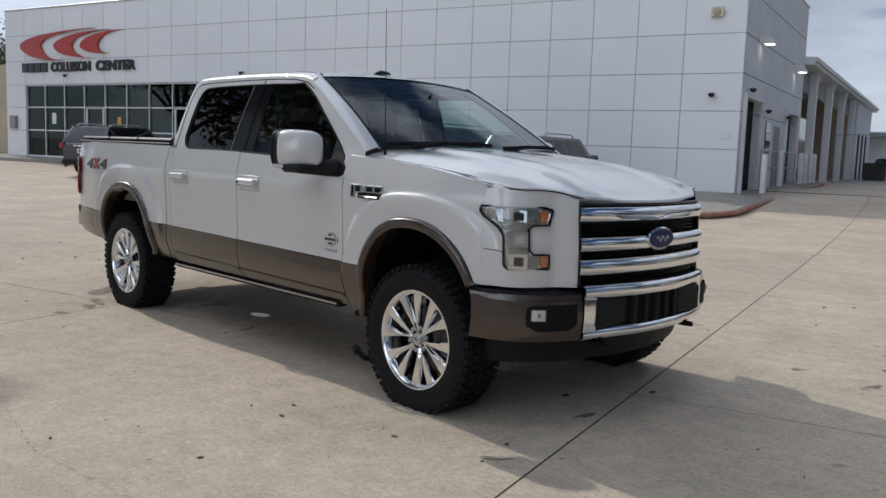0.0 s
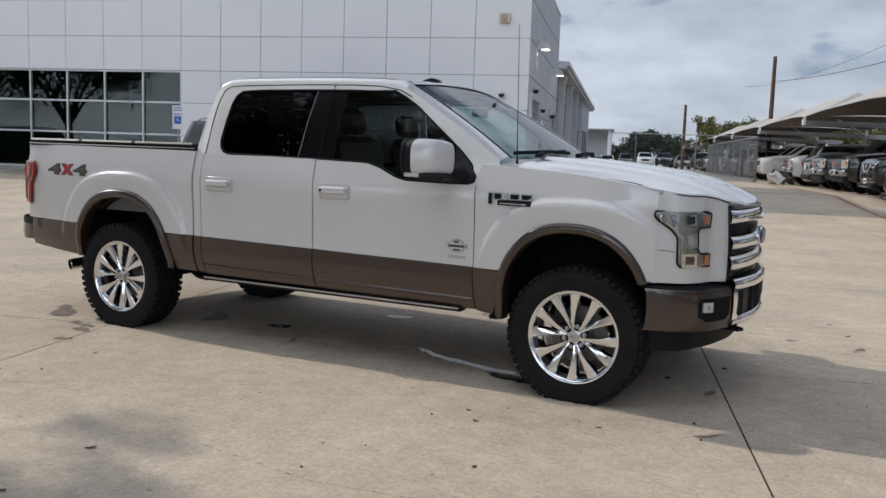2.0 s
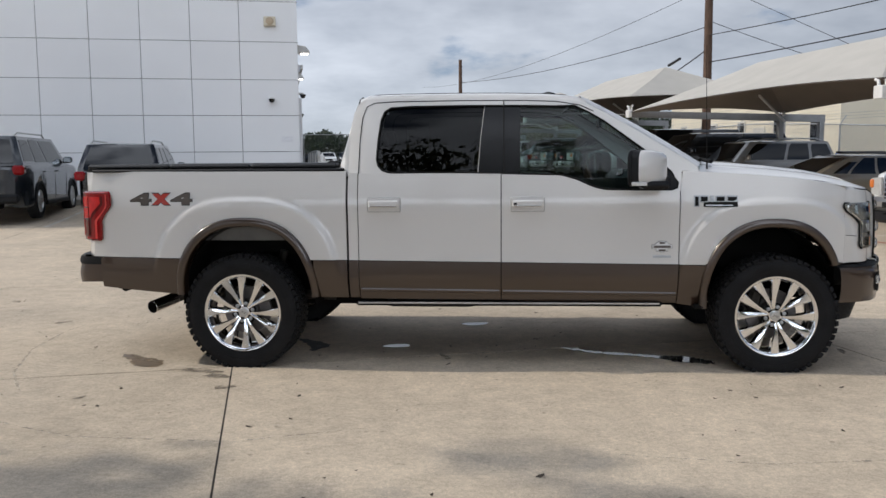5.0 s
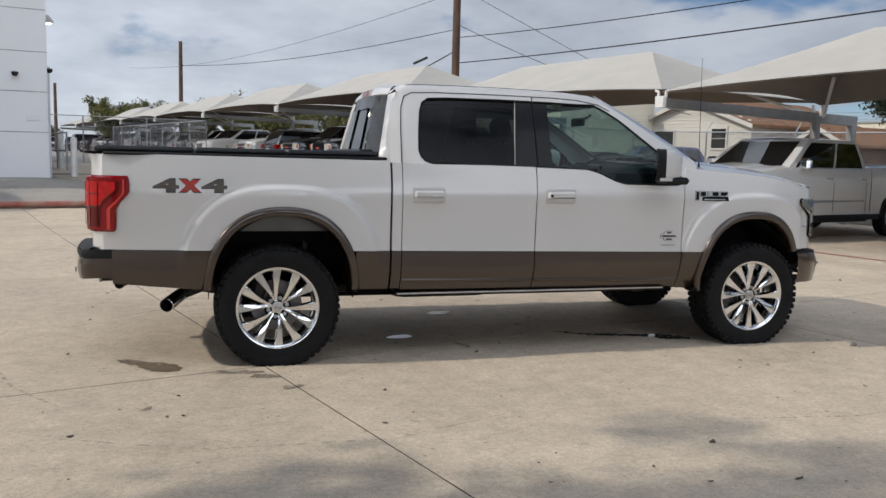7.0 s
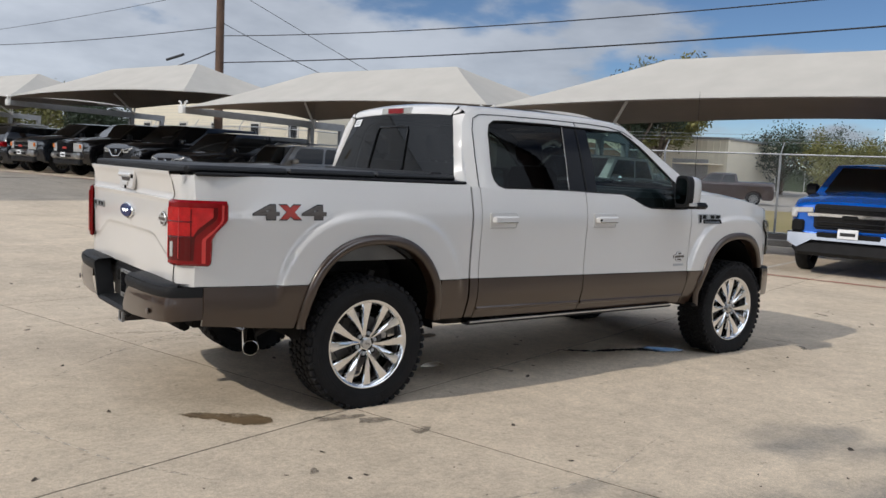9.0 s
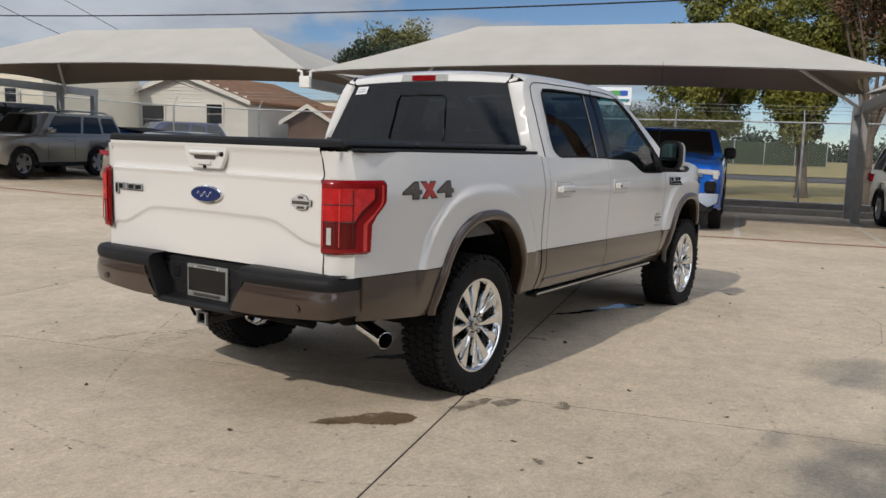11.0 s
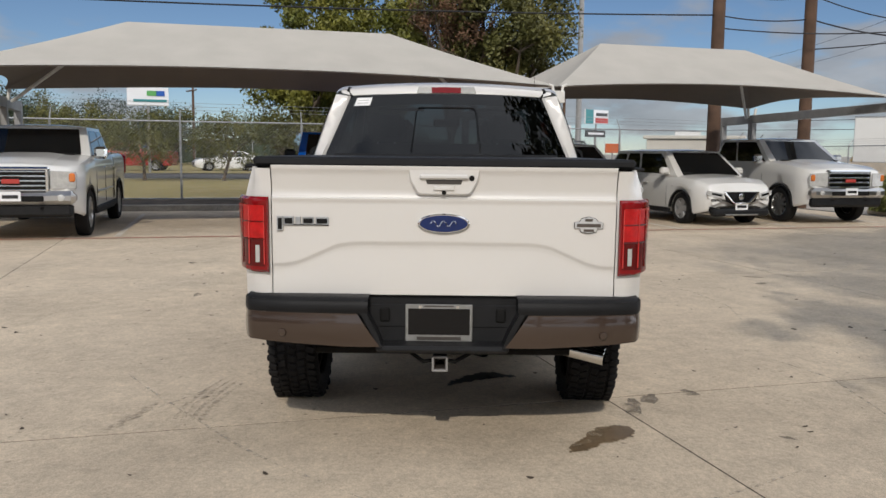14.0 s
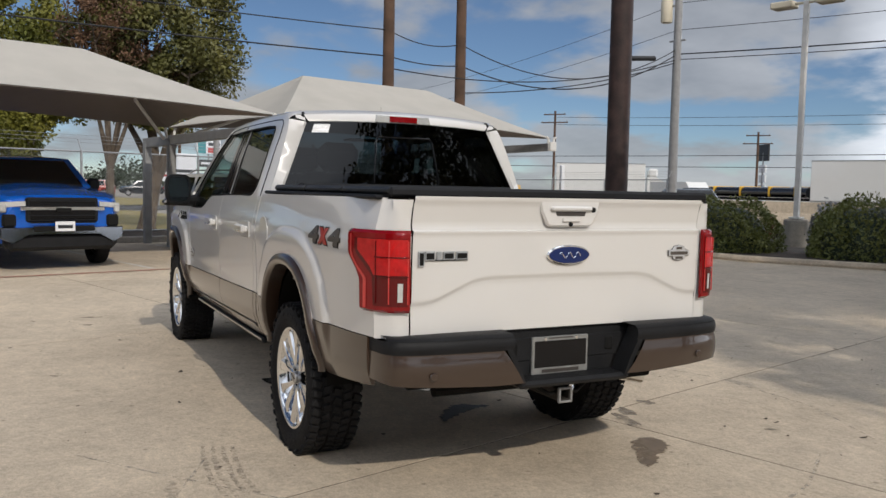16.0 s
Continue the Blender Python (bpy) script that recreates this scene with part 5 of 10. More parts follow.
EDGE = [(0.765, 1.372), (0.768, 1.55), (0.775, 1.70), (0.795, 1.80), (0.835, 1.865), (0.90, 1.890), (1.05, 1.896), (1.30, 1.898), (1.60, 1.898), (1.90, 1.894), (2.15, 1.886), (2.32, 1.872), (2.42, 1.846), (2.55, 1.780), (2.70, 1.692), (2.85, 1.600), (3.00, 1.508), (3.12, 1.432), (3.165, 1.400)]
SILL = [(3.17, 1.372), (3.055, 1.372), (3.046, 1.240), (2.85, 1.240), (2.54, 1.246), (2.46, 1.266), (2.34, 1.320), (2.24, 1.348), (2.0, 1.356), (1.6, 1.366), (1.2, 1.368), (0.9, 1.370)]
GLAZED = [(0.968, 1.47), (0.980, 1.425), (1.010, 1.392), (1.06, 1.376), (1.4, 1.372), (1.8, 1.366), (2.1, 1.358), (2.245, 1.352), (2.345, 1.326), (2.465, 1.272), (2.545, 1.254), (2.75, 1.250), (2.985, 1.250), (3.020, 1.262), (3.028, 1.295), (2.985, 1.370), (2.90, 1.448), (2.80, 1.526), (2.66, 1.632), (2.54, 1.722), (2.44, 1.782), (2.34, 1.830), (2.20, 1.828), (2.0, 1.834), (1.6, 1.838), (1.2, 1.836), (1.06, 1.828), (1.015, 1.800), (0.992, 1.740), (0.976, 1.60)]


def filled(outer, inner, place):
    """A flat sheet between an outline and a hole in it, set in space by place(x, z)."""
    bm = bmesh.new()
    for loop in (outer, inner):
        if not loop:
            continue
        vs = [bm.verts.new((p[0], p[1], 0)) for p in loop]
        for a, b in zip(vs, vs[1:] + vs[:1]):
            bm.edges.new((a, b))
    bmesh.ops.triangle_fill(bm, use_beauty=True, edges=bm.edges[:])
    for _ in range(3):
        bmesh.ops.subdivide_edges(bm, edges=[e for e in bm.edges if e.calc_length() > 0.075], cuts=1)
    bmesh.ops.triangulate(bm, faces=bm.faces[:])
    bm.verts.ensure_lookup_table()
    bm.verts.index_update()
    g = Geo().add([Vector(place(v.co.x, v.co.y)) for v in bm.verts], [tuple(v.index for v in f.verts) for f in bm.faces])
    bm.free()
    return g


def densified(poly, step=0.05):
    out = []
    for a, b in zip(poly, poly[1:] + poly[:1]):
        n = max(1, int(math.hypot(b[0] - a[0], b[1] - a[1]) / step))
        out += [(a[0] + (b[0] - a[0]) * i / n, a[1] + (b[1] - a[1]) * i / n) for i in range(n)]
    return out


def cab_side(s):
    hole = densified(GLAZED, 0.04)
    g = filled(densified(EDGE + SILL, 0.04), hole, lambda x, z: (x, s * upper(x, z), z))
    lip = [Vector((x, s * upper(x, z), z)) for x, z in hole]
    return g.grid([lip, [p - Vector((0, s * 0.03, 0)) for p in lip]], True)


cab_sides = both("cab_frame", cab_side, PEARL, "white door frames and pillars", angle=30)


def pane(poly, s, off):
    return filled(densified(poly, 0.05), None, lambda x, z: (x, s * (upper(x, z) + off), z))


REAR_PANE = [(0.968, 1.47), (0.980, 1.425), (1.010, 1.392), (1.06, 1.376), (1.4, 1.372), (1.672, 1.368), (1.690, 1.60), (1.716, 1.838), (1.6, 1.838), (1.2, 1.836), (1.06, 1.828), (1.015, 1.800), (0.992, 1.740), (0.976, 1.60)]
PILLAR = [(1.678, 1.368), (1.965, 1.358), (1.965, 1.60), (1.968, 1.835), (1.722, 1.838), (1.696, 1.60)]
FRONT_PANE = [(1.965, 1.358), (2.1, 1.358), (2.245, 1.352), (2.345, 1.326), (2.465, 1.272), (2.545, 1.254), (2.75, 1.250), (2.86, 1.250), (2.86, 1.478), (2.80, 1.526), (2.66, 1.632), (2.54, 1.722), (2.44, 1.782), (2.34, 1.830), (2.20, 1.828), (1.968, 1.835)]
SAIL = [(2.862, 1.250), (2.985, 1.250), (3.020, 1.262), (3.028, 1.295), (2.985, 1.370), (2.90, 1.448), (2.862, 1.476)]
both("rear_side_window", lambda s: pane(REAR_PANE, s, -0.012), TINT_DARK, "dark tinted rear side window")
both("front_side_window", lambda s: pane(FRONT_PANE, s, -0.012), TINT_LIGHT, "lightly tinted front side window")
both("door_pillar", lambda s: pane(PILLAR, s, -0.006), GLOSS_BLACK, "gloss black centre pillar")
both("mirror_sail", lambda s: pane(SAIL, s, -0.002), BLACK_PLASTIC)
both("window_seal", lambda s: Geo().tube([Vector((x, s * (upper(x, z) - 0.001), z)) for x, z in densified(GLAZED, 0.05) + GLAZED[:1]], 0.007, 5, False), SEAM)
both("window_trim", lambda s: Geo().tube([Vector((x, s * (upper(x, z) - 0.004), z)) for x, z in ((1.674, 1.370), (1.692, 1.60), (1.718, 1.836))], 0.003, 4), GREY_STEEL, "bright window division")
both("door_seam", lambda s: Geo().tube([Vector((x, s * (upper(x, z) + 0.0005), z)) for x, z in densified([(0.842, 1.372), (0.846, 1.60), (0.858, 1.76), (0.885, 1.838), (0.94, 1.866), (1.1, 1.874), (1.6, 1.876), (2.0, 1.872), (2.22, 1.862), (2.38, 1.834), (2.52, 1.768), (2.68, 1.672), (2.85, 1.560), (3.02, 1.445), (3.052, 1.40), (3.050, 1.30), (3.042, 1.240)], 0.05)[:-1] if not (x > 1.0 and x < 2.9 and z < 1.3)][:40], 0.0035, 4), SEAM)
both("door_gap", lambda s: Geo().tube([Vector((1.8335, s * (side(1.8335, z) - 0.008 if z < 1.36 else upper(1.8335, z) + 0.0005), z)) for z in (0.49, 0.8, 1.1, 1.36)], 0.003, 4), SEAM)
both("pillar_seam", lambda s: Geo().tube([Vector((1.852, s * (upper(1.83, z) + 0.001), z)) for z in span(1.36, 1.876, 8)], 0.0035, 4), SEAM)
# dark backing behind the shut lines
both("door_jamb", lambda s: Geo().grid([[Vector((x, s * (side(x, z) - 0.045), z)) for z in span(0.52, 1.33, 12)] for x in span(0.70, 3.10, 30)]), SEAM)


def roof_point(x, u):
    """Roof skin: u from -1 to 1 across."""
    ez = interp(x, EDGE[4:13])
    ey = upper(x, ez)
    a = abs(u)
    if a > 0.86:
        f = (a - 0.86) / 0.14
        y, z = ey - 0.105 * (1 - f) ** 1.4, ez + 0.036 * (1 - f ** 2.2)
    else:
        y, z = (ey - 0.105) * a / 0.86, ez + 0.036 + 0.028 * (1 - (a / 0.86) ** 2)
    return Vector((x, math.copysign(y, u), z))


us = [-1, -0.985, -0.965, -0.94, -0.91, -0.88, -0.86] + span(-0.8, 0.8, 17) + [0.86, 0.88, 0.91, 0.94, 0.965, 0.985, 1]
xs = [0.835, 0.86, 0.90, 0.95, 1.05] + span(1.15, 2.25, 12) + [2.32, 2.37, 2.42]
part("roof", Geo().grid([[roof_point(x, u) + Vector((0.075 * (1 - u * u) * smooth(2.2, 2.42, x) - 0.03 * (1 - u * u) * smooth(1.0, 0.835, x), 0, 0.0)) for u in us] for x in xs]), PEARL, truck, "", 60)
for s in (-1, 1):
    part("roof_ditch", Geo().tube([roof_point(x, s * 0.86) + Vector((0, 0, 0.0)) for x in span(0.86, 2.36, 20)], 0.005, 5), SEAM, truck)
    # front pillar between windscreen and door frame
    part("front_pillar", Geo().grid([[screen(s, v) + Vector((0.0, 0, 0.0)), screen(s, v) + Vector((-0.01, s * 0.02, 0.012)), Vector((x, s * upper(x, z), z))] for v, (x, z) in zip(span(0, 1, 13), [(3.165 + (2.42 - 3.165) * t, interp(3.165 + (2.42 - 3.165) * t, EDGE[4:])) for t in span(0, 1, 13)])]), PEARL, truck, "", 60)

# rear wall of the cab


def back_glass(u, v):
    half = 0.845 - 0.19 * v
    return Vector((0.705 + 0.105 * v - 0.035 * (1 - u * u), u * half, 1.395 + (1.852 - 1.395) * v + 0.018 * (1 - u * u) * v))


part("rear_window", Geo().grid([[back_glass(u, v) for u in span(-1, 1, 21)] for v in span(0, 1, 9)]), REAR_GLASS, truck, "dark smoked rear window", 60)
for s in (-1, 1):
    part("rear_pillar", Geo().grid([[back_glass(s, v) + Vector((0.002, 0, 0)), back_glass(s, v) + Vector((-0.014, s * 0.02, 0)), Vector((0.735 + 0.09 * v ** 2, s * (upper(0.80, z) - 0.012), z)), Vector((x, s * upper(x, z), z))] for v, (x, z) in zip(span(0, 1, 13), [(interp(z, [(q, p) for p, q in EDGE[:5]]), z) for z in span(1.372, 1.865, 13)])]), PEARL, truck, "", 60)
    part("roof_joint", Geo().tube([roof_point(0.85, s * 0.87) + Vector((-0.004, 0, 0.002)), roof_point(0.838, s * 0.88) + Vector((-0.012, 0, -0.01)), back_glass(s * 0.985, 0.99)], 0.011, 6), SEAM, truck)
part("roof_rear_edge", Geo().grid([[roof_point(0.835, u * 0.93) + Vector((-0.03 * (1 - u * u), 0, 0)), roof_point(0.835, u * 0.93) + Vector((-0.035 * (1 - u * u) - 0.02, 0, -0.020)), back_glass(u, 1.0) + Vector((-0.006, 0, 0.004)), back_glass(u, 1.0)] for u in span(-1, 1, 21)]), PEARL, truck, "", 60)
part("slider_frame", Geo().tube([back_glass(u, v) + Vector((-0.006, 0, 0)) for u, v in ((-0.27, 0.12), (-0.29, 0.18), (-0.29, 0.74), (-0.27, 0.80), (0.27, 0.80), (0.29, 0.74), (0.29, 0.18), (0.27, 0.12), (-0.27, 0.12))], 0.006, 6), GLOSS_BLACK, truck, "sliding pane frame")
stop = part("high_stop_lamp", Geo().prism([(-0.205, -0.026), (0.205, -0.026), (0.190, 0.024), (-0.190, 0.024)], 0.02, lambda u, v, w: (0.790 - w, u, 1.896 + v), 0.006), LAMP_BODY, truck, "high stop lamp, red between clear ends")
part("stop_lens", Geo().prism([(-0.10, -0.020), (0.10, -0.020), (0.10, 0.018), (-0.10, 0.018)], 0.006, lambda u, v, w: (0.770 - w, u, 1.896 + v), 0.002), RED_LENS, stop, "red lens")
stuck = part("window_sticker", Geo().grid([[back_glass(u, v) + Vector((-0.007, 0, 0)) for u in span(0.765, 0.925, 6)] for v in (0.845, 0.90, 0.965)]), WHITE_PAPER, truck, "white paper sticker")
for v in (0.925, 0.885):
    part("print_bar", Geo().grid([[back_glass(u, v + h) + Vector((-0.009, 0, 0)) for u in span(0.79, 0.90, 4)] for h in (-0.008, 0.008)]), BADGE_GREY, stuck)
part("roof_fin", Geo().prism([(-0.09, 0.0), (0.06, 0.0), (0.045, 0.018), (-0.02, 0.032), (-0.07, 0.020)], 0.05, lambda u, v, w: (2.18 - u, -0.025 + w, 1.955 + v), 0.008), BLACK_PLASTIC, truck, "black roof aerial fin")
part("aerial", Geo().tube([(3.245, -0.845, 1.375), (3.243, -0.845, 1.44), (3.222, -0.845, 2.22)], [0.010, 0.003, 0.0015], 6), SEAM, truck, "thin black whip aerial")

# bed: cover, tailgate, lamps
both("bed_rail_cap", lambda s: Geo().box((-0.17, s * 0.905, 1.400), (1.82, 0.085, 0.020), 0.008), BLACK_PLASTIC)
cover = part("bed_cover", Geo().box((-0.20, 0, 1.405), (1.76, 1.78, 0.02), 0.006), VINYL, truck, "black folding soft bed cover")
for a, b in ((-1.125, -0.53), (-0.525, 0.06), (0.065, 0.68)):
    part("cover_panel", Geo().box(((a + b) / 2, 0, 1.428), (b - a, 1.80, 0.038), 0.014), VINYL, cover)
part("cover_edge", Geo().box((-1.115, 0, 1.424), (0.035, 1.79, 0.044), 0.012), BLACK_PLASTIC, cover)
part("cover_edge", Geo().box((0.63, 0, 1.446), (0.10, 1.50, 0.03), 0.012), BLACK_PLASTIC, cover)
part("bed_front_wall", Geo().box((0.735, 0, 1.02), (0.02, 1.80, 0.66)), SEAM, truck)


def gate_line(u):
    return interp(u, [(0.0, 1.057), (0.42, 1.054), (0.50, 1.042), (0.68, 0.962), (0.74, 0.950), (0.9, 0.950)])


def gate_x(y, z):
    u = abs(y)
    x = interp(z, [(0.80, -1.158), (0.90, -1.160), (1.235, -1.168), (1.250, -1.174), (1.256, -1.174), (1.262, -1.160), (1.285, -1.154), (1.37, -1.172), (1.395, -1.186), (1.408, -1.186)])
    line = gate_line(u)
    x += 0.009 * smooth(line + 0.004, line - 0.026, z) * (1 - 0.80 * smooth(line - 0.02, 0.82, z))
    return x


def gate_rows(y):
    """Heights of the tailgate's mesh, gathered at its sculpted edge."""
    line = gate_line(abs(y))
    return span(0.802, line - 0.022, 12) + [line - d for d in (0.016, 0.011, 0.008, 0.004, 0.001, -0.001, -0.006)] + span(line + 0.02, 1.225, 12) + [1.235, 1.245, 1.250, 1.256, 1.262, 1.27, 1.285] + span(1.30, 1.408, 10)


gate = part("tailgate", Geo().grid([[Vector((gate_x(y, z), y, z)) for z in gate_rows(y)] for y in span(-0.802, 0.802, 61)]).grid([[Vector((x, y, 1.409)) for x in (-1.186, -1.13)] for y in span(-0.802, 0.802, 5)]), PEARL, truck, "closed white tailgate with a sculpted lower edge", 50)
for s in (-1, 1):
    part("gate_gap", Geo().box((-1.112, s * 0.8055, 1.10), (0.03, 0.008, 0.60)), SEAM, truck)
    corner = []
    for z in span(0.79, 1.392, 12):
        corner.append([Vector((gate_x(0.80, z) + 0.030, s * 0.8065, z)), Vector((gate_x(0.80, z) + 0.004, s * 0.8075, z)), Vector((gate_x(0.80, 1.1) + 0.008, s * 0.85, z)), Vector((-1.142, s * 0.885, z)), Vector((-1.118, s * (side(-1.1, z) - 0.030), z)), Vector((-1.085, s * side(-1.085, z), z))])
    part("bed_corner", Geo().grid(corner), PEARL, truck, "", 60)
    # tail lamp: wraps from the tailgate edge round the corner
    wrap = [Vector((-1.170, 0.815, 0)), Vector((-1.166, 0.855, 0)), Vector((-1.150, 0.888, 0)), Vector((-1.118, 0.918, 0)), Vector((-1.07, 0.943, 0)), Vector((-1.00, 0.968, 0)), Vector((-0.96, 0.980, 0)), Vector((-0.92, 0.990, 0))]

    def lamp_at(t, z, out):
        k = t * 7
        i = min(int(k), 6)
        p = wrap[i].lerp(wrap[i + 1], k - i)
        d = (wrap[i + 1] - wrap[i]).normalized()
        n = Vector((-d.y, d.x, 0))
        p = p + n * out
        return Vector((p.x, s * p.y, z))

    rows = []
    for z in span(0.905, 1.26, 30):
        far = interp(z, [(0.905, 0.68), (0.92, 0.71), (1.05, 0.72), (1.09, 0.80), (1.14, 0.96), (1.16, 1.0), (1.235, 1.0), (1.26, 0.96)])
        rows.append([lamp_at(far * f, z, 0.022 - (0.016 if f in (0, 1) or z < 0.91 or z > 1.255 else 0)) for f in [0, 0.02] + span(0.08, 0.92, 14) + [0.98, 1]])
    lamp = part("tail_lamp", Geo().grid(rows), RED_LENS, truck, "red tail lamp wrapped round the corner", 50)
    inner = []
    for z in span(0.935, 1.225, 20):
        far = interp(z, [(0.93, 0.52), (1.06, 0.54), (1.12, 0.66), (1.17, 0.80), (1.225, 0.80)])
        inner.append([lamp_at(0.05 + (far - 0.05) * f, z, 0.0245) for f in span(0, 1, 14)])
    part("inner_lens", Geo().grid(inner), RED_DARK, lamp, "darker inner lens", 50)
    upper_block = []
    for z in span(1.068, 1.222, 10):
        far = interp(z, [(1.06, 0.50), (1.12, 0.60), (1.17, 0.72), (1.225, 0.72)])
        upper_block.append([lamp_at(0.06 + (far - 0.06) * f, z, 0.0268) for f in span(0, 1, 12)])
    part("upper_lens", Geo().grid(upper_block), RED_BRIGHT, lamp, "bright red upper lens", 50)
    guide = []
    for z in span(0.922, 1.238, 30):
        far = interp(z, [(0.905, 0.68), (0.92, 0.70), (1.05, 0.70), (1.09, 0.78), (1.14, 0.93), (1.16, 0.96), (1.24, 0.96)])
        guide.append([lamp_at(far - w_, z, 0.0248) for w_ in (0.090, 0.075, 0.062, 0.050)])
    for z in (1.062, 1.145):
        part("lens_divider", Geo().tube([lamp_at(t, z, 0.0275) for t in span(0.05, 0.50, 10)], 0.0035, 5), RED_DARK, lamp)
    for t in (0.06, 0.30, 0.48):
        part("lens_rib", Geo().tube([lamp_at(t, z, 0.0278) for z in span(0.945, 1.215, 12)], 0.0028, 5), RED_PALE if t < 0.4 else RED_DARK, lamp)
    part("light_guide", Geo().grid(guide), RED_PALE, lamp, "pale red light guide", 50)
    part("reversing_lens", Geo().grid([[lamp_at(t, z, 0.027) for t in span(0.14, 0.19, 4)] for z in (0.955, 1.035)]), LAMP_BODY, lamp, "clear reversing lens")

# tailgate handle, badges
hb = [(-0.168, 1.402), (0.168, 1.402), (0.160, 1.345), (0.125, 1.282), (0.105, 1.275), (-0.105, 1.275), (-0.125, 1.282), (-0.160, 1.345)]
handle = part("gate_handle", Geo().prism(hb, 0.016, lambda u, v, w: (-1.168 - w, u, v), 0.008), PEARL, gate, "white recessed tailgate handle")
# flat brown strip painted for the shade in the handle slot
part("handle_recess", Geo().prism([(-0.085, 1.346), (0.085, 1.346), (0.078, 1.326), (-0.078, 1.326)], 0.002, lambda u, v, w: (-1.1845 - w, u, v)), DECAL_BROWN, handle, "dark strip drawn as the shade in the hand recess")
part("handle_grip", Geo().box((-1.192, 0.0, 1.360), (0.022, 0.23, 0.024), 0.008).box((-1.188, 0.0, 1.308), (0.012, 0.10, 0.022), 0.004), PEARL, handle)
part("handle_lock", Geo().lathe([(0.0, 0.006), (0.010, 0.006), (0.011, 0.0)], 12, pose(-1.184, 0.0, 1.287, 0, 0, 90)), SEAM, handle)
part("gate_camera", Geo().lathe([(0.0, 0.006), (0.012, 0.006), (0.013, 0.0)], 12, pose(-1.184, -0.128, 1.355, 0, 0, 90)), SEAM, handle)
ob = part("oval_badge", Geo().prism(oval(0.121, 0.047), 0.014, lambda u, v, w: (-1.168 - w, u, 1.143 + v), 0.005), CHROME, gate, "blue oval badge in a chrome ring")
part("badge_field", Geo().prism(oval(0.112, 0.039), 0.004, lambda u, v, w: (-1.1825 - w, u, 1.143 + v), 0.002), BADGE_BLUE, ob, "plain blue enamel")
part("badge_script", Geo().tube([(-1.188, 0.06 - 0.12 * t, 1.143 + 0.013 * math.sin(t * 16)) for t in span(0, 1, 30)], 0.0022, 4), CHROME, ob)


def name_badge(at, parent, scale=1.0, strip=0.036):
    """A model badge as plain chrome blocks with dark fields over a dark strip."""
    b = part("model_badge", Geo().prism([(-0.070, -strip), (0.118, -strip), (0.118, -0.006), (-0.070, -0.006)], 0.004, lambda u, v, w: at(u * scale, v * scale, w), 0.001), SEAM, parent, "chrome model badge")
    for u0, u1, v0, v1 in ((-0.124, -0.094, -0.036, 0.030), (-0.092, -0.044, -0.010, 0.030), (-0.036, -0.012, -0.008, 0.028), (-0.004, 0.050, -0.008, 0.028), (0.058, 0.118, -0.008, 0.028)):
        blk = part("badge_block", Geo().prism([(u0, v0), (u1, v0), (u1, v1), (u0, v1)], 0.006, lambda u, v, w: at(u * scale, v * scale, 0.002 + w), 0.002), BADGE_GREY, b)
        if u1 - u0 > 0.028:
            part("block_field", Geo().prism([(u0 + 0.0055, v0 + 0.0055), (u1 - 0.0055, v0 + 0.0055), (u1 - 0.0055, v1 - 0.0075), (u0 + 0.0055, v1 - 0.0075)], 0.001, lambda u, v, w: at(u * scale, v * scale, 0.0082 + w)), SEAM, b)
    if strip > 0.02:
        part("badge_bar", Geo().prism([(-0.058, -0.029), (0.090, -0.029), (0.090, -0.024), (-0.058, -0.024)], 0.001, lambda u, v, w: at(u * scale, v * scale, 0.004 + w)), SATIN, b)


def trim_badge(at, parent, scale=1.0):
    """A trim badge: a bar across a disc, plain, on a darker edge."""
    shape = [(-0.072, -0.016), (-0.045, -0.016), (-0.040, -0.034), (0.0, -0.042), (0.040, -0.034), (0.045, -0.016), (0.072, -0.016), (0.072, 0.014), (0.048, 0.016), (0.036, 0.034), (0.0, 0.042), (-0.036, 0.034), (-0.048, 0.016), (-0.072, 0.014)]
    b = part("trim_badge", Geo().prism([(u * scale * 1.045, v * scale * 1.06) for u, v in shape], 0.004, at, 0.001), DECAL_BROWN, parent, "grey metal trim badge with a dark edge")
    part("badge_face", Geo().prism([(u * scale, v * scale) for u, v in shape], 0.004, lambda u, v, w: at(u, v, 0.003 + w), 0.002), BADGE_PALE, b)
    for u0, u1, v0, v1 in ((-0.062, 0.062, -0.010, 0.008), (-0.020, 0.020, 0.020, 0.034), (-0.026, 0.026, -0.034, -0.020)):
        part("badge_line", Geo().prism([(u0 * scale, v0 * scale), (u1 * scale, v0 * scale), (u1 * scale, v1 * scale), (u0 * scale, v1 * scale)], 0.001, lambda u, v, w: at(u, v, 0.0072 + w)), DECAL_FILL, b)


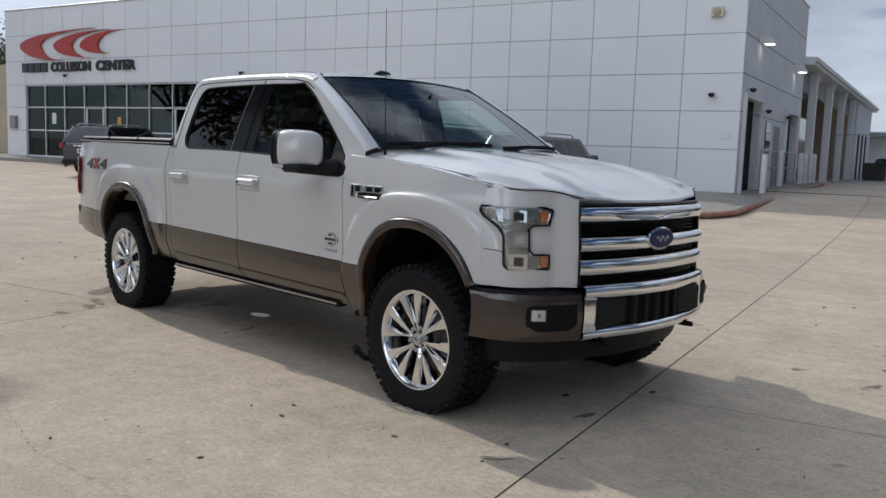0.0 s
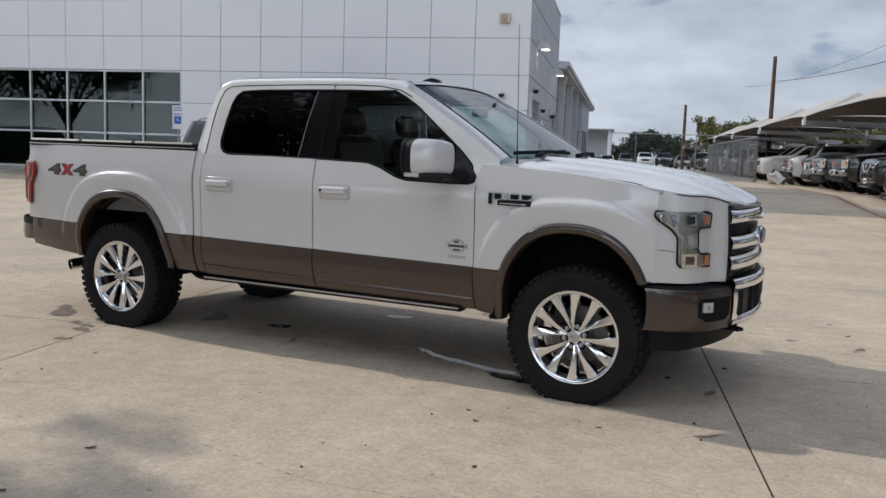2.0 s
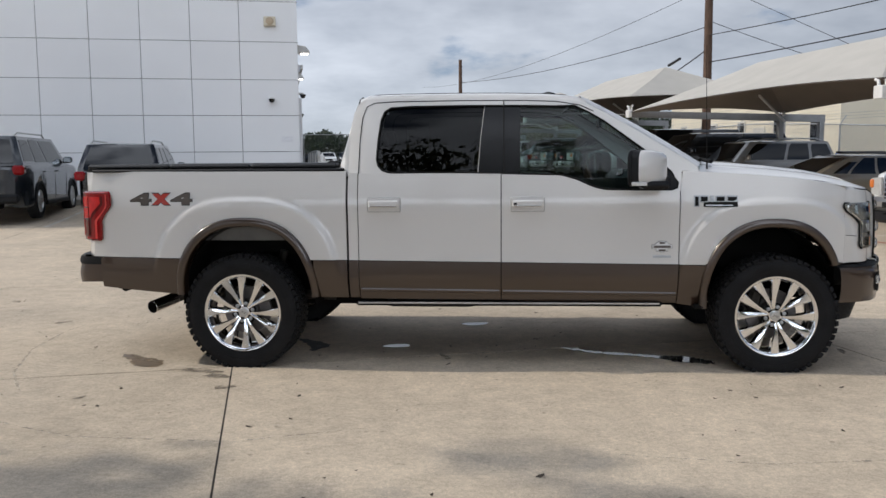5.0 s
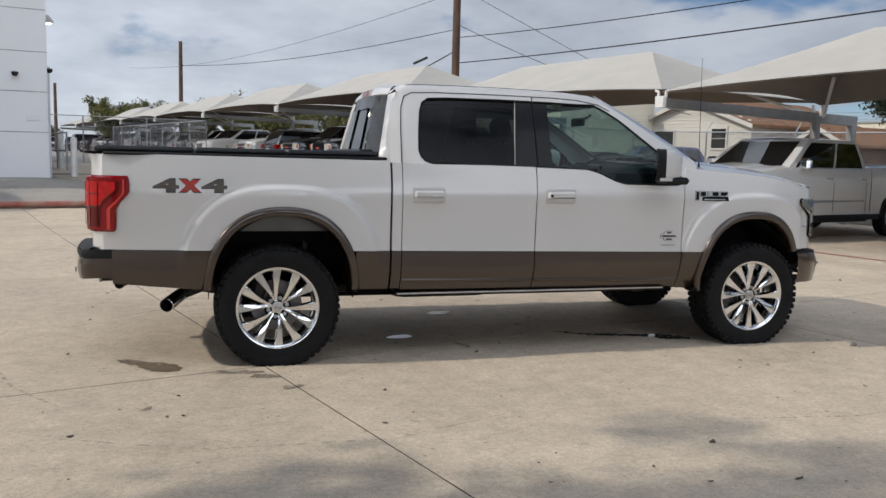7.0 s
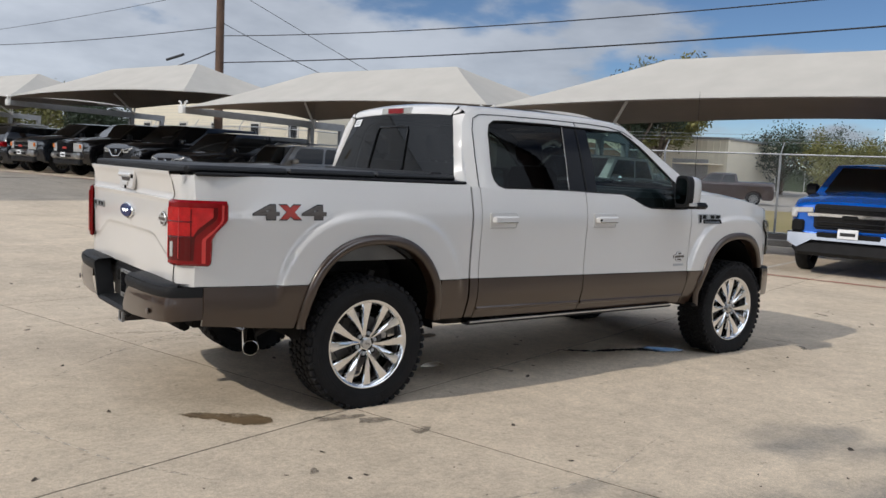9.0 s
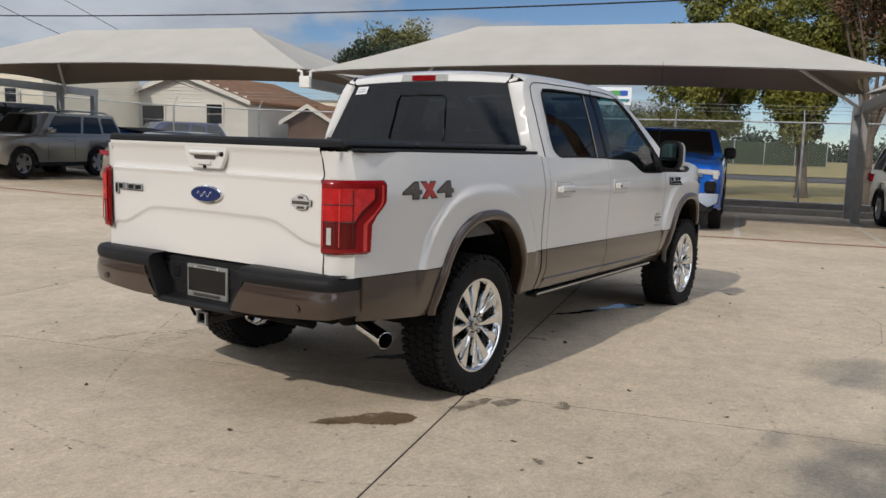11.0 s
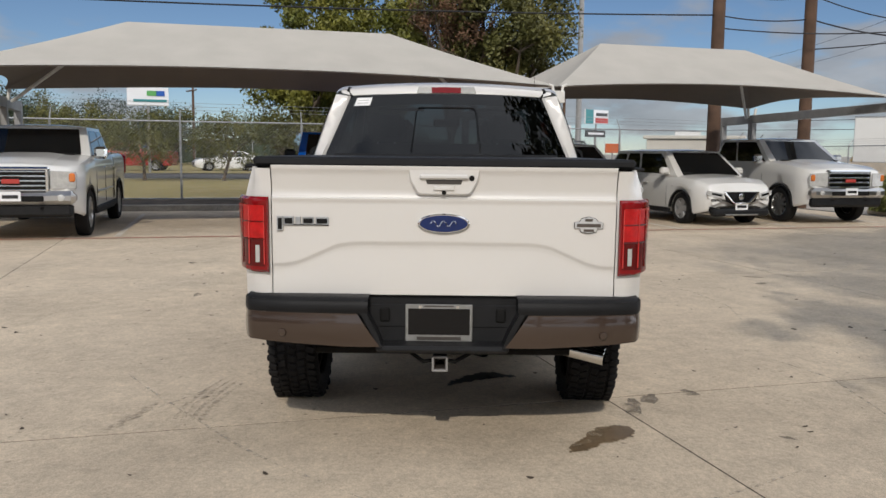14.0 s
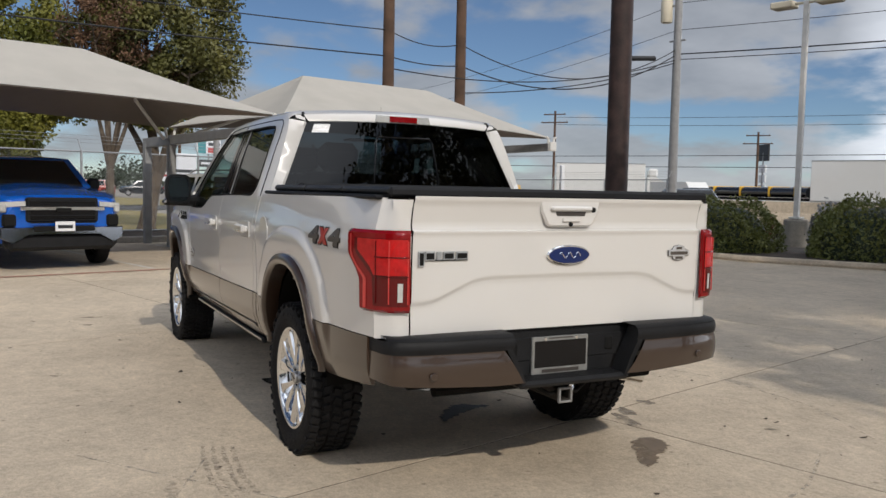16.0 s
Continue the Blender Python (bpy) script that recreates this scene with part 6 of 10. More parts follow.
name_badge(lambda u, v, w: (-1.170 - w, 0.655 - u, 1.140 + v), gate, 1.0, 0.012)
trim_badge(lambda u, v, w: (-1.170 - w, -0.675 - u, 1.142 + v), gate, 0.90)
for s in (-1, 1):
    name_badge(lambda u, v, w: (3.275 - s * u, s * (side(3.275 - s * u, 1.176 + v) + w), 1.176 + v), fenders[0 if s < 0 else 1], 1.18)
    trim_badge(lambda u, v, w: (2.925 - s * u, s * (side(2.925, 0.864 + v) + w), 0.864 + v), front_doors[0 if s < 0 else 1], 0.92)
    part("trim_plate", Geo().prism([(-0.06, -0.008), (0.06, -0.008), (0.06, 0.008), (-0.06, 0.008)], 0.004, lambda u, v, w: (2.925 - s * u, s * (side(2.925, 0.795 + v) + w), 0.795 + v), 0.001), BADGE_GREY, front_doors[0 if s < 0 else 1])
    # 4x4 lettering on the bed side: a dark outline under a bronze and red face
    for text, du, wide in (("4", -0.148, 0.160), ("x", 0.0, 0.146), ("4", 0.148, 0.160)):
        base_ = None
        for swell, mat, lift, grow in ((0.004, SIGN_BLACK, 0.003, 0.014), (0.0, DECAL_RED if text == "x" else DECAL_FILL, 0.0055, 0.0)):
            me = lettering(text, 0.2, mat, 0.001, "lettering", 0.012)
            xs_, zs_ = [v.co.x for v in me.vertices], [v.co.z for v in me.vertices]
            me.transform(Matrix.Translation((-(max(xs_) + min(xs_)) / 2, 0, -(max(zs_) + min(zs_)) / 2)))
            me.transform(Matrix.Diagonal(((wide - 0.014 + grow) / (max(xs_) - min(xs_)), 1, (0.078 + grow) / (max(zs_) - min(zs_)), 1)))
            if s > 0:
                me.transform(Matrix.Rotation(radians(180), 4, "Z"))
            me.transform(Matrix.Translation((-0.556 - s * du, 0, 1.203)))
            for v in me.vertices:
                v.co.y += s * (side(v.co.x, v.co.z) + lift)
            base_ = part("lettering", me, mat, base_ or truck, "large 4x4 lettering in bronze and red" if swell else "")

# door handles, mirrors, steps
for obs, hx in ((rear_doors, 1.025), (front_doors, 2.015)):
    for s, ob in zip((-1, 1), obs):
        y0 = side(hx, 1.16)
        dish = part("handle_dish", Geo().prism([(-0.118, -0.048), (-0.105, -0.056), (0.105, -0.056), (0.118, -0.048), (0.118, 0.044), (0.105, 0.052), (-0.105, 0.052), (-0.118, 0.044)], 0.006, lambda u, v, w: (hx + u, s * (y0 + w - 0.001), 1.158 + v), 0.004), PEARL, ob)
        # grey line drawn for the shade round the handle dish
        part("dish_shade_line", Geo().tube([(hx + u, s * (side(hx + u, 1.158 + v) + 0.0055), 1.158 + v) for u, v in ((-0.110, -0.050), (0.110, -0.050), (0.114, -0.04), (0.114, 0.038), (0.106, 0.048), (-0.106, 0.048), (-0.114, 0.038), (-0.114, -0.04), (-0.110, -0.050))], 0.0022, 4), GREY_STEEL, ob)
        part("door_handle", Geo().box((hx, s * (y0 + 0.036), 1.162), (0.212, 0.024, 0.052), 0.011).box((hx - 0.088, s * (y0 + 0.018), 1.160), (0.030, 0.030, 0.040), 0.008).box((hx + 0.088, s * (y0 + 0.018), 1.160), (0.030, 0.030, 0.040), 0.008), PEARL, ob, "white pull handle")
        part("handle_edge", Geo().box((hx, s * (y0 + 0.046), 1.147), (0.19, 0.006, 0.008), 0.002), CHROME, ob)
        if hx > 1.5:
            part("handle_button", Geo().box((hx - 0.085, s * (y0 + 0.047), 1.162), (0.024, 0.006, 0.018), 0.003), SEAM, ob)
for s in (-1, 1):
    mirror = part("door_mirror", Geo().tube([(2.93, s * 0.955, 1.300), (2.90, s * 1.02, 1.298), (2.86, s * 1.09, 1.305)], [0.055, 0.045, 0.050], 10).box((2.835, s * 1.140, 1.288), (0.19, 0.200, 0.052), 0.02), BLACK_PLASTIC, truck, "white capped door mirror on a black foot")
    # cap seen from the side: tall shield, from the front: rounded
    rows = []
    for x, k in ((2.790, 1.01), (2.80, 1.01), (2.85, 0.95), (2.895, 0.80), (2.92, 0.55), (2.93, 0.2)):
        row = []
        for a in span(0, 2 * math.pi, 33)[:-1]:
            cy, cz = math.cos(a), math.sin(a)
            ry, rz = 0.106 * k, 0.118 * (0.35 + 0.65 * k)
            row.append(Vector((x, s * (1.138 + math.copysign(abs(cy) ** 0.55, cy) * ry), 1.398 + math.copysign(abs(cz) ** 0.55, cz) * rz)))
        rows.append(row)
    cap = Geo().grid(rows, True)
    cap.f.append(tuple(len(cap.v) - 32 + i for i in range(32)))
    part("mirror_cap", cap, PEARL, mirror, "white mirror cap", 60)
    shell = []
    for x, k in ((2.735, 0.96), (2.75, 1.0), (2.795, 1.0)):
        shell.append([Vector((x, s * (1.138 + math.copysign(abs(math.cos(a)) ** 0.55, math.cos(a)) * 0.106 * k), 1.398 + math.copysign(abs(math.sin(a)) ** 0.55, math.sin(a)) * 0.118 * k)) for a in span(0, 2 * math.pi, 33)[:-1]])
    part("mirror_shell", Geo().grid(shell, True), BLACK_PLASTIC, mirror, "black mirror shell", 60)
    part("mirror_bezel", Geo().prism([(math.copysign(abs(math.cos(a)) ** 0.55, math.cos(a)) * 0.109, math.copysign(abs(math.sin(a)) ** 0.55, math.sin(a)) * 0.121) for a in span(0, 2 * math.pi, 33)[:-1]], 0.020, lambda u, v, w: (2.737 - w, s * (1.138 + u), 1.398 + v), 0.004), BLACK_PLASTIC, mirror)
    part("mirror_glass", Geo().prism([(math.copysign(abs(math.cos(a)) ** 0.55, math.cos(a)) * 0.088, math.copysign(abs(math.sin(a)) ** 0.55, math.sin(a)) * 0.100) for a in span(0, 2 * math.pi, 33)[:-1]], 0.002, lambda u, v, w: (2.7155 - w, s * (1.138 + u), 1.398 + v)), MIRROR, mirror, "mirror glass")
    part("mirror_lamp", Geo().box((2.795, s * 1.240, 1.297), (0.10, 0.008, 0.024), 0.003), LAMP_BODY, mirror, "clear side indicator strip")
    # the housing sweeps back towards its outer end
    for piece in mirror.children:
        for v in piece.data.vertices:
            v.co.x += 0.035 - 0.50 * (abs(v.co.y) - 1.035)
    step = part("running_board", Geo().box((1.875, s * 0.892, 0.455), (2.14, 0.09, 0.032), 0.014), BLACK_PLASTIC, truck, "folding running board with a bright strip")
    part("bright_strip", Geo().box((1.875, s * 0.938, 0.461), (2.10, 0.004, 0.012), 0.001), SATIN, step)
    for x in (1.05, 2.65):
        part("step_bracket", Geo().box((x, s * 0.84, 0.478), (0.06, 0.14, 0.03), 0.008), LINER, step)
    part("mud_lip", Geo().box((3.185, s * 0.93, 0.445), (0.07, 0.10, 0.03), 0.01), LINER, truck)

# rear bumper
rb_x = lambda y: interp(abs(y), [(0.0, -1.280), (0.45, -1.280), (0.70, -1.268), (0.84, -1.242), (0.905, -1.215), (0.935, -1.150), (0.945, -1.02)])
# the thin upper box is a filler against sun below the tailgate
rbump = part("rear_bumper", Geo().box((-1.035, 0, 0.70), (0.22, 1.70, 0.16), 0.03).box((-1.07, 0, 0.785), (0.12, 1.56, 0.05), 0.01), BLACK_PLASTIC, truck, "black and bronze rear step bumper")
RYS = [0.345, 0.36, 0.40, 0.50, 0.60, 0.70, 0.78, 0.84, 0.88, 0.905, 0.92, 0.935, 0.942, 0.945]


def rear_band(s, ys, lo, hi, off):
    return Geo().grid([[Vector((rb_x(y) - off * math.sin(math.pi * min(max(f, 0.05), 0.95)) ** 0.5 + 0.01, s * y, lo(y) + (hi(y) - lo(y)) * f)) for f in (0, 0.05, 0.2, 0.4, 0.6, 0.8, 0.95, 1)] for y in ys])


for s in (-1, 1):
    part("bumper_top", rear_band(s, RYS, lambda y: 0.733, lambda y: 0.790, 0.012), BLACK_PLASTIC, rbump, "black upper bumper", 50)
    part("step_pad", Geo().grid([[Vector((rb_x(y) + 0.01 + d, s * y, 0.790 + h)) for d, h in ((0, 0.0), (0.012, 0.012), (0.11, 0.016), (0.13, 0.0))] for y in RYS[:-3]]), BLACK_PLASTIC, rbump, "ribbed black step pad", 50)
    ends = []
    for y in RYS:
        col = []
        for f in (0, 0.05, 0.2, 0.4, 0.6, 0.8, 0.95, 1):
            y0 = 0.290 + 0.105 * f
            yy = y0 + (y - 0.345) / 0.60 * (0.945 - y0)
            lo = interp(yy, [(0.28, 0.578), (0.42, 0.575), (0.9, 0.600), (0.955, 0.610)])
            col.append(Vector((rb_x(yy) - 0.016 * math.sin(math.pi * min(max(f, 0.05), 0.95)) ** 0.5 + 0.01, s * yy, lo + (0.732 - lo) * f)))
        ends.append(col)
    part("bumper_end", Geo().grid(ends), BROWN, rbump, "bronze bumper end", 50)
    part("inner_wing", Geo().grid([[Vector((rb_x(0.3) + 0.012 + d, s * (0.375 - k * 0.16), z)) for z, k in ((0.57, 0.62), (0.64, 0.45), (0.74, 0.12), (0.79, 0.0))] for d in (-0.006, 0.10)]).grid([[Vector((rb_x(0.3) + 0.006, s * (0.405 - 0.165 * k), z)), Vector((rb_x(0.3) + 0.006, s * (0.375 - k * 0.16), z))] for z, k in ((0.57, 0.62), (0.64, 0.45), (0.74, 0.12), (0.79, 0.0))]), BLACK_PLASTIC, rbump, "", 50)
    part("parking_sensor", Geo().lathe([(0.0, 0.006), (0.016, 0.005), (0.019, 0.0)], 14, pose(rb_x(0.70) - 0.004, s * 0.74, 0.640, 0, 0, 90)), BROWN, rbump)
    part("plate_lamp", Geo().box((-1.145, s * 0.275, 0.705), (0.02, 0.05, 0.07), 0.01), SEAM, rbump)
part("plate_recess", Geo().box((-1.13, 0, 0.675), (0.02, 0.78, 0.22), 0.008).box((-1.18, 0, 0.562), (0.18, 0.62, 0.034), 0.014), BLACK_PLASTIC, rbump)
plate = part("plate_frame", Geo().box((-1.152, 0.018, 0.668), (0.018, 0.318, 0.178), 0.004), PLATE, rbump, "chrome dealer plate frame round a black insert")
part("plate_insert", Geo().box((-1.1615, 0.018, 0.675), (0.003, 0.292, 0.126), 0.001), GLOSS_BLACK, plate)
part("plate_print", Geo().box((-1.1615, 0.018, 0.595), (0.002, 0.21, 0.016)), DECAL_BROWN, plate)
part("plate_print", Geo().box((-1.1615, 0.018, 0.750), (0.002, 0.14, 0.006)), DECAL_BROWN, plate)
for y in (-0.07, 0.106):
    part("plate_screw", Geo().lathe([(0.0, 0.004), (0.008, 0.004), (0.009, 0.0)], 10, pose(-1.160, y, 0.746, 0, 0, 90)), CHROME, plate)
hitch = part("tow_hitch", Geo().box((-1.03, 0.012, 0.508), (0.34, 0.064, 0.010), 0.004).box((-1.03, 0.012, 0.456), (0.34, 0.064, 0.010), 0.004).box((-1.03, -0.016, 0.482), (0.34, 0.010, 0.060), 0.004).box((-1.03, 0.040, 0.482), (0.34, 0.010, 0.060), 0.004), STEEL_DARK, truck, "square steel receiver hitch")
part("hitch_collar", Geo().box((-1.198, 0.012, 0.514), (0.02, 0.074, 0.010), 0.003).box((-1.198, 0.012, 0.450), (0.02, 0.074, 0.010), 0.003).box((-1.198, -0.021, 0.482), (0.02, 0.010, 0.074), 0.003).box((-1.198, 0.045, 0.482), (0.02, 0.010, 0.074), 0.003), GREY_STEEL, hitch)
# the flat box is added to block sun slipping under the bumper
part("hitch_beam_and_filler", Geo().box((-0.99, 0, 0.585), (0.06, 1.5, 0.12), 0.01).tube([(-1.02, -0.62, 0.52), (-1.02, 0.62, 0.52)], 0.035, 8).tube([(-1.16, -0.13, 0.525), (-1.18, -0.06, 0.488), (-1.16, 0.0, 0.492)], 0.010, 6).tube([(-1.16, 0.02, 0.492), (-1.18, 0.09, 0.488), (-1.16, 0.15, 0.525)], 0.010, 6), LINER, hitch)
exhaust = part("exhaust_pipe", Geo().tube([(0.6, -0.62, 0.46), (-0.2, -0.66, 0.50), (-0.45, -0.60, 0.50), (-0.60, -0.62, 0.445), (-0.66, -0.68, 0.432)], 0.034, 12), STEEL_DARK, truck, "exhaust pipe with a chrome tip")
tip = Geo()
d = Vector((-0.36, -0.92, -0.14)).normalized()
a0 = Vector((-0.628, -0.632, 0.440))
tip.tube([a0, a0 + d * 0.24], [0.044, 0.047], 20, False)
tip.tube([a0 + d * 0.239, a0 + d * 0.242], [0.047, 0.0435], 20, False)
tip_ob = part("exhaust_tip", tip, CHROME, exhaust, "chrome exhaust tip", 40)
part("bore", Geo().tube([a0 + d * 0.239, a0 + d * 0.05], [0.0435, 0.040], 20, False).tube([a0 + d * 0.08, a0 + d * 0.05], [0.041, 0.0], 20, False), SEAM, tip_ob, "sooty black bore")
part("muffler", Geo().lathe([(0.0, -0.42), (0.10, -0.40), (0.12, -0.3), (0.12, 0.3), (0.10, 0.40), (0.0, 0.42)], 16, pose(1.3, -0.4, 0.46, 0, 0, 90)), STEEL_DARK, exhaust)
part("spare_tyre", Geo().lathe([(0.15, -0.10), (0.33, -0.11), (0.38, -0.06), (0.38, 0.06), (0.33, 0.11), (0.15, 0.10)], 24, pose(-0.66, 0, 0.60, 90, 0, 0)), RUBBER, truck)

# -- cabin --
cabin = part("cabin_floor", Geo().box((2.0, 0, 0.80), (2.4, 1.70, 0.06), 0.01).box((0.80, 0, 1.08), (0.04, 1.66, 0.56), 0.01), CABIN, truck, "dark cabin lining")
part("dashboard", Geo().box((2.92, 0, 1.27), (0.36, 1.62, 0.20), 0.06).box((3.08, 0, 1.36), (0.30, 1.56, 0.06), 0.03).box((2.62, 0, 1.02), (0.5, 0.30, 0.36), 0.04), CABIN, truck, "dark dashboard and console")
part("instrument_screen", Geo().box((2.765, -0.02, 1.315), (0.02, 0.26, 0.13), 0.01), CAR_GLASS, truck)
wheel_m = pose(2.60, 0.42, 1.225, 0, -24, 0)
part("steering_wheel", Geo().tube([wheel_m @ Vector((0, 0.185 * math.cos(a), 0.185 * math.sin(a))) for a in span(0, 2 * math.pi, 33)], 0.016, 8, False).box((0, 0, 0), (0.04, 0.14, 0.10), 0.02, wheel_m).box((0, 0, 0), (0.02, 0.36, 0.03), 0.008, wheel_m).tube([wheel_m @ Vector((0, 0, 0)), Vector((2.85, 0.42, 1.14))], 0.03, 8), LEATHER, truck, "brown steering wheel")


def seat(x, y, w, rear=False):
    o = part("rear_seat" if rear else "front_seat", Geo().box((x, y, 0.98), (0.52, w, 0.16), 0.05), LEATHER, truck, "brown leather seat")
    m = pose(x - 0.24, y, 1.22, 0, -14, 0)
    part("backrest", Geo().box((0, 0, 0.04), (0.15, w * 0.98, 0.56), 0.06, m), LEATHER, o)
    for yy in ((0,) if not rear else (-w * 0.3, w * 0.3)):
        part("headrest", Geo().box((0, yy, 0.43), (0.11, 0.27, 0.19), 0.045, m), LEATHER if not rear else CABIN, o)
        part("headrest_post", Geo().tube([m @ Vector((0, yy - 0.06, 0.3)), m @ Vector((0, yy - 0.06, 0.36))], 0.008, 6).tube([m @ Vector((0, yy + 0.06, 0.3)), m @ Vector((0, yy + 0.06, 0.36))], 0.008, 6), SATIN, o)


seat(2.10, -0.40, 0.54), seat(2.10, 0.40, 0.54), seat(1.22, 0.0, 1.40, True)
part("inside_mirror", Geo().box((2.60, 0.0, 1.735), (0.03, 0.24, 0.07), 0.015).tube([(2.63, 0, 1.75), (2.72, 0, 1.80)], 0.012, 6), CABIN, truck)
for y in (-0.40, 0.40):
    part("sun_visor", Geo().box((2.42, y, 1.845), (0.16, 0.40, 0.02), 0.008), CABIN, truck)
part("roof_lining", Geo().grid([[roof_point(x, u * 0.9) + Vector((0, 0, -0.035)) for u in span(-1, 1, 9)] for x in span(0.86, 2.36, 9)]), material("grey cloth", (0.22, 0.21, 0.20), 0.9), truck)
both("door_lining", lambda s: Geo().grid([[Vector((x, s * (side(x, z) - 0.09), z)) for z in span(0.80, 1.33 if x < 2.3 else 1.235, 8)] for x in span(0.86, 3.02, 16)]), CABIN)
both("pillar_lining", lambda s: Geo().grid([[Vector((x, s * (upper(1.8, z) - 0.03), z)) for z in span(1.34, 1.86, 6)] for x in (1.72, 1.93)]), CABIN)

# -- wheels --


def tyre_mesh():
    g = Geo()
    prof = [(0.272, -0.105), (0.276, -0.122), (0.300, -0.134), (0.335, -0.140), (0.370, -0.138), (0.390, -0.128), (0.400, -0.112), (0.402, -0.06), (0.403, 0.0), (0.402, 0.06), (0.400, 0.112), (0.390, 0.128), (0.370, 0.138), (0.335, 0.140), (0.300, 0.134), (0.276, 0.122), (0.272, 0.105)]
    g.lathe(prof, 72)
    # tread: five rows of blocks, the outer ones lapping over the shoulder
    rng = random.Random(4)
    count = 52
    for k in range(count):
        a = 2 * math.pi * k / count
        for row, (y, wide, off) in enumerate(((-0.109, 0.046, 0.0), (-0.055, 0.044, 0.4), (0.0, 0.042, 0.1), (0.055, 0.044, 0.6), (0.109, 0.046, 0.25))):
            b = a + off * 2 * math.pi / count
            long = 2 * math.pi * 0.405 / count * rng.uniform(0.66, 0.80)
            m = Matrix.Rotation(-b, 4, "Y") @ Matrix.Translation((0.402, y, 0)) @ Matrix.Rotation(rng.uniform(0.15, 0.35) * (1 if row % 2 else -1), 4, "X")
            g.box((0.003, 0, 0), (0.020, wide, long), 0.003, m)
            if row in (0, 4):
                s = -1 if row == 0 else 1
                if k % 2 == 0:
                    ms = Matrix.Rotation(-b, 4, "Y") @ Matrix.Translation((0.386, s * 0.128, 0)) @ Matrix.Rotation(-s * 0.9, 4, "Z")
                    g.box((0, 0, 0), (0.012, 0.034, long * 0.9), 0.003, ms)
    # raised ring and sidewall bars
    for s in (-1, 1):
        g.lathe([(0.318, s * 0.1385), (0.322, s * 0.1405), (0.328, s * 0.1400)], 72)
        for k in range(26):
            if k % 13 < 9:
                a = 2 * math.pi * k / 26
                m = Matrix.Rotation(-a, 4, "Y") @ Matrix.Translation((0.347, s * 0.1395, 0))
                g.box((0, 0, 0), (0.022, 0.004, 0.050), 0.001, m)
    return g.mesh("tyre", RUBBER, 30)


def spoke_mesh(turn):
    """One leaf of a split spoke about +x: it leaves the hub beside its twin and spreads to a broad flat end."""
    rows = []
    for r, lean_, half, face, back in ((0.050, 4.0, 0.0115, -0.094, -0.03), (0.085, 7.0, 0.0125, -0.100, -0.04), (0.120, 9.6, 0.0150, -0.104, -0.05), (0.160, 11.6, 0.0195, -0.108, -0.06), (0.205, 13.2, 0.0250, -0.111, -0.065), (0.240, 14.2, 0.0300, -0.113, -0.07), (0.256, 14.5, 0.0320, -0.114, -0.08)):
        a = radians(lean_ * turn)
        d, n = Vector((math.cos(a), 0, math.sin(a))), Vector((-math.sin(a), 0, math.cos(a))) * turn
        inner = 0.016 * (1 - r / 0.30)
        rows.append([d * r + n * h + Vector((0, y, 0)) for h, y in ((-half * 1.15, back), (-half * 1.05, face + 0.010 + inner), (-half * 0.80, face + inner * 0.6), (half * 0.10, face), (half * 0.85, face), (half * 1.05, face + 0.007), (half * 1.15, back))])
    return Geo().grid(rows).mesh("spoke", CHROME, 25)


def settled(me, hub):
    """A tyre that carries weight: flat where it meets the ground, with a slight bulge above."""
    me = me.copy()
    for v in me.vertices:
        low = -(hub - 0.001)
        if v.co.z < low + 0.06:
            v.co.y *= 1 + 0.05 * smooth(low + 0.06, low, v.co.z)
        v.co.z = max(v.co.z, low)
    return me


TYRE = tyre_mesh()
SPOKES = [spoke_mesh(k) for k in (-1, 1)]
RIM = Geo().lathe([(0.262, 0.10), (0.246, 0.08), (0.238, 0.02), (0.240, -0.07), (0.250, -0.104), (0.258, -0.118), (0.268, -0.126), (0.276, -0.126), (0.279, -0.110)], 72).lathe([(0.080, -0.02), (0.086, -0.070), (0.080, -0.084), (0.052, -0.090), (0.0, -0.090)], 32).mesh("wheel", CHROME, 40)
HUB_CAP = Geo().lathe([(0.034, -0.085), (0.034, -0.106), (0.030, -0.110), (0.0, -0.111)], 24).mesh("centre_cap", SATIN, 40)
CAP_MARK = Geo().tube([(-0.018, -0.1115, -0.006), (-0.010, -0.1115, 0.008), (-0.003, -0.1115, -0.005), (0.004, -0.1115, 0.007), (0.011, -0.1115, -0.006), (0.018, -0.1115, 0.006)], 0.0018, 4).mesh("cap_mark", SEAM, 30)
NUT = Geo().lathe([(0.0150, -0.075), (0.0150, -0.096), (0.011, -0.103), (0.0, -0.104)], 6).mesh("lug_nut", BADGE_GREY, 30)
# dark raised disc painting the shade of a lug hole
HOLE_SHADE = Geo().lathe([(0.026, -0.070), (0.026, -0.0915), (0.0, -0.092)], 14).mesh("nut_hole_shade", SEAM, 30)
DISC = Geo().lathe([(0.09, 0.03), (0.172, 0.03), (0.172, 0.0), (0.09, 0.0), (0.07, -0.03)], 36).mesh("brake_disc", material("brake iron", (0.22, 0.20, 0.19), 0.5, 0.8, 0.2), 30)
CALIPER = Geo().box((-0.14, -0.01, 0.06), (0.09, 0.07, 0.16), 0.02).mesh("caliper", STEEL_DARK, 30)
SPIN = {(0.0, -1): 14.0, (3.698, -1): 15.0, (0.0, 1): 20.0, (3.698, 1): 31.0}
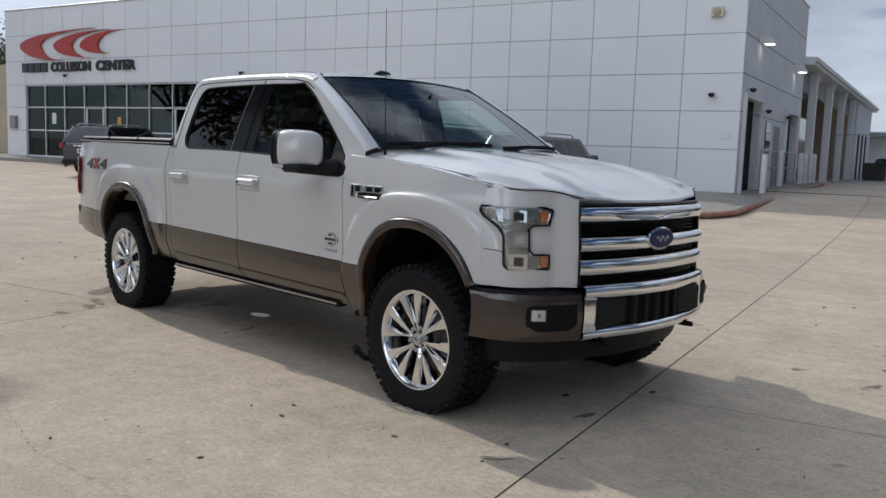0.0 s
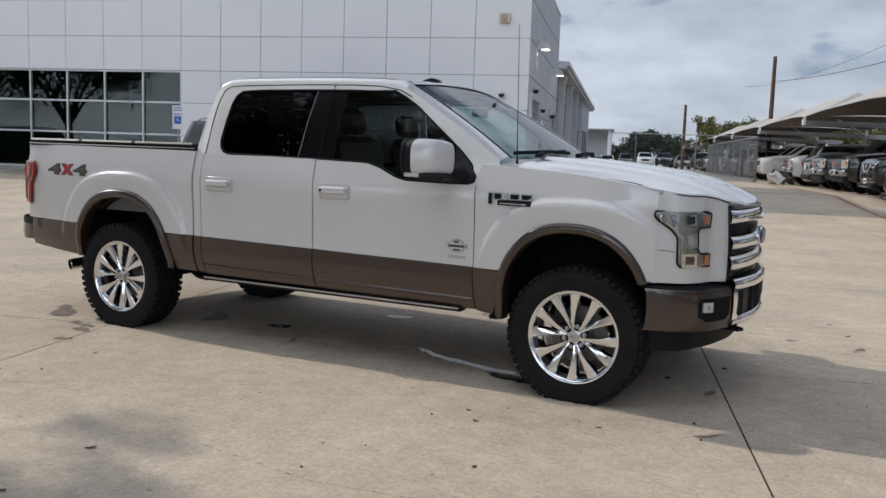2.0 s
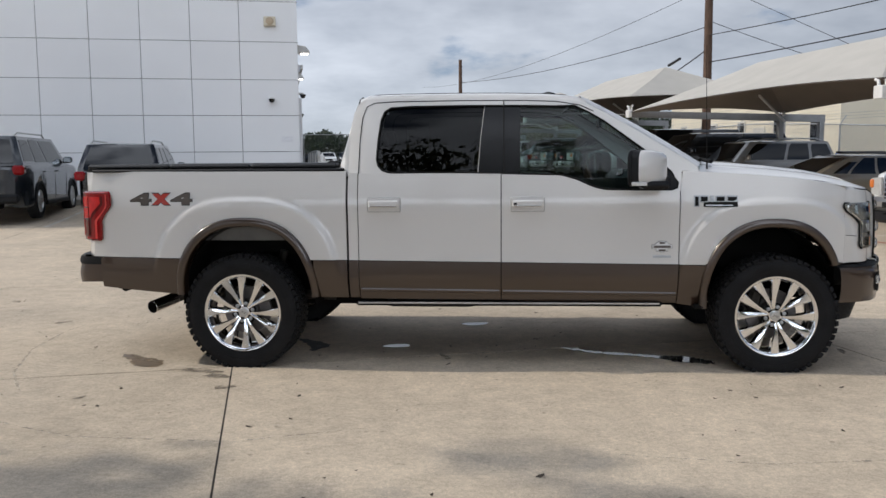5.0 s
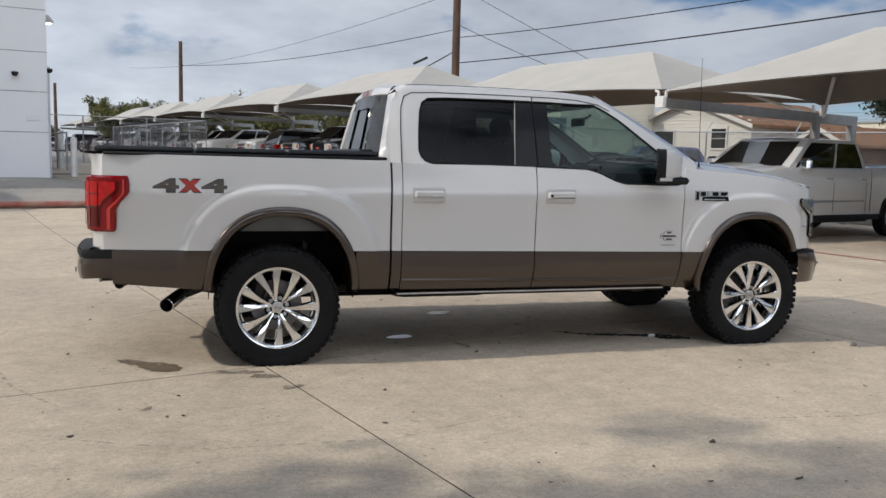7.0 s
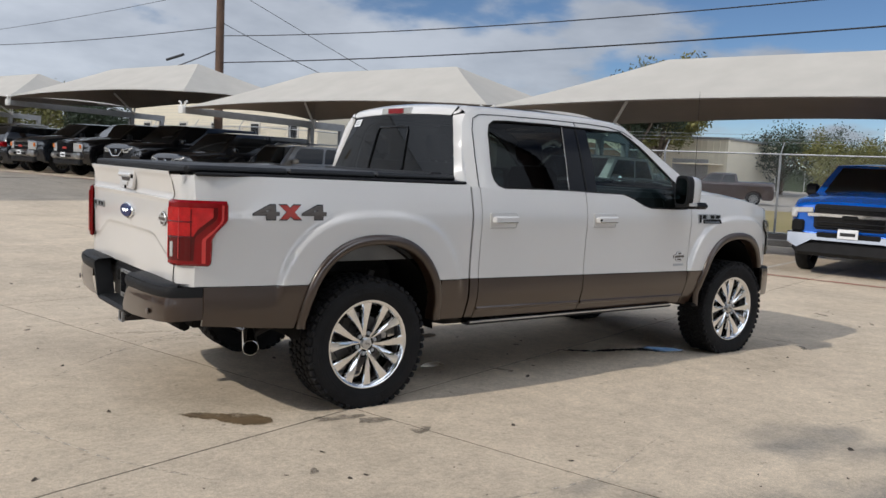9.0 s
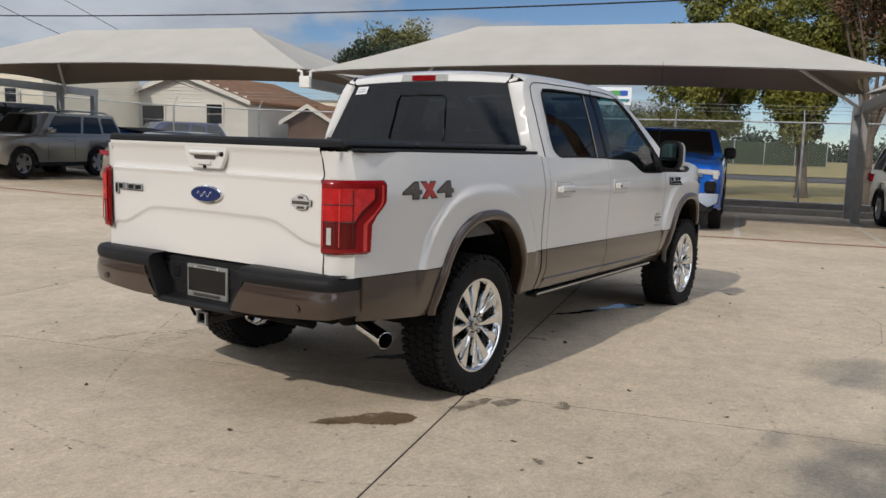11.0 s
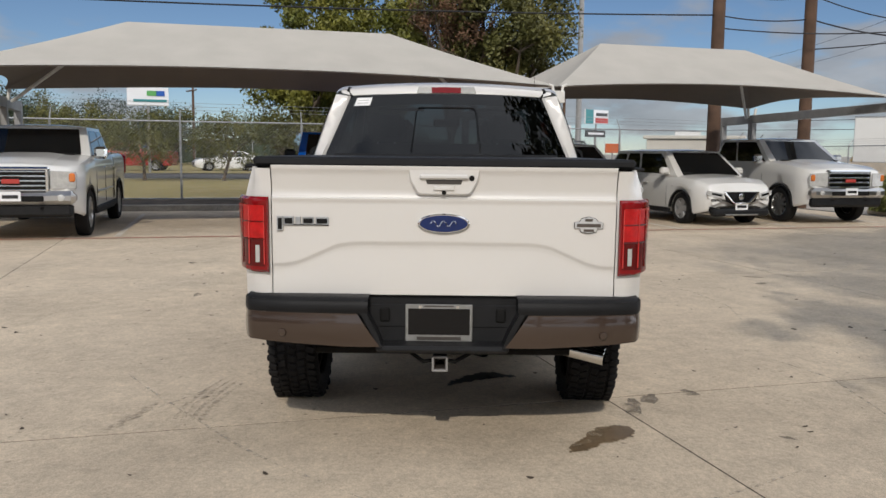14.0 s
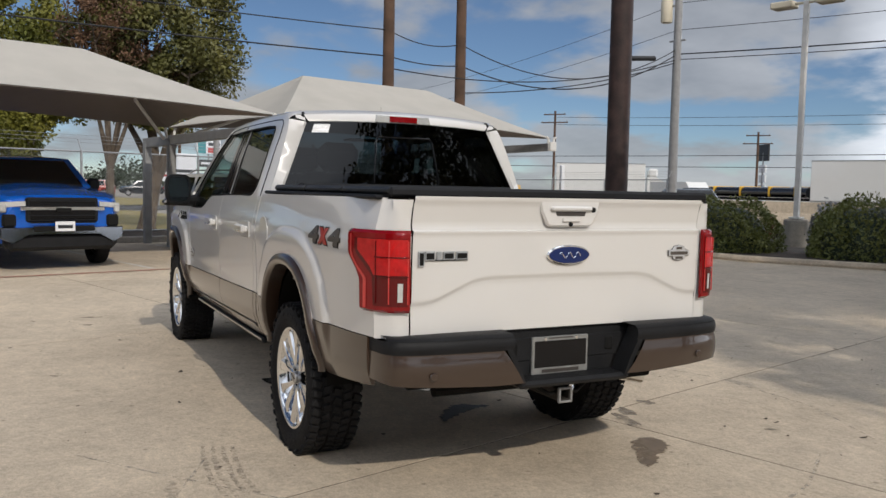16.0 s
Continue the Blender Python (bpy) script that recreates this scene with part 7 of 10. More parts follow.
for x, hz in ((0.0, 0.392), (3.698, 0.384)):
    resting = settled(TYRE, hz)
    for s in (-1, 1):
        wheel = part("wheel", RIM, CHROME, truck, "chrome wheel with twelve paired spokes on an all-terrain tyre")
        wheel.matrix_basis = pose(x, s * 0.862, hz, 0, 0, 0 if s < 0 else 180) @ pose(0, 0, 0, 0, SPIN[x, s], 0)
        for name, me in (("centre_cap", HUB_CAP), ("cap_mark", CAP_MARK), ("brake_disc", DISC), ("caliper", CALIPER)):
            part(name, me, None, wheel)
        part("tyre", resting, None, wheel).matrix_basis = pose(0, 0, 0, 0, -SPIN[x, s], 0)
        for k in range(6):
            for me in SPOKES:
                part("spoke", me, None, wheel).matrix_basis = pose(0, 0, 0, 0, 60 * k, 0)
            at_nut = pose(0.064 * math.cos(radians(60 * k + 30)), 0, 0.064 * math.sin(radians(60 * k + 30)))
            part("nut_hole_shade", HOLE_SHADE, None, wheel).matrix_basis = at_nut
            part("lug_nut", NUT, None, wheel).matrix_basis = at_nut
# fuel door and tail stickers on the far side
part("fuel_door", Geo().prism([(0.095 * math.cos(a), 0.095 * math.sin(a)) for a in span(0, 2 * math.pi, 25)[:-1]], 0.003, lambda u, v, w: (0.56 + u, side(0.56, 1.16) + w, 1.165 + v), 0.002), PEARL, truck)

# ---- shade roofs over the parking row ----
FRONT, POST = 10.0, 14.85
JOINTS = [-12.2, -4.72, 5.76, 16.2, 26.7, 37.2, 47.7, 58.2, 68.7, 79.2, 89.7]


def canopy_mesh(w):
    """A fabric hip roof w long: cables drawn in between its corners, ridge in the middle."""
    g = Geo()
    corners = {"fl": Vector((FRONT, 0, 2.72)), "fr": Vector((FRONT, w, 2.72)), "br": Vector((POST + 0.1, w, 2.72)), "bl": Vector((POST + 0.1, 0, 2.72))}
    ridge_a, ridge_b = Vector((12.4, w * 0.26, 3.86)), Vector((12.4, w * 0.74, 3.86))
    n = 12

    def edge_point(a, b, t, sag, lift):
        p = a.lerp(b, t)
        mid = Vector((12.4, w / 2, p.z))
        k = 4 * t * (1 - t)
        return p + (mid - p).normalized() * sag * k + Vector((0, 0, lift * k))

    def sheet(a, b, ra, rb, sag, lift):
        rows = []
        for i in range(n + 1):
            t = i / n
            e = edge_point(a, b, t, sag, lift)
            r = ra.lerp(rb, t)
            rows.append([e.lerp(r, k / 8) - Vector((0, 0, 0.03 * math.sin(math.pi * k / 8))) for k in range(9)])
        g.grid(rows)

    sheet(corners["fl"], corners["fr"], ridge_a, ridge_b, 0.28, 0.16)
    sheet(corners["bl"], corners["br"], ridge_a, ridge_b, 0.30, 0.14)
    sheet(corners["fl"], corners["bl"], ridge_a, ridge_a, 0.50, 0.10)
    sheet(corners["fr"], corners["br"], ridge_b, ridge_b, 0.50, 0.10)
    return g


for a, b in zip(JOINTS, JOINTS[1:]):
    z = rise((a + b) / 2) * 0.9
    can = thing("shade_canopy", "beige fabric shade canopy stretched over parked cars", "canopy", lot(0, a, z), "parking canopies")
    w = b - a
    part("fabric", canopy_mesh(w), FABRIC, can, "taut beige shade fabric", 30, True)
    # a second, darker sheet paints the shade on the fabric's underside
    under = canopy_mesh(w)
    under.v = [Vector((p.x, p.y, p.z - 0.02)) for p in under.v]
    part("lining", under, FABRIC_SHADED, can, "copy of the fabric coloured darker for its shaded underside", 30, True)
    for y in (0.16, w - 0.16):
        part("strut", Geo().tube([(POST, y, 2.45), (13.2, y + (1.30 if y < 1 else -1.30), 3.10)], 0.035, 8), WHITE_STEEL, can)
    part("ridge_pole", Geo().tube([(12.4, w * 0.26, 3.80), (12.4, w * 0.74, 3.80)], 0.035, 8), WHITE_STEEL, can)
for y in JOINTS:
    z = rise(y) * 0.9
    fr = thing("canopy_frame", "grey steel cantilever frame with two posts", "frame", lot(0, y, z), "canopy frames")
    part("post", Geo().box((POST - 0.05, 0.0, 1.2), (0.16, 0.16, 2.46), 0.01), GREY_STEEL, fr)
    part("post", Geo().box((POST + 1.3, 0.0, 1.2), (0.16, 0.16, 2.46), 0.01), GREY_STEEL, fr)
    part("beam", Geo().prism([(FRONT - 0.02, 2.42), (FRONT - 0.02, 2.60), (POST + 1.4, 2.50), (POST + 1.4, 2.28)], 0.14, lambda u, v, w: (u, w - 0.07, v), 0.01), GREY_STEEL, fr)
    part("tip_plate", Geo().box((FRONT - 0.02, 0, 2.52), (0.10, 0.22, 0.22), 0.01), WHITE_STEEL, fr)
    for s in (-1, 1):
        part("corner_arm", Geo().tube([(FRONT + 0.02, s * 0.09, 2.60), (FRONT + 0.02, s * 0.10, 2.72), (FRONT + 0.02, s * 0.18, 2.745)], 0.03, 8), WHITE_STEEL, fr)
        part("corner_arm", Geo().tube([(POST, s * 0.08, 2.46), (POST, s * 0.12, 2.70)], 0.035, 8), WHITE_STEEL, fr)

# ---- parked vehicles ----
# each kind: length, width, height, wheelbase, front overhang, tyre radius, ground gap, belt height,
# upper outline of the lower body (x from the nose back), cabin foot and roof stations
KINDS = {
    "pickup": dict(l=5.75, w=2.02, h=1.90, wb=3.65, fo=0.98, r=0.40, gap=0.36, belt=1.30, deck=[(0.0, 1.05), (0.06, 1.17), (0.5, 1.26), (1.25, 1.34), (1.5, 1.36), (3.70, 1.36), (3.74, 1.38), (5.66, 1.38), (5.75, 1.34)], cab=(1.28, 3.74), roof=(2.10, 3.58), nose=0.09, doors=(1.62, 2.66, 3.66)),
    "suv": dict(l=4.72, w=1.86, h=1.72, wb=2.72, fo=0.92, r=0.36, gap=0.24, belt=1.08, deck=[(0.0, 0.74), (0.08, 0.90), (0.4, 1.00), (1.05, 1.08), (1.3, 1.10), (4.62, 1.12), (4.72, 1.02)], cab=(1.08, 4.66), roof=(1.85, 4.28), nose=0.16, doors=(1.55, 2.55, 3.55)),
    "large_suv": dict(l=5.25, w=2.02, h=1.90, wb=3.08, fo=0.95, r=0.40, gap=0.30, belt=1.24, deck=[(0.0, 0.95), (0.06, 1.12), (0.5, 1.20), (1.2, 1.26), (5.15, 1.26), (5.25, 1.12)], cab=(1.25, 5.22), roof=(1.95, 4.98), nose=0.10, doors=(1.62, 2.70, 3.75)),
    "boxy_suv": dict(l=4.66, w=1.80, h=1.73, wb=2.68, fo=0.86, r=0.38, gap=0.30, belt=1.13, deck=[(0.0, 0.84), (0.06, 1.00), (0.4, 1.07), (1.25, 1.13), (4.58, 1.14), (4.66, 1.02)], cab=(1.30, 4.64), roof=(1.90, 4.42), nose=0.14, doors=(1.66, 2.62, 3.46)),
    "crossover": dict(l=4.30, w=1.78, h=1.60, wb=2.62, fo=0.86, r=0.335, gap=0.22, belt=1.02, deck=[(0.0, 0.70), (0.08, 0.86), (0.4, 0.96), (0.95, 1.02), (4.22, 1.06), (4.30, 0.96)], cab=(0.98, 4.24), roof=(1.75, 3.90), nose=0.16, doors=(1.4, 2.4, 3.3)),
    "sedan": dict(l=4.90, w=1.83, h=1.45, wb=2.82, fo=0.97, r=0.33, gap=0.18, belt=0.96, deck=[(0.0, 0.62), (0.10, 0.76), (0.5, 0.86), (1.35, 0.95), (1.6, 0.97), (4.0, 1.00), (4.55, 1.035), (4.70, 1.04), (4.80, 1.00), (4.87, 0.86), (4.90, 0.72)], cab=(1.25, 4.45), roof=(2.20, 3.35), nose=0.20, doors=(1.75, 2.75, 3.65)),
}


def vehicle(kind, name, label, paint, m, trim=None, grille_mat=None, bars=3, wheel_mat=None, face="bar", roof_rack=False, detail=True, stretch=1.0):
    """A parked vehicle: nose towards +x, standing on z = 0, middle of its length at the origin."""
    d = KINDS[kind]
    trim, wheel_mat, grille_mat = trim or BLACK_PLASTIC, wheel_mat or SATIN, grille_mat or CHROME
    L, W, H, gap, belt_z, r = d["l"], d["w"] / 2, d["h"], d["gap"], d["belt"], d["r"]
    car = thing(name, label, "pickup truck" if kind == "pickup" else "car", m)
    X = lambda t: L / 2 - t
    axles = (d["fo"], d["fo"] + d["wb"])

    def opening(t):
        for a in axles:
            q = abs(t - a) / (r + 0.085)
            if q < 1:
                return r + (r + 0.075) * (1 - q ** 2.2) ** 0.5 - 0.02
        return 0.0

    def half(t):
        y = W
        y -= W * 0.20 * max(0.0, 1 - t / (0.42 + d["nose"])) ** 2.4
        y -= W * (0.05 if kind == "pickup" else 0.20) * max(0.0, 1 - (L - t) / (0.4 if kind == "pickup" else 0.75)) ** 2.2
        return y

    ts = [0.0, 0.015, 0.04, 0.08, 0.13, 0.2, 0.28] + [0.36 + 0.06 * k for k in range(int((L - 0.72) / 0.06) + 1)] + [L - 0.28, L - 0.2, L - 0.13, L - 0.08, L - 0.04, L - 0.015, L]
    ts = sorted(set(round(t, 3) for t in ts))
    rows = []
    for t in ts:
        top, y = interp(t, d["deck"]), half(t)
        end = min(1.0, min(t, L - t) / 0.10)
        low = gap + (0.10 if min(t, L - t) < 0.08 else 0.0) + 0.12 * max(0.0, 1 - t / 0.5)
        s_low = max(low, opening(t))
        mid = (s_low + top) / 2
        sec = [(0.0, low + 0.10), (y - 0.30, low + 0.10), (y - 0.05, s_low), (y - 0.012, s_low + 0.04), (y, max(mid, s_low + 0.06)), (y + 0.002, top - 0.22 if top - 0.22 > s_low + 0.08 else s_low + 0.08), (y - 0.015, top - 0.09), (y - 0.055, top - 0.02), (y - 0.13, top + 0.004), (y * 0.5, top + 0.022 * end + 0.012), (0.0, top + 0.035 * end + 0.012)]
        rows.append([Vector((X(t), -a, z)) for a, z in sec] + [Vector((X(t), a, z)) for a, z in sec[::-1][1:-1]])
    body = Geo().grid(rows, True)
    n = len(rows[0])
    body.f.append(tuple(range(n)))
    body.f.append(tuple(len(body.v) - n + k for k in range(n))[::-1])
    part("body", body, paint, car, "", 40)
    # cabin: painted pillars and roof, glass set just proud
    c0, c1 = d["cab"]
    r0, r1 = d["roof"]
    zb = belt_z - 0.03
    upright = lambda f: W * 0.955 - (W * 0.955 - W * 0.775) * f ** 1.15

    def cab(u, f):
        """u from the screen's foot to the rear, f from belt to roof."""
        a, b = c0 + (r0 - c0) * f, c1 + (r1 - c1) * f ** 1.3
        return a + (b - a) * u

    fs = [0, 0.2, 0.4, 0.6, 0.8, 0.92, 1.0]
    rows = []
    for f in fs:
        z = zb + (H - 0.045 - zb) * f
        y = upright(f)
        ring = []
        for u in (0.0, 0.02, 0.06, 0.2, 0.35, 0.5, 0.65, 0.8, 0.94, 0.98, 1.0):
            k = min(1.0, 0.86 + min(u, 1 - u) * 7)
            ring.append(Vector((X(cab(u, f)), -y * k, z)))
        ring2 = [Vector((p.x, -p.y, p.z)) for p in ring[::-1]]
        rows.append(ring + ring2)
    cabin_g = Geo().grid(rows, True)
    top_rows = []
    for u in (0.0, 0.02, 0.06, 0.2, 0.35, 0.5, 0.65, 0.8, 0.94, 0.98, 1.0):
        k = min(1.0, 0.86 + min(u, 1 - u) * 7)
        x, y = X(cab(u, 1.0)), upright(1.0) * k
        top_rows.append([Vector((x, y * v, H - 0.045 + 0.045 * (1 - abs(v) ** 2.5) * min(1, 0.35 + min(u, 1 - u) * 6))) for v in (-1, -0.94, -0.8, -0.4, 0, 0.4, 0.8, 0.94, 1)])
    cabin_g.grid(top_rows)
    part("cabin", cabin_g, paint, car, "", 40)

    def glass_side(s, u0, u1, f0, f1, name_):
        rows_ = []
        for f in span(f0, f1, 5):
            z = zb + (H - 0.045 - zb) * f
            a, b = X(cab(u0 + (0.02 if f > 0.8 else 0), f)), X(cab(u1, f))
            rows_.append([Vector((a + (b - a) * k / 4, s * (upright(f) * min(1.0, 0.86 + min(u0 + (u1 - u0) * k / 4, 1 - u0 - (u1 - u0) * k / 4) * 7) + 0.006), z)) for k in range(5)])
        part(name_, Geo().grid(rows_), CAR_GLASS, car, "dark side glass", 40)

    pick = kind == "pickup"
    for s in (-1, 1):
        glass_side(s, 0.09, 0.47 if not pick else 0.55, 0.12, 0.90, "side_window")
        glass_side(s, 0.50 if not pick else 0.58, 0.72 if not pick else 0.93, 0.12, 0.90, "side_window")
        if not pick and kind != "sedan":
            glass_side(s, 0.75, 0.95, 0.16, 0.88, "side_window")
        elif kind == "sedan":
            glass_side(s, 0.745, 0.87, 0.14, 0.70, "side_window")
    for u, lab in ((0.0, "windscreen"), (1.0, "rear_window")):
        lo, hi = (0.06, 0.93) if u == 0 else ((0.10, 0.90) if not pick else (0.12, 0.92))
        rows_ = []
        for f in span(lo, hi, 6):
            z = zb + (H - 0.045 - zb) * f
            y = upright(f) * 0.86 * 0.985
            x = X(cab(u, f)) + (0.012 if u == 0 else -0.012)
            rows_.append([Vector((x + (0.03 if u == 0 else -0.02) * (1 - v * v), y * v, z)) for v in (-1, -0.6, -0.2, 0.2, 0.6, 1)])
        part(lab, Geo().grid(rows_), CAR_GLASS, car, "dark windscreen" if u == 0 else "dark rear glass", 60)
    # wheels
    tyre = Geo().lathe([(r * 0.64, -0.10), (r * 0.70, -0.115), (r * 0.88, -0.118), (r * 0.97, -0.10), (r, -0.07), (r, 0.07), (r * 0.97, 0.10), (r * 0.7, 0.115), (r * 0.64, 0.10)], 28).mesh("tyre", RUBBER, 40)
    rim = Geo().lathe([(r * 0.66, -0.104), (r * 0.62, -0.10), (r * 0.58, -0.05), (r * 0.56, 0.05)], 28)
    spokes = Geo().lathe([(r * 0.16, -0.03), (r * 0.15, -0.088), (0.0, -0.092)], 14)
    for k in range(10 if pick else 5):
        a = 2 * math.pi * k / (10 if pick else 5)
        wide = 0.10 if not pick else 0.05
        mm = Matrix.Rotation(-a, 4, "Y")
        spokes.add([mm @ Vector(p) for p in ((r * 0.10, -0.085, -wide * 0.5), (r * 0.10, -0.085, wide * 0.5), (r * 0.63, -0.096, wide * 0.62), (r * 0.63, -0.096, -wide * 0.62), (r * 0.10, -0.05, -wide * 0.6), (r * 0.10, -0.05, wide * 0.6), (r * 0.63, -0.06, wide * 0.75), (r * 0.63, -0.06, -wide * 0.75))], [(0, 1, 2, 3), (0, 3, 7, 4), (1, 5, 6, 2)])
    spokes_me = spokes.mesh("spokes", wheel_mat, 30)
    rim_me = rim.mesh("wheel", wheel_mat, 30)
    hub_me = Geo().lathe([(0.0, -0.01), (r * 0.56, -0.01), (r * 0.56, 0.02)], 20).mesh("brake_drum", SEAM, 30)
    for a in axles:
        for s in (-1, 1):
            w = part("wheel", rim_me, None, car, "alloy wheel")
            w.matrix_basis = pose(X(a), s * (W - 0.125), r, 0, 0, 0 if s < 0 else 180)
            part("tyre", tyre, None, w), part("spokes", spokes_me, None, w), part("brake_drum", hub_me, None, w)
    if not detail:
        nose_z = interp(0.06, d["deck"])
        part("grille", Geo().box((X(0.0) + 0.005, 0, nose_z - 0.22), (0.05, W * 0.9, 0.24), 0.02), GLOSS_BLACK, car)
        for s in (-1, 1):
            part("headlamp", Geo().box((X(0.05), s * W * 0.62, nose_z - 0.14), (0.12, 0.30, 0.15), 0.03), LAMP_BODY, car)
            part("tail_lamp", Geo().box((X(L - 0.05), s * W * 0.80, interp(L - 0.3, d["deck"]) - 0.18), (0.12, 0.20, 0.26), 0.03), RED_LENS, car)
        return car
    # sills, arches, seams
    for s in (-1, 1):
        for a in axles:
            part("arch_lip", Geo().grid([[Vector((X(a + (r + 0.085) * k * math.cos(th)), s * (half(a) + o), r - 0.02 + (r + 0.075) * k * math.sin(th))) for k, o in ((1.02, 0.0), (1.01, 0.012), (0.93, 0.012), (0.92, -0.05))] for th in span(0.05, math.pi - 0.05, 17)]), trim if kind != "sedan" else paint, car)
        part("sill", Geo().box((X((axles[0] + axles[1]) / 2), s * (W - 0.03), gap + 0.05), (d["wb"] - 2 * r - 0.2, 0.09, 0.11), 0.02), trim if kind != "sedan" else paint, car)
        for t in d["doors"]:
            part("door_seam", Geo().tube([(X(t), s * (half(t) + 0.0015), z) for z in (gap + 0.14, (gap + belt_z) / 2 + 0.1, belt_z - 0.24)] + [(X(t), s * (half(t) - 0.018), belt_z - 0.08)], 0.004, 4), SEAM, car)
        for t in d["doors"][1:]:
            part("door_handle", Geo().box((X(t - 0.16), s * (W + 0.018), belt_z - 0.17), (0.20, 0.03, 0.03), 0.008), CHROME if pick else paint, car)
        mt = c0 + 0.42
        mirror_ = part("door_mirror", Geo().box((X(mt), s * (W + 0.07), belt_z + 0.10), (0.14, 0.22, 0.16 if not pick else 0.22), 0.045).tube([(X(mt - 0.02), s * (W - 0.05), belt_z + 0.04), (X(mt), s * (W + 0.06), belt_z + 0.06)], 0.03, 6), CHROME if (pick and paint is WHITE_CAR) else (paint if not pick else BLACK_PLASTIC), car)
        part("mirror_glass", Geo().box((X(mt) - 0.072, s * (W + 0.07), belt_z + 0.105), (0.004, 0.17, 0.11), 0.001), MIRROR, mirror_)
    # nose
    nz = interp(0.06, d["deck"])
    if pick:
        gh = 0.46 if face != "split" else 0.40
        gr = part("grille", Geo().box((X(0.01), 0, nz - gh / 2 + 0.01), (0.10, 1.12, gh), 0.03), grille_mat, car, "grille in a bright frame")
        part("mesh_panel", Geo().box((X(0.0) + 0.044, 0, nz - gh / 2 + 0.01), (0.02, 1.00, gh - 0.10), 0.01), GLOSS_BLACK, gr)
        for k in range(bars):
            if face == "split":
                part("bar", Geo().box((X(0.0) + 0.058, 0, nz - 0.05 - 0.115 * k), (0.03, 1.30 if k == 1 else 1.02, 0.062 if k == 1 else 0.018), 0.008), CHROME if k == 1 else BLACK_PLASTIC, gr)
                continue
            part("bar", Geo().box((X(0.0) + 0.052, 0, nz - gh + 0.10 + (gh - 0.16) * k / max(1, bars - 1)), (0.03, 1.02, 0.035 if bars < 5 else 0.022), 0.008), grille_mat, gr)
        part("badge", Geo().box((X(0.0) + 0.072, 0, nz - gh / 2 + 0.01), (0.02, 0.26 if face != "split" else 0.24, 0.07), 0.01), SIGN_RED if face == "bar" else SEAM, gr, "plain badge")
        for s in (-1, 1):
            hl = part("headlamp", Geo().prism([(0.57, nz - 0.05), (0.93, nz - 0.07), (0.95, nz - 0.14), (0.93, nz - 0.34 if face == "bar" else nz - 0.16), (0.57, nz - 0.34 if face == "bar" else nz - 0.13)], 0.03, lambda u, v, w: (X(0.0) + 0.035 + w - 0.26 * max(0.0, u - 0.55) ** 1.35 * 1.4, s * u, v), 0.01), LAMP_BODY, car, "clear headlamp")
            part("amber_lens", Geo().box((X(0.0) - 0.035, s * 0.88, nz - 0.16), (0.10, 0.09, 0.14), 0.02), AMBER if face == "bar" else LAMP_BODY, hl)
        drop, tall = (0.33, 0.22) if face != "split" else (0.235, 0.23)
        fb = part("front_bumper", Geo().prism([(-0.95, gap + drop - tall / 2 + 0.05), (-0.78, gap + drop - tall / 2), (-0.55, gap + drop + 0.02), (0.55, gap + drop + 0.02), (0.78, gap + drop - tall / 2), (0.95, gap + drop - tall / 2 + 0.05), (0.95, gap + drop + tall / 2), (-0.95, gap + drop + tall / 2)], 0.10, lambda u, v, w: (X(0.0) + 0.03 + w - 0.30 * max(0.0, abs(u) - 0.6) ** 1.8, u, v), 0.02) if face == "split" else Geo().box((X(0.02), 0, gap + 0.33), (0.24, 1.88, 0.22), 0.07), SATIN if face != "split" else BUMPER_STEEL, car, "chrome front bumper", 40)
        if face == "split":
            part("lower_bumper", Geo().box((X(0.02), 0, gap + 0.10), (0.22, 1.66, 0.26), 0.06), BLACK_PLASTIC, car, "black lower bumper")
            for s in (-1, 1):
                part("fog_pocket", Geo().box((X(0.02), s * 0.80, nz - 0.36), (0.12, 0.20, 0.20), 0.03), SEAM, car, "dark fog lamp pocket")
        part("air_dam", Geo().box((X(0.06), 0, gap + 0.13), (0.20, 1.76, 0.22), 0.05), trim, car)
        part("bumper_grille", Geo().box((X(0.0) + 0.10, 0, gap + 0.32), (0.03, 0.95, 0.09), 0.02), SEAM, fb)
        for s in (-1, 1) if face != "split" else ():
            part("fog_lamp", Geo().lathe([(0.0, 0.02), (0.05, 0.015), (0.06, 0.0)], 14, pose(X(0.0) + 0.095, s * 0.72, gap + 0.33, 0, 0, -90)), LAMP_BODY, fb)
            part("tow_hook", Geo().tube([(X(0.0) + 0.02, s * 0.40, gap + 0.18), (X(0.0) + 0.11, s * 0.42, gap + 0.18), (X(0.0) + 0.02, s * 0.46, gap + 0.18)], 0.014, 6), SEAM, car)
        for s in (-1, 1):
            part("side_moulding", Geo().box((X(2.62), s * (W + 0.004), gap + 0.36), (1.95, 0.02, 0.035), 0.008), paint if face != "bar" else SATIN, car, "slim door moulding")
            part("bed_seam", Geo().tube([(X(3.80), s * (half(3.8) + 0.0015), z) for z in (gap + 0.16, 0.95, 1.15)] + [(X(3.80), s * (half(3.8) - 0.018), 1.30)], 0.007, 4), SEAM, car)
            part("window_trim", Geo().tube([(X(cab(0.06, 0.09)), s * (upright(0.09) + 0.004), zb + (H - 0.045 - zb) * 0.09), (X(cab(0.95, 0.09)), s * (upright(0.09) + 0.004), zb + (H - 0.045 - zb) * 0.09)], 0.011, 6), SATIN if face == "bar" else SEAM, car, "belt line trim")
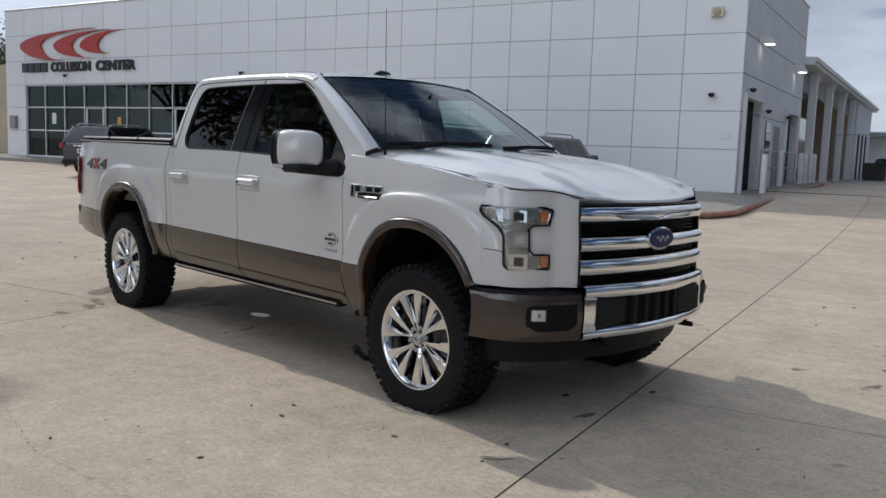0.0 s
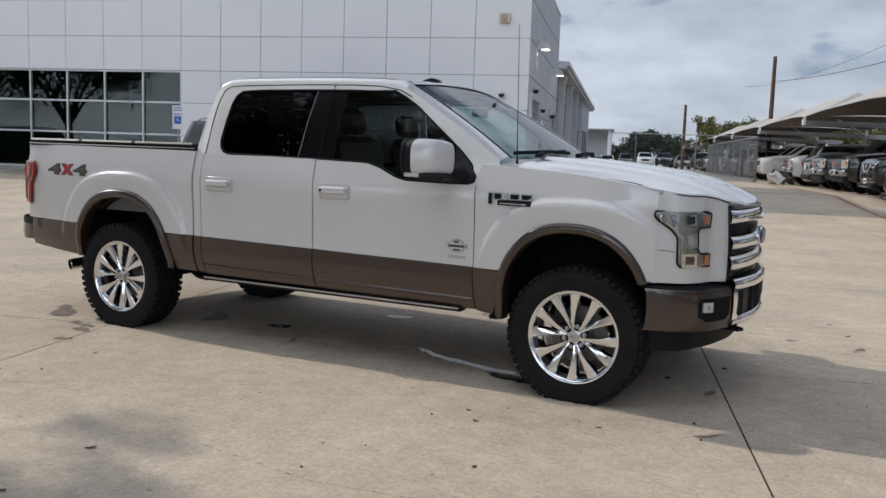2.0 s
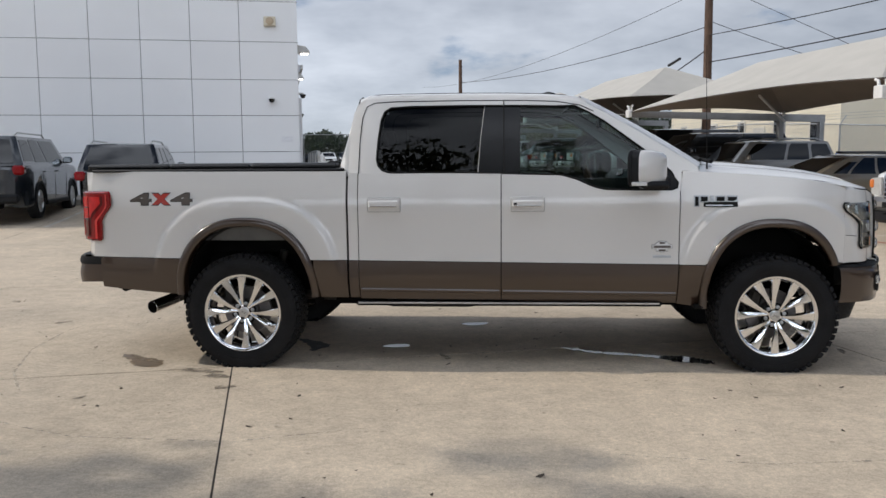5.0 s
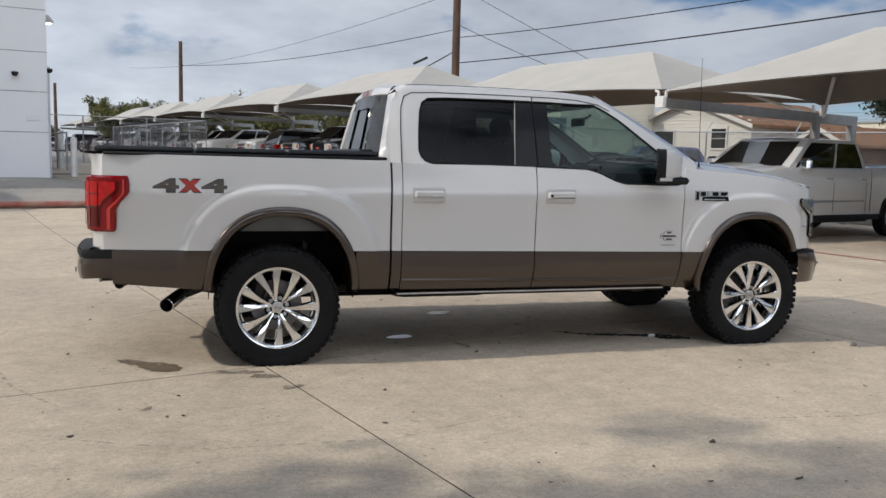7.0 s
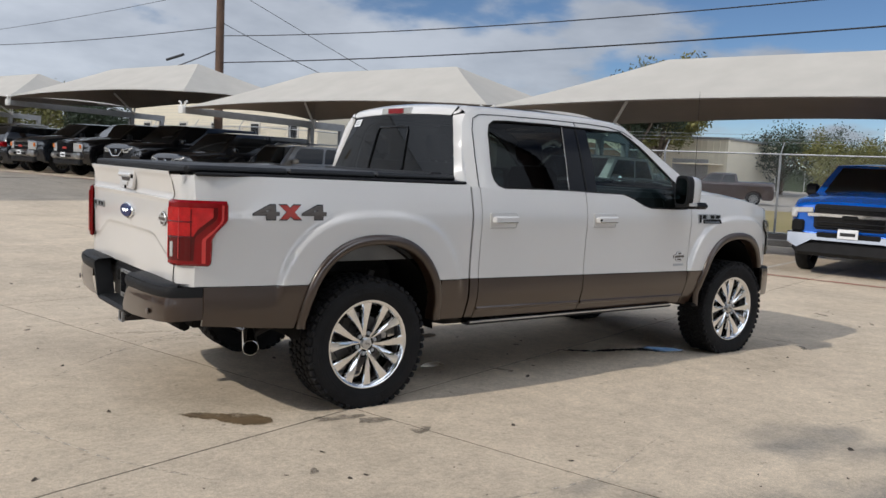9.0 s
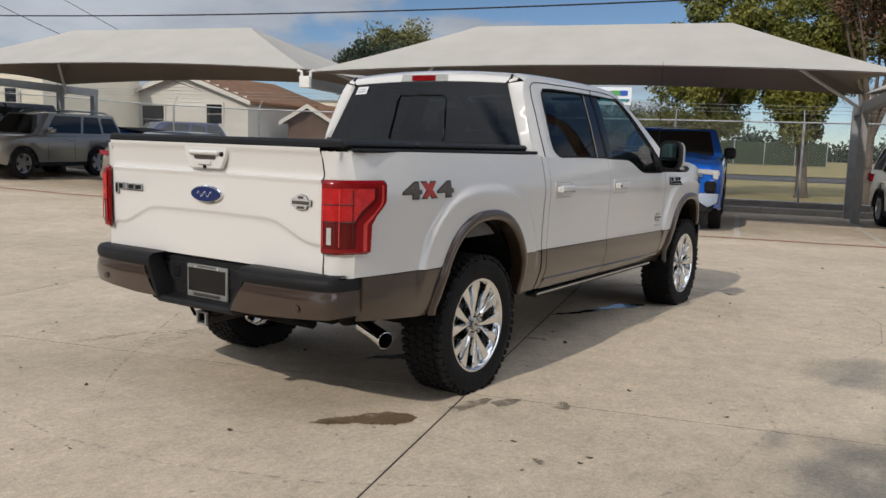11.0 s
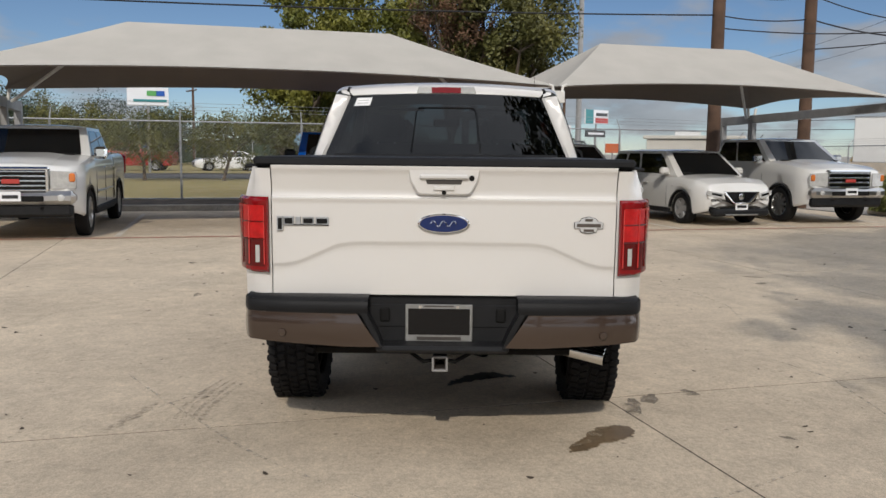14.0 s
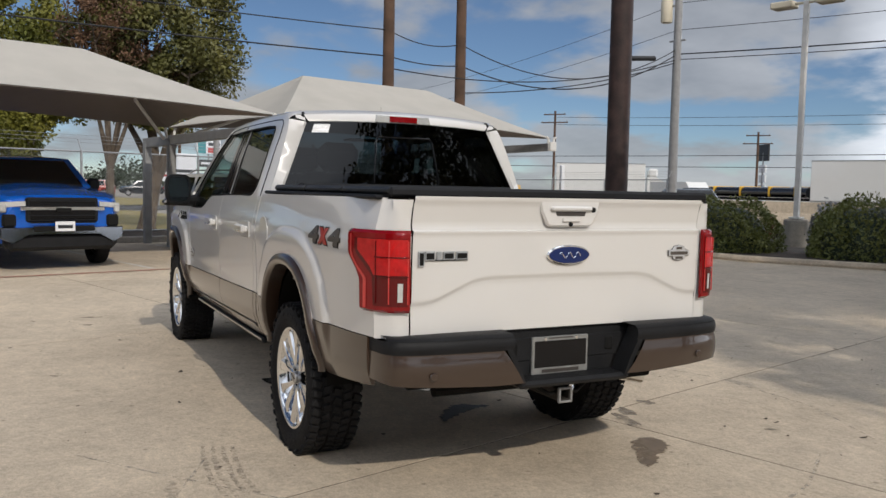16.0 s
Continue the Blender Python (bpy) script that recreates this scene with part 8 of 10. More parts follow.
            part("step_bar", Geo().box((X(2.7), s * (W - 0.06), gap - 0.01), (2.1, 0.14, 0.05), 0.02), BLACK_PLASTIC, car, "black step bar")
        part("bonnet_bulge", Geo().grid([[Vector((X(t), v, interp(t, d["deck"]) + 0.03 + 0.030 * (1 - (abs(v) / 0.56) ** 6) * min(1.0, (t - 0.10) * 4))) for v in (-0.58, -0.56, -0.52, -0.3, 0, 0.3, 0.52, 0.56, 0.58)] for t in span(0.10, 1.27, 12)]), paint, car, "raised bonnet centre", 50)
        part("cowl", Geo().box((X(1.31), 0, 1.375), (0.16, 1.46, 0.03), 0.01), SEAM, car, "black wiper cowl")
        # open bed with a tailgate
        part("bed_opening", Geo().box((X(4.70), 0, 1.392), (1.72, 1.50, 0.012), 0.0), SEAM, car, "dark open bed")
        part("tailgate_seam", Geo().tube([(X(L) - 0.004, -0.72, 0.80), (X(L) - 0.004, -0.72, 1.30)], 0.005, 4).tube([(X(L) - 0.004, 0.72, 0.80), (X(L) - 0.004, 0.72, 1.30)], 0.005, 4), SEAM, car)
        part("rear_bumper", Geo().box((X(L) - 0.04, 0, gap + 0.26), (0.18, 1.86, 0.18), 0.05), CHROME, car, "chrome rear bumper")
    else:
        gz = nz - 0.20
        gr = part("grille", Geo().prism([(-0.42, gz + 0.10), (0.42, gz + 0.10), (0.36, gz - 0.10), (0.20, gz - 0.16), (-0.20, gz - 0.16), (-0.36, gz - 0.10)], 0.03, lambda u, v, w: (X(0.0) + 0.004 + w - 0.06 * u * u, u, v), 0.01), GLOSS_BLACK, car, "dark grille")
        part("chrome_wing", Geo().tube([(X(0.0) + 0.03, -0.42, gz + 0.09), (X(0.0) + 0.042, -0.20, gz - 0.13), (X(0.0) + 0.045, 0.0, gz - 0.15), (X(0.0) + 0.042, 0.20, gz - 0.13), (X(0.0) + 0.03, 0.42, gz + 0.09)], 0.022, 8), grille_mat, gr, "bright grille wing")
        part("badge", Geo().lathe([(0.0, 0.012), (0.06, 0.010), (0.07, 0.0)], 18, pose(X(0.0) + 0.038, 0, gz, 0, 0, -90)), CHROME, gr, "plain round badge")
        for s in (-1, 1):
            hl = part("headlamp", Geo().prism([(0.42, gz + 0.06), (0.78, gz + 0.13), (0.80, gz + 0.04), (0.62, gz - 0.04), (0.44, gz - 0.03)], 0.03, lambda u, v, w: (X(0.0) + 0.018 + w - 0.34 * max(0.0, u - 0.40) ** 1.6, s * u, v), 0.01), LAMP_BODY, car, "clear swept headlamp")
            part("lamp_core", Geo().prism([(0.48, gz + 0.045), (0.70, gz + 0.085), (0.70, gz + 0.045), (0.50, gz + 0.005)], 0.006, lambda u, v, w: (X(0.0) + 0.050 + w - 0.34 * max(0.0, u - 0.40) ** 1.6, s * u, v), 0.002), CAR_GLASS, hl, "dark lamp core")
            part("fog_pocket", Geo().prism([(0.50, gz - 0.26), (0.72, gz - 0.20), (0.74, gz - 0.30), (0.56, gz - 0.34)], 0.02, lambda u, v, w: (X(0.0) + 0.016 + w - 0.34 * max(0.0, u - 0.40) ** 1.6, s * u, v), 0.005), SEAM, car)
        part("lower_intake", Geo().prism([(-0.50, gz - 0.22), (0.50, gz - 0.22), (0.42, gz - 0.33), (-0.42, gz - 0.33)], 0.02, lambda u, v, w: (X(0.0) + 0.006 + w - 0.06 * u * u, u, v), 0.005), SEAM, car, "dark lower intake")
        part("chin", Geo().box((X(0.02), 0, gap + 0.07), (0.20, W * 1.55, 0.16), 0.05), trim, car)
        part("skid_bar", Geo().box((X(0.0) + 0.035, 0, gap + 0.03), (0.10, W * 0.9, 0.035), 0.012), SATIN, car, "silver skid strip")
    pl = part("number_plate", Geo().box((X(0.0) + (0.13 if pick else 0.05), 0, gap + (0.36 if pick else 0.20)), (0.012, 0.305, 0.155), 0.003), WHITE_PAPER, car, "white number plate with a plain bar")
    part("plate_bar", Geo().box((X(0.0) + (0.138 if pick else 0.058), 0, gap + (0.355 if pick else 0.195)), (0.002, 0.23, 0.055)), NAVY_CAR, pl)
    # tail
    tz = interp(L - 0.3, d["deck"])
    for s in (-1, 1):
        if kind == "sedan":
            part("tail_lamp", Geo().prism([(0.30, tz - 0.10), (0.86, tz - 0.08), (0.88, tz - 0.17), (0.60, tz - 0.21), (0.34, tz - 0.17)], -0.03, lambda u, v, w: (X(L) + 0.005 + w + 0.55 * max(0.0, u - 0.45) ** 1.9, s * u, v)), RED_LENS, car, "red tail lamp")
        elif pick:
            part("tail_lamp", Geo().box((X(L - 0.05), s * (W - 0.06), tz - 0.24), (0.15, 0.13, 0.42), 0.03), RED_LENS, car, "red tail lamp")
        else:
            part("tail_lamp", Geo().box((X(L - 0.09), s * (W - 0.13), tz - 0.14), (0.22, 0.24, 0.20), 0.04), RED_LENS, car, "red tail lamp")
    if not pick:
        part("rear_bumper", Geo().box((X(L) + 0.02, 0, gap + 0.20), (0.16, W * 1.72, 0.20), 0.05), trim if kind != "sedan" else paint, car)
        rp = part("rear_plate", Geo().box((X(L) - 0.030, 0, tz - (0.30 if kind != "sedan" else 0.26)), (0.012, 0.305, 0.155), 0.003), WHITE_PAPER if kind != "sedan" else BLUE_SIGN, car, "number plate with a plain bar")
        part("plate_bar", Geo().box((X(L) - 0.038, 0, tz - (0.30 if kind != "sedan" else 0.26)), (0.002, 0.2, 0.05)), NAVY_CAR if kind != "sedan" else WHITE_PAPER, rp)
        part("gate_bar", Geo().box((X(L) - 0.02, 0, tz - 0.13), (0.03, 0.62, 0.045), 0.01), CHROME, car, "chrome strip")
        if kind == "sedan":
            for s in (-1, 1):
                part("exhaust_tip", Geo().tube([(X(L) + 0.06, s * 0.5, gap + 0.08), (X(L) - 0.06, s * 0.5, gap + 0.08)], 0.04, 10), CHROME, car)
    if roof_rack:
        for s in (-1, 1):
            part("roof_rail", Geo().tube([(X(cab(0.14, 1)), s * upright(1) * 0.9, H - 0.03), (X(cab(0.2, 1)), s * upright(1) * 0.9, H + 0.04), (X(cab(0.85, 1)), s * upright(1) * 0.9, H + 0.04), (X(cab(0.93, 1)), s * upright(1) * 0.9, H - 0.03)], 0.02, 6), SATIN, car)
    return car


def parked(kind, name, label, paint, x, y, turn, **more):
    """turn: 180 faces the open lot, 0 the fence, 90 the building."""
    return vehicle(kind, name, label, paint, lot(x, y, rise(y), turn), **more)


# under the shade roofs, from the south
parked("pickup", "parked_pickup", "white pickup truck with a broad chrome grille under the canopy", WHITE_CAR, 13.48, -11.75, 180, bars=4)
parked("crossover", "parked_crossover", "small white crossover with a black grille under the canopy", WHITE_CAR, 12.72, -8.98, 183, wheel_mat=GREY_STEEL)
parked("suv", "parked_suv", "white compact sport utility with black cladding beside a post", WHITE_CAR, 13.43, -6.15, 186, roof_rack=True)
parked("pickup", "parked_pickup", "bright blue pickup truck with black and chrome grille", BLUE_PAINT, 13.55, -1.05, 180, face="split", bars=4, grille_mat=BLACK_PLASTIC)
parked("pickup", "parked_pickup", "white pickup truck with chrome grille and red badge", WHITE_CAR, 12.5, 4.5, 179, bars=5)
parked("sedan", "parked_sedan", "champagne sedan with its tail to the lot", BEIGE_CAR, 14.0, 11.25, 0)
parked("crossover", "parked_crossover", "deep blue car standing past the chain link fence", DEEP_BLUE_CAR, 21.6, 17.7, 150)
parked("boxy_suv", "parked_suv", "warm silver sport utility under the canopy", SILVER_CAR, 13.55, 15.75, 180, roof_rack=True)
parked("large_suv", "parked_suv", "black sport utility under the canopy", BLACK_CAR, 13.3, 18.0, 180)
parked("large_suv", "parked_suv", "long black sport utility under the canopy", BLACK_CAR, 13.4, 20.9, 180)
parked("pickup", "parked_pickup", "black pickup truck under the canopy", BLACK_CAR, 13.5, 23.8, 180, grille_mat=GLOSS_BLACK)
parked("pickup", "parked_pickup", "dark slate pickup truck under the canopy", NAVY_CAR, 13.5, 27.0, 180)
parked("suv", "parked_suv", "dark slate sport utility with its tail to the lot", NAVY_CAR, 13.2, 30.0, 0)
parked("pickup", "parked_pickup", "white pickup truck under the canopy", WHITE_CAR, 13.5, 33.0, 180)
rng = random.Random(12)
paints = [("black", BLACK_CAR), ("white", WHITE_CAR), ("dark slate", NAVY_CAR), ("silver", SILVER_CAR), ("black", BLACK_CAR), ("maroon", MAROON_CAR)]
for k in range(18):
    colour, paint = paints[rng.randrange(6)]
    kind = rng.choice(("pickup", "large_suv", "suv", "pickup"))
    parked(kind, "parked_pickup" if kind == "pickup" else "parked_suv", colour + (" pickup truck" if kind == "pickup" else " sport utility") + " in the far parking row", paint, 13.4 + rng.uniform(-0.2, 0.3), 36.2 + 2.95 * k, 180 if rng.random() < 0.7 else 0, detail=False)
for k, (colour, paint, kind) in enumerate((("black", BLACK_CAR, "suv"), ("white", WHITE_CAR, "sedan"), ("maroon", MAROON_CAR, "suv"), ("white", WHITE_CAR, "pickup"), ("black", BLACK_CAR, "pickup"), ("silver", SILVER_CAR, "suv"), ("black", BLACK_CAR, "suv"))):
    parked(kind, "distant_pickup" if kind == "pickup" else "distant_car", colour + (" pickup truck" if kind == "pickup" else " car") + " standing across the rear lot", paint, -0.8 + 2.35 * k, 103.0 + 1.3 * (k % 3), -90, detail=False)
# by the building
parked("large_suv", "parked_suv", "dark slate sport utility with roof rails parked at the facade", NAVY_CAR, -6.35, 15.35, 90, roof_rack=True)
parked("suv", "parked_suv", "black sport utility parked at the facade", BLACK_CAR, -3.45, 15.2, 90, roof_rack=True)
parked("suv", "parked_suv", "black compact sport utility before the storefront", BLACK_CAR, -20.3, 15.2, 106, roof_rack=True)
# past the fence
for kind, nm, lab, paint, x, y, turn in (
    ("pickup", "distant_pickup", "dark brown pickup truck on the road past the fence", MAROON_CAR, 47.0, 14.6, 111),
    ("sedan", "distant_car", "dark red car past the fence", RED_CAR, 52.0, 20.0, 100),
    ("suv", "distant_car", "dark slate car past the fence", NAVY_CAR, 51.0, 22.5, 100),
    ("sedan", "distant_car", "black car past the fence", BLACK_CAR, 50.0, 25.5, 100),
    ("pickup", "distant_pickup", "bright red pickup truck past the fence", RED_CAR, 57.6, 7.2, 80),
    ("sedan", "distant_car", "white sedan on the road past the fence", WHITE_CAR, 58.0, 0.8, 100),
    ("suv", "distant_car", "dark red car past the fence", RED_CAR, 87.0, -28.0, 70),
    ("suv", "distant_car", "dark slate car past the fence", NAVY_CAR, 91.0, -35.0, 70),
    ("suv", "distant_car", "black car past the fence", BLACK_CAR, 93.0, -41.0, 70),
    ("suv", "distant_car", "grey sport utility on the road past the hedge", NAVY_CAR, 22.0, -36.0, 35),
):
    vehicle(kind, nm, lab, paint, lot(x, y, 0.0 if kind else 0, turn), detail=False)

# ---- trees and shrubs ----


def leaf_cloud(rng_np, centres, radii, count, size):
    """Many small bent leaves scattered in clumps; returns vertices and faces."""
    which = rng_np.integers(0, len(centres), count)
    off = rng_np.normal(0, 1, (count, 3))
    off *= np.minimum(1.0, 2.3 * rng_np.uniform(0.5, 1.0, (count, 1)) / np.linalg.norm(off, axis=1)[:, None])
    p = np.array(centres)[which] + off * np.array(radii)[which][:, None] * 0.52
    a = rng_np.normal(0, 1, (count, 3))
    a /= np.linalg.norm(a, axis=1)[:, None]
    b = np.cross(a, rng_np.normal(0, 1, (count, 3)))
    b /= np.linalg.norm(b, axis=1)[:, None]
    s = size * rng_np.uniform(0.6, 1.3, (count, 1))
    v = np.stack([p - a * s, p + b * s * 0.5, p + a * s, p - b * s * 0.5], 1).reshape(-1, 3)
    f = np.arange(count * 4).reshape(-1, 4)
    return v, f


def leaf_mesh(name, v, f, mat):
    me = bpy.data.meshes.new(name)
    me.from_pydata(v.tolist(), [], f.tolist())
    me.materials.append(mat)
    return me


def tree(name, label, x, y, z, height, crown, mat, seed, leaves=5000, size=0.13, fork=0.35, trunk_r=0.16, bare=0.0, squash=0.62, clumps=34):
    """A tapered forked trunk with limbs, and a crown of clumps of leaves with gaps."""
    rng = random.Random(seed)
    rn = np.random.default_rng(seed)
    t = thing(name, label, "tree", lot(x, y, z))
    split = height * fork
    lean = Vector((rng.uniform(-0.3, 0.3), rng.uniform(-0.3, 0.3), 0))
    wood = Geo().tube([Vector((0, 0, -0.1)), Vector((0, 0, 0.15)), lean * 0.4 + Vector((0, 0, split * 0.5)), lean + Vector((0, 0, split))], [trunk_r * 1.5, trunk_r * 1.1, trunk_r * 0.9, trunk_r * 0.75], 10)
    centre = Vector((lean.x, lean.y, height - crown * squash))
    tips = []
    for k in range(7):
        a = 2 * math.pi * k / 7 + rng.uniform(-0.4, 0.4)
        out = crown * rng.uniform(0.45, 0.85)
        end = Vector((centre.x + out * math.cos(a), centre.y + out * math.sin(a), centre.z + crown * squash * rng.uniform(-0.35, 0.65)))
        start = lean + Vector((0, 0, split * rng.uniform(0.75, 1.0)))
        mid = start.lerp(end, 0.5) + Vector((rng.uniform(-0.3, 0.3), rng.uniform(-0.3, 0.3), crown * 0.12))
        wood.tube([start, start.lerp(mid, 0.5) + Vector((0, 0, 0.1)), mid, end], [trunk_r * 0.5, trunk_r * 0.38, trunk_r * 0.26, trunk_r * 0.08], 7)
        tips.append(end)
        for _ in range(4):
            b = mid.lerp(end, rng.uniform(0.1, 0.9))
            tip_ = b + Vector((rng.uniform(-1, 1), rng.uniform(-1, 1), rng.uniform(-0.3, 0.9))).normalized() * crown * rng.uniform(0.25, 0.5)
            wood.tube([b, b.lerp(tip_, 0.5) + Vector((0, 0, 0.06)), tip_], [trunk_r * 0.16, trunk_r * 0.10, trunk_r * 0.04], 5)
            tips.append(tip_)
    part("trunk", wood, BARK, t, "forked grey brown trunk and limbs")
    centres, radii = [], []
    for k in range(clumps):
        d = Vector((rng.gauss(0, 1), rng.gauss(0, 1), rng.gauss(0, 1))).normalized() * rng.uniform(0.55, 1.0)
        c = centre + Vector((d.x * crown, d.y * crown, d.z * crown * squash))
        if rng.random() < bare:
            continue
        centres.append(tuple(c)), radii.append(crown * rng.uniform(0.13, 0.38))
    for p in tips:
        if rng.random() > bare:
            centres.append(tuple(p)), radii.append(crown * rng.uniform(0.16, 0.26))
    v, f = leaf_cloud(rn, centres, radii, leaves, size)
    part("crown", leaf_mesh("crown", v, f, mat), None, t, "ragged leafy crown")
    return t


def bush(name, label, x, y, z, rx, ry, h, mat, seed, leaves=5000, size=0.045):
    """A clipped shrub: leaves thick over a lumpy mound, with a dark twiggy inside."""
    rng, rn = random.Random(seed), np.random.default_rng(seed)
    t = thing(name, label, "shrub", lot(x, y, z))
    rows = []
    for i in range(9):
        th = math.pi / 2 * i / 8
        rows.append([Vector((rx * 0.84 * math.cos(th) ** 0.6 * math.cos(a) * (1 + 0.06 * math.sin(3 * a + seed)), ry * 0.84 * math.cos(th) ** 0.6 * math.sin(a), h * 0.88 * math.sin(th))) for a in span(0, 2 * math.pi, 25)[:-1]])
    part("twig_core", Geo().grid(rows, True), LEAF_DARK, t, "dark twiggy inside")
    n = leaves
    a = rn.uniform(0, 2 * math.pi, n)
    th = np.arccos(rn.uniform(0, 1, n))
    th = math.pi / 2 - th
    lump = 1 + 0.07 * np.sin(3 * a + seed) + 0.05 * np.sin(7 * a + 5 * th) + rn.normal(0, 0.035, n)
    c = np.cos(th) ** 0.6
    p = np.stack([rx * c * np.cos(a) * lump, ry * c * np.sin(a) * lump, np.maximum(0.03, h * np.sin(th) * lump)], 1)
    d = rn.normal(0, 1, (n, 3))
    d /= np.linalg.norm(d, axis=1)[:, None]
    e = np.cross(d, rn.normal(0, 1, (n, 3)))
    e /= np.linalg.norm(e, axis=1)[:, None]
    s = size * rn.uniform(0.6, 1.3, (n, 1))
    v = np.stack([p - d * s, p + e * s * 0.55, p + d * s, p - e * s * 0.55], 1).reshape(-1, 3)
    part("leaves", leaf_mesh("leaves", v, np.arange(n * 4).reshape(-1, 4), mat), None, t, "dense small leaves")
    return t


# ---- strip, fence and land past the shade roofs ----
solid("planting_strip", Geo().grid([[Vector((x, y, rise(y) * 0.9 + z)) for y in span(-12.8, 40, 40)] for x, z in ((16.55, 0.0), (16.6, 0.14), (16.9, 0.15), (17.6, 0.20), (18.6, 0.16), (19.4, 0.02))]), SOIL, "dark strip of gravel and leaf litter along the fence", "ground", lot(0, 0), kind="structure")
solid("kerb", Geo().box((16.50, 0, 0.06), (0.16, 0.1, 0.1)).grid([[Vector((x, y, rise(y) * 0.9 + z)) for y in span(-12.8, 40, 40)] for x, z in ((16.40, 0.0), (16.41, 0.13), (16.43, 0.15), (16.56, 0.15), (16.57, 0.0))]), CONCRETE_GREY, "concrete kerb along the planting strip", "kerb", lot(0, 0), kind="structure")
solid("grass", Geo().grid([[Vector((x, y, 0.012 + 0.05 * math.sin(x * 0.7) * math.sin(y * 0.3) * 0.3)) for y in span(-13.5, 30, 40)] for x in span(19.2, 40.0, 12)]), GRASS, "dry mown grass past the fence", "grass", lot(0, 0), kind="structure")
solid("road", Geo().grid([[Vector((x, y, 0.0)) for y in span(-200, 200, 30)] for x in (41.5, 50.0)]), ASPHALT, "grey road past the grass", "road", lot(0, 0), kind="structure")
solid("grass", Geo().grid([[Vector((x, y, 0.01)) for y in span(-28, 120, 30)] for x in (51.0, 62.0, 100.0, 150.0)]), GRASS, "dry grass beyond the road", "grass", lot(0, 0), kind="structure")


def fence(x0, y0, x1, y1, height, name_label, every=3.0, pitch=0.085, arms=True, z=lambda y: 0.0, wire=0.0032):
    """A chain-link fence between two points, with posts, rails, woven wire and barbed strands."""
    f = thing("chain_link_fence", name_label, "fence", lot(0, 0), kind="")
    a, b = Vector((x0, y0, 0)), Vector((x1, y1, 0))
    length = (b - a).length
    d = (b - a) / length
    side_ = Vector((-d.y, d.x, 0))
    n = max(1, round(length / every))
    for k in range(n + 1):
        p = a + d * (length * k / n)
        p.z = z(p.y)
        po = part("post", Geo().tube([p, p + Vector((0, 0, height))], 0.03, 8), GALVANISED, f)
        if arms:
            part("barb_arm", Geo().tube([p + Vector((0, 0, height)), p + Vector((0, 0, height + 0.28)) + side_ * -0.22], 0.015, 6), GALVANISED, po)
    for h in (0.06, height - 0.02):
        part("rail", Geo().tube([a + d * (length * k / 12) + Vector((0, 0, z((a + d * (length * k / 12)).y) + h)) for k in range(13)], 0.022, 6), GALVANISED, f)
    g = Geo()
    m = int(length / pitch)
    rise_n = height / pitch
    for k in range(-int(rise_n), m + int(rise_n), 1):
        for s in (1, -1):
            t0, t1 = k * pitch, k * pitch + s * height
            lo, hi = min(t0, t1), max(t0, t1)
            if hi < 0 or lo > length:
                continue
            h0, h1 = 0.0, height
            if t0 < 0 or t0 > length:
                c = 0.0 if t0 < 0 else length
                h0 = abs(c - t0)
                t0 = c
            if t1 < 0 or t1 > length:
                c = 0.0 if t1 < 0 else length
                h1 = height - abs(t1 - c)
                t1 = c
            p, q = a + d * t0, a + d * t1
            p.z, q.z = h0 + z(p.y), h1 + z(q.y)
            u, w = side_ * wire, Vector((0, 0, wire))
            g.add([p + u, p - u, p + d * wire * 1.4, q + u, q - u, q + d * wire * 1.4], [(0, 1, 4, 3), (1, 2, 5, 4), (2, 0, 3, 5)])
    tagged(part("woven_wire", g, GALVANISED, f, "woven diamond wire mesh", 0), kind="stuff")
    if arms:
        for k in (0.33, 0.66, 1.0):
            part("barbed_strand", Geo().tube([a + Vector((0, 0, z(a.y) + height + 0.28 * k)) + side_ * -0.22 * k, b + Vector((0, 0, z(b.y) + height + 0.28 * k)) + side_ * -0.22 * k], 0.004, 4), GALVANISED, f)
    return f


fence(17.9, -13.0, 17.9, 30.0, 2.05, "tall galvanised chain-link fence with barbed wire behind the parking row", z=lambda y: rise(y) * 0.9 + 0.16)
fence(1.3, 36.0, 9.8, 36.0, 2.2, "chain-link gate across the lane to the rear lot", 2.9, 0.12, False, lambda y: rise(y))
fence(9.8, 36.0, 9.8, 60.0, 2.2, "chain-link fence along the rear lot", 3.0, 0.16, False, lambda y: rise(y))

oak = "broad oak with a forked grey trunk and yellowing leaves"
tree("oak_tree", oak, 21.6, -6.95, 0.02, 9.0, 2.20, LEAF, 31, 48000, 0.074, 0.20, 0.24, 0.22, 1.45, 95)
tree("oak_tree", oak, 24.0, -1.2, 0.02, 7.5, 1.70, LEAF_YELLOW, 32, 42000, 0.075, 0.22, 0.20, 0.05, 1.7, 75)
tree("oak_tree", oak, 24.4, -4.3, 0.02, 7.3, 1.70, LEAF_YELLOW, 33, 42000, 0.075, 0.22, 0.18, 0.05, 1.7, 75)
tree("bare_tree", "thin tree with many bare twigs beside the oaks", 21.2, -5.7, 0.02, 7.2, 1.9, RED_LEAF, 38, 9000, 0.055, 0.3, 0.14, 0.6)
tree("oak_tree", "dark green tree on the grass past the road", 58.5, 24.2, 0.0, 10.8, 4.4, LEAF, 34, 34000, 0.14, 0.30, 0.30, 0.1, 0.9, 40)
tree("small_tree", "dense dark evergreen shrub tree by the house", 36.6, 15.6, 0.05, 6.4, 2.7, LEAF_DARK, 35, 22000, 0.085, 0.34, 0.16)
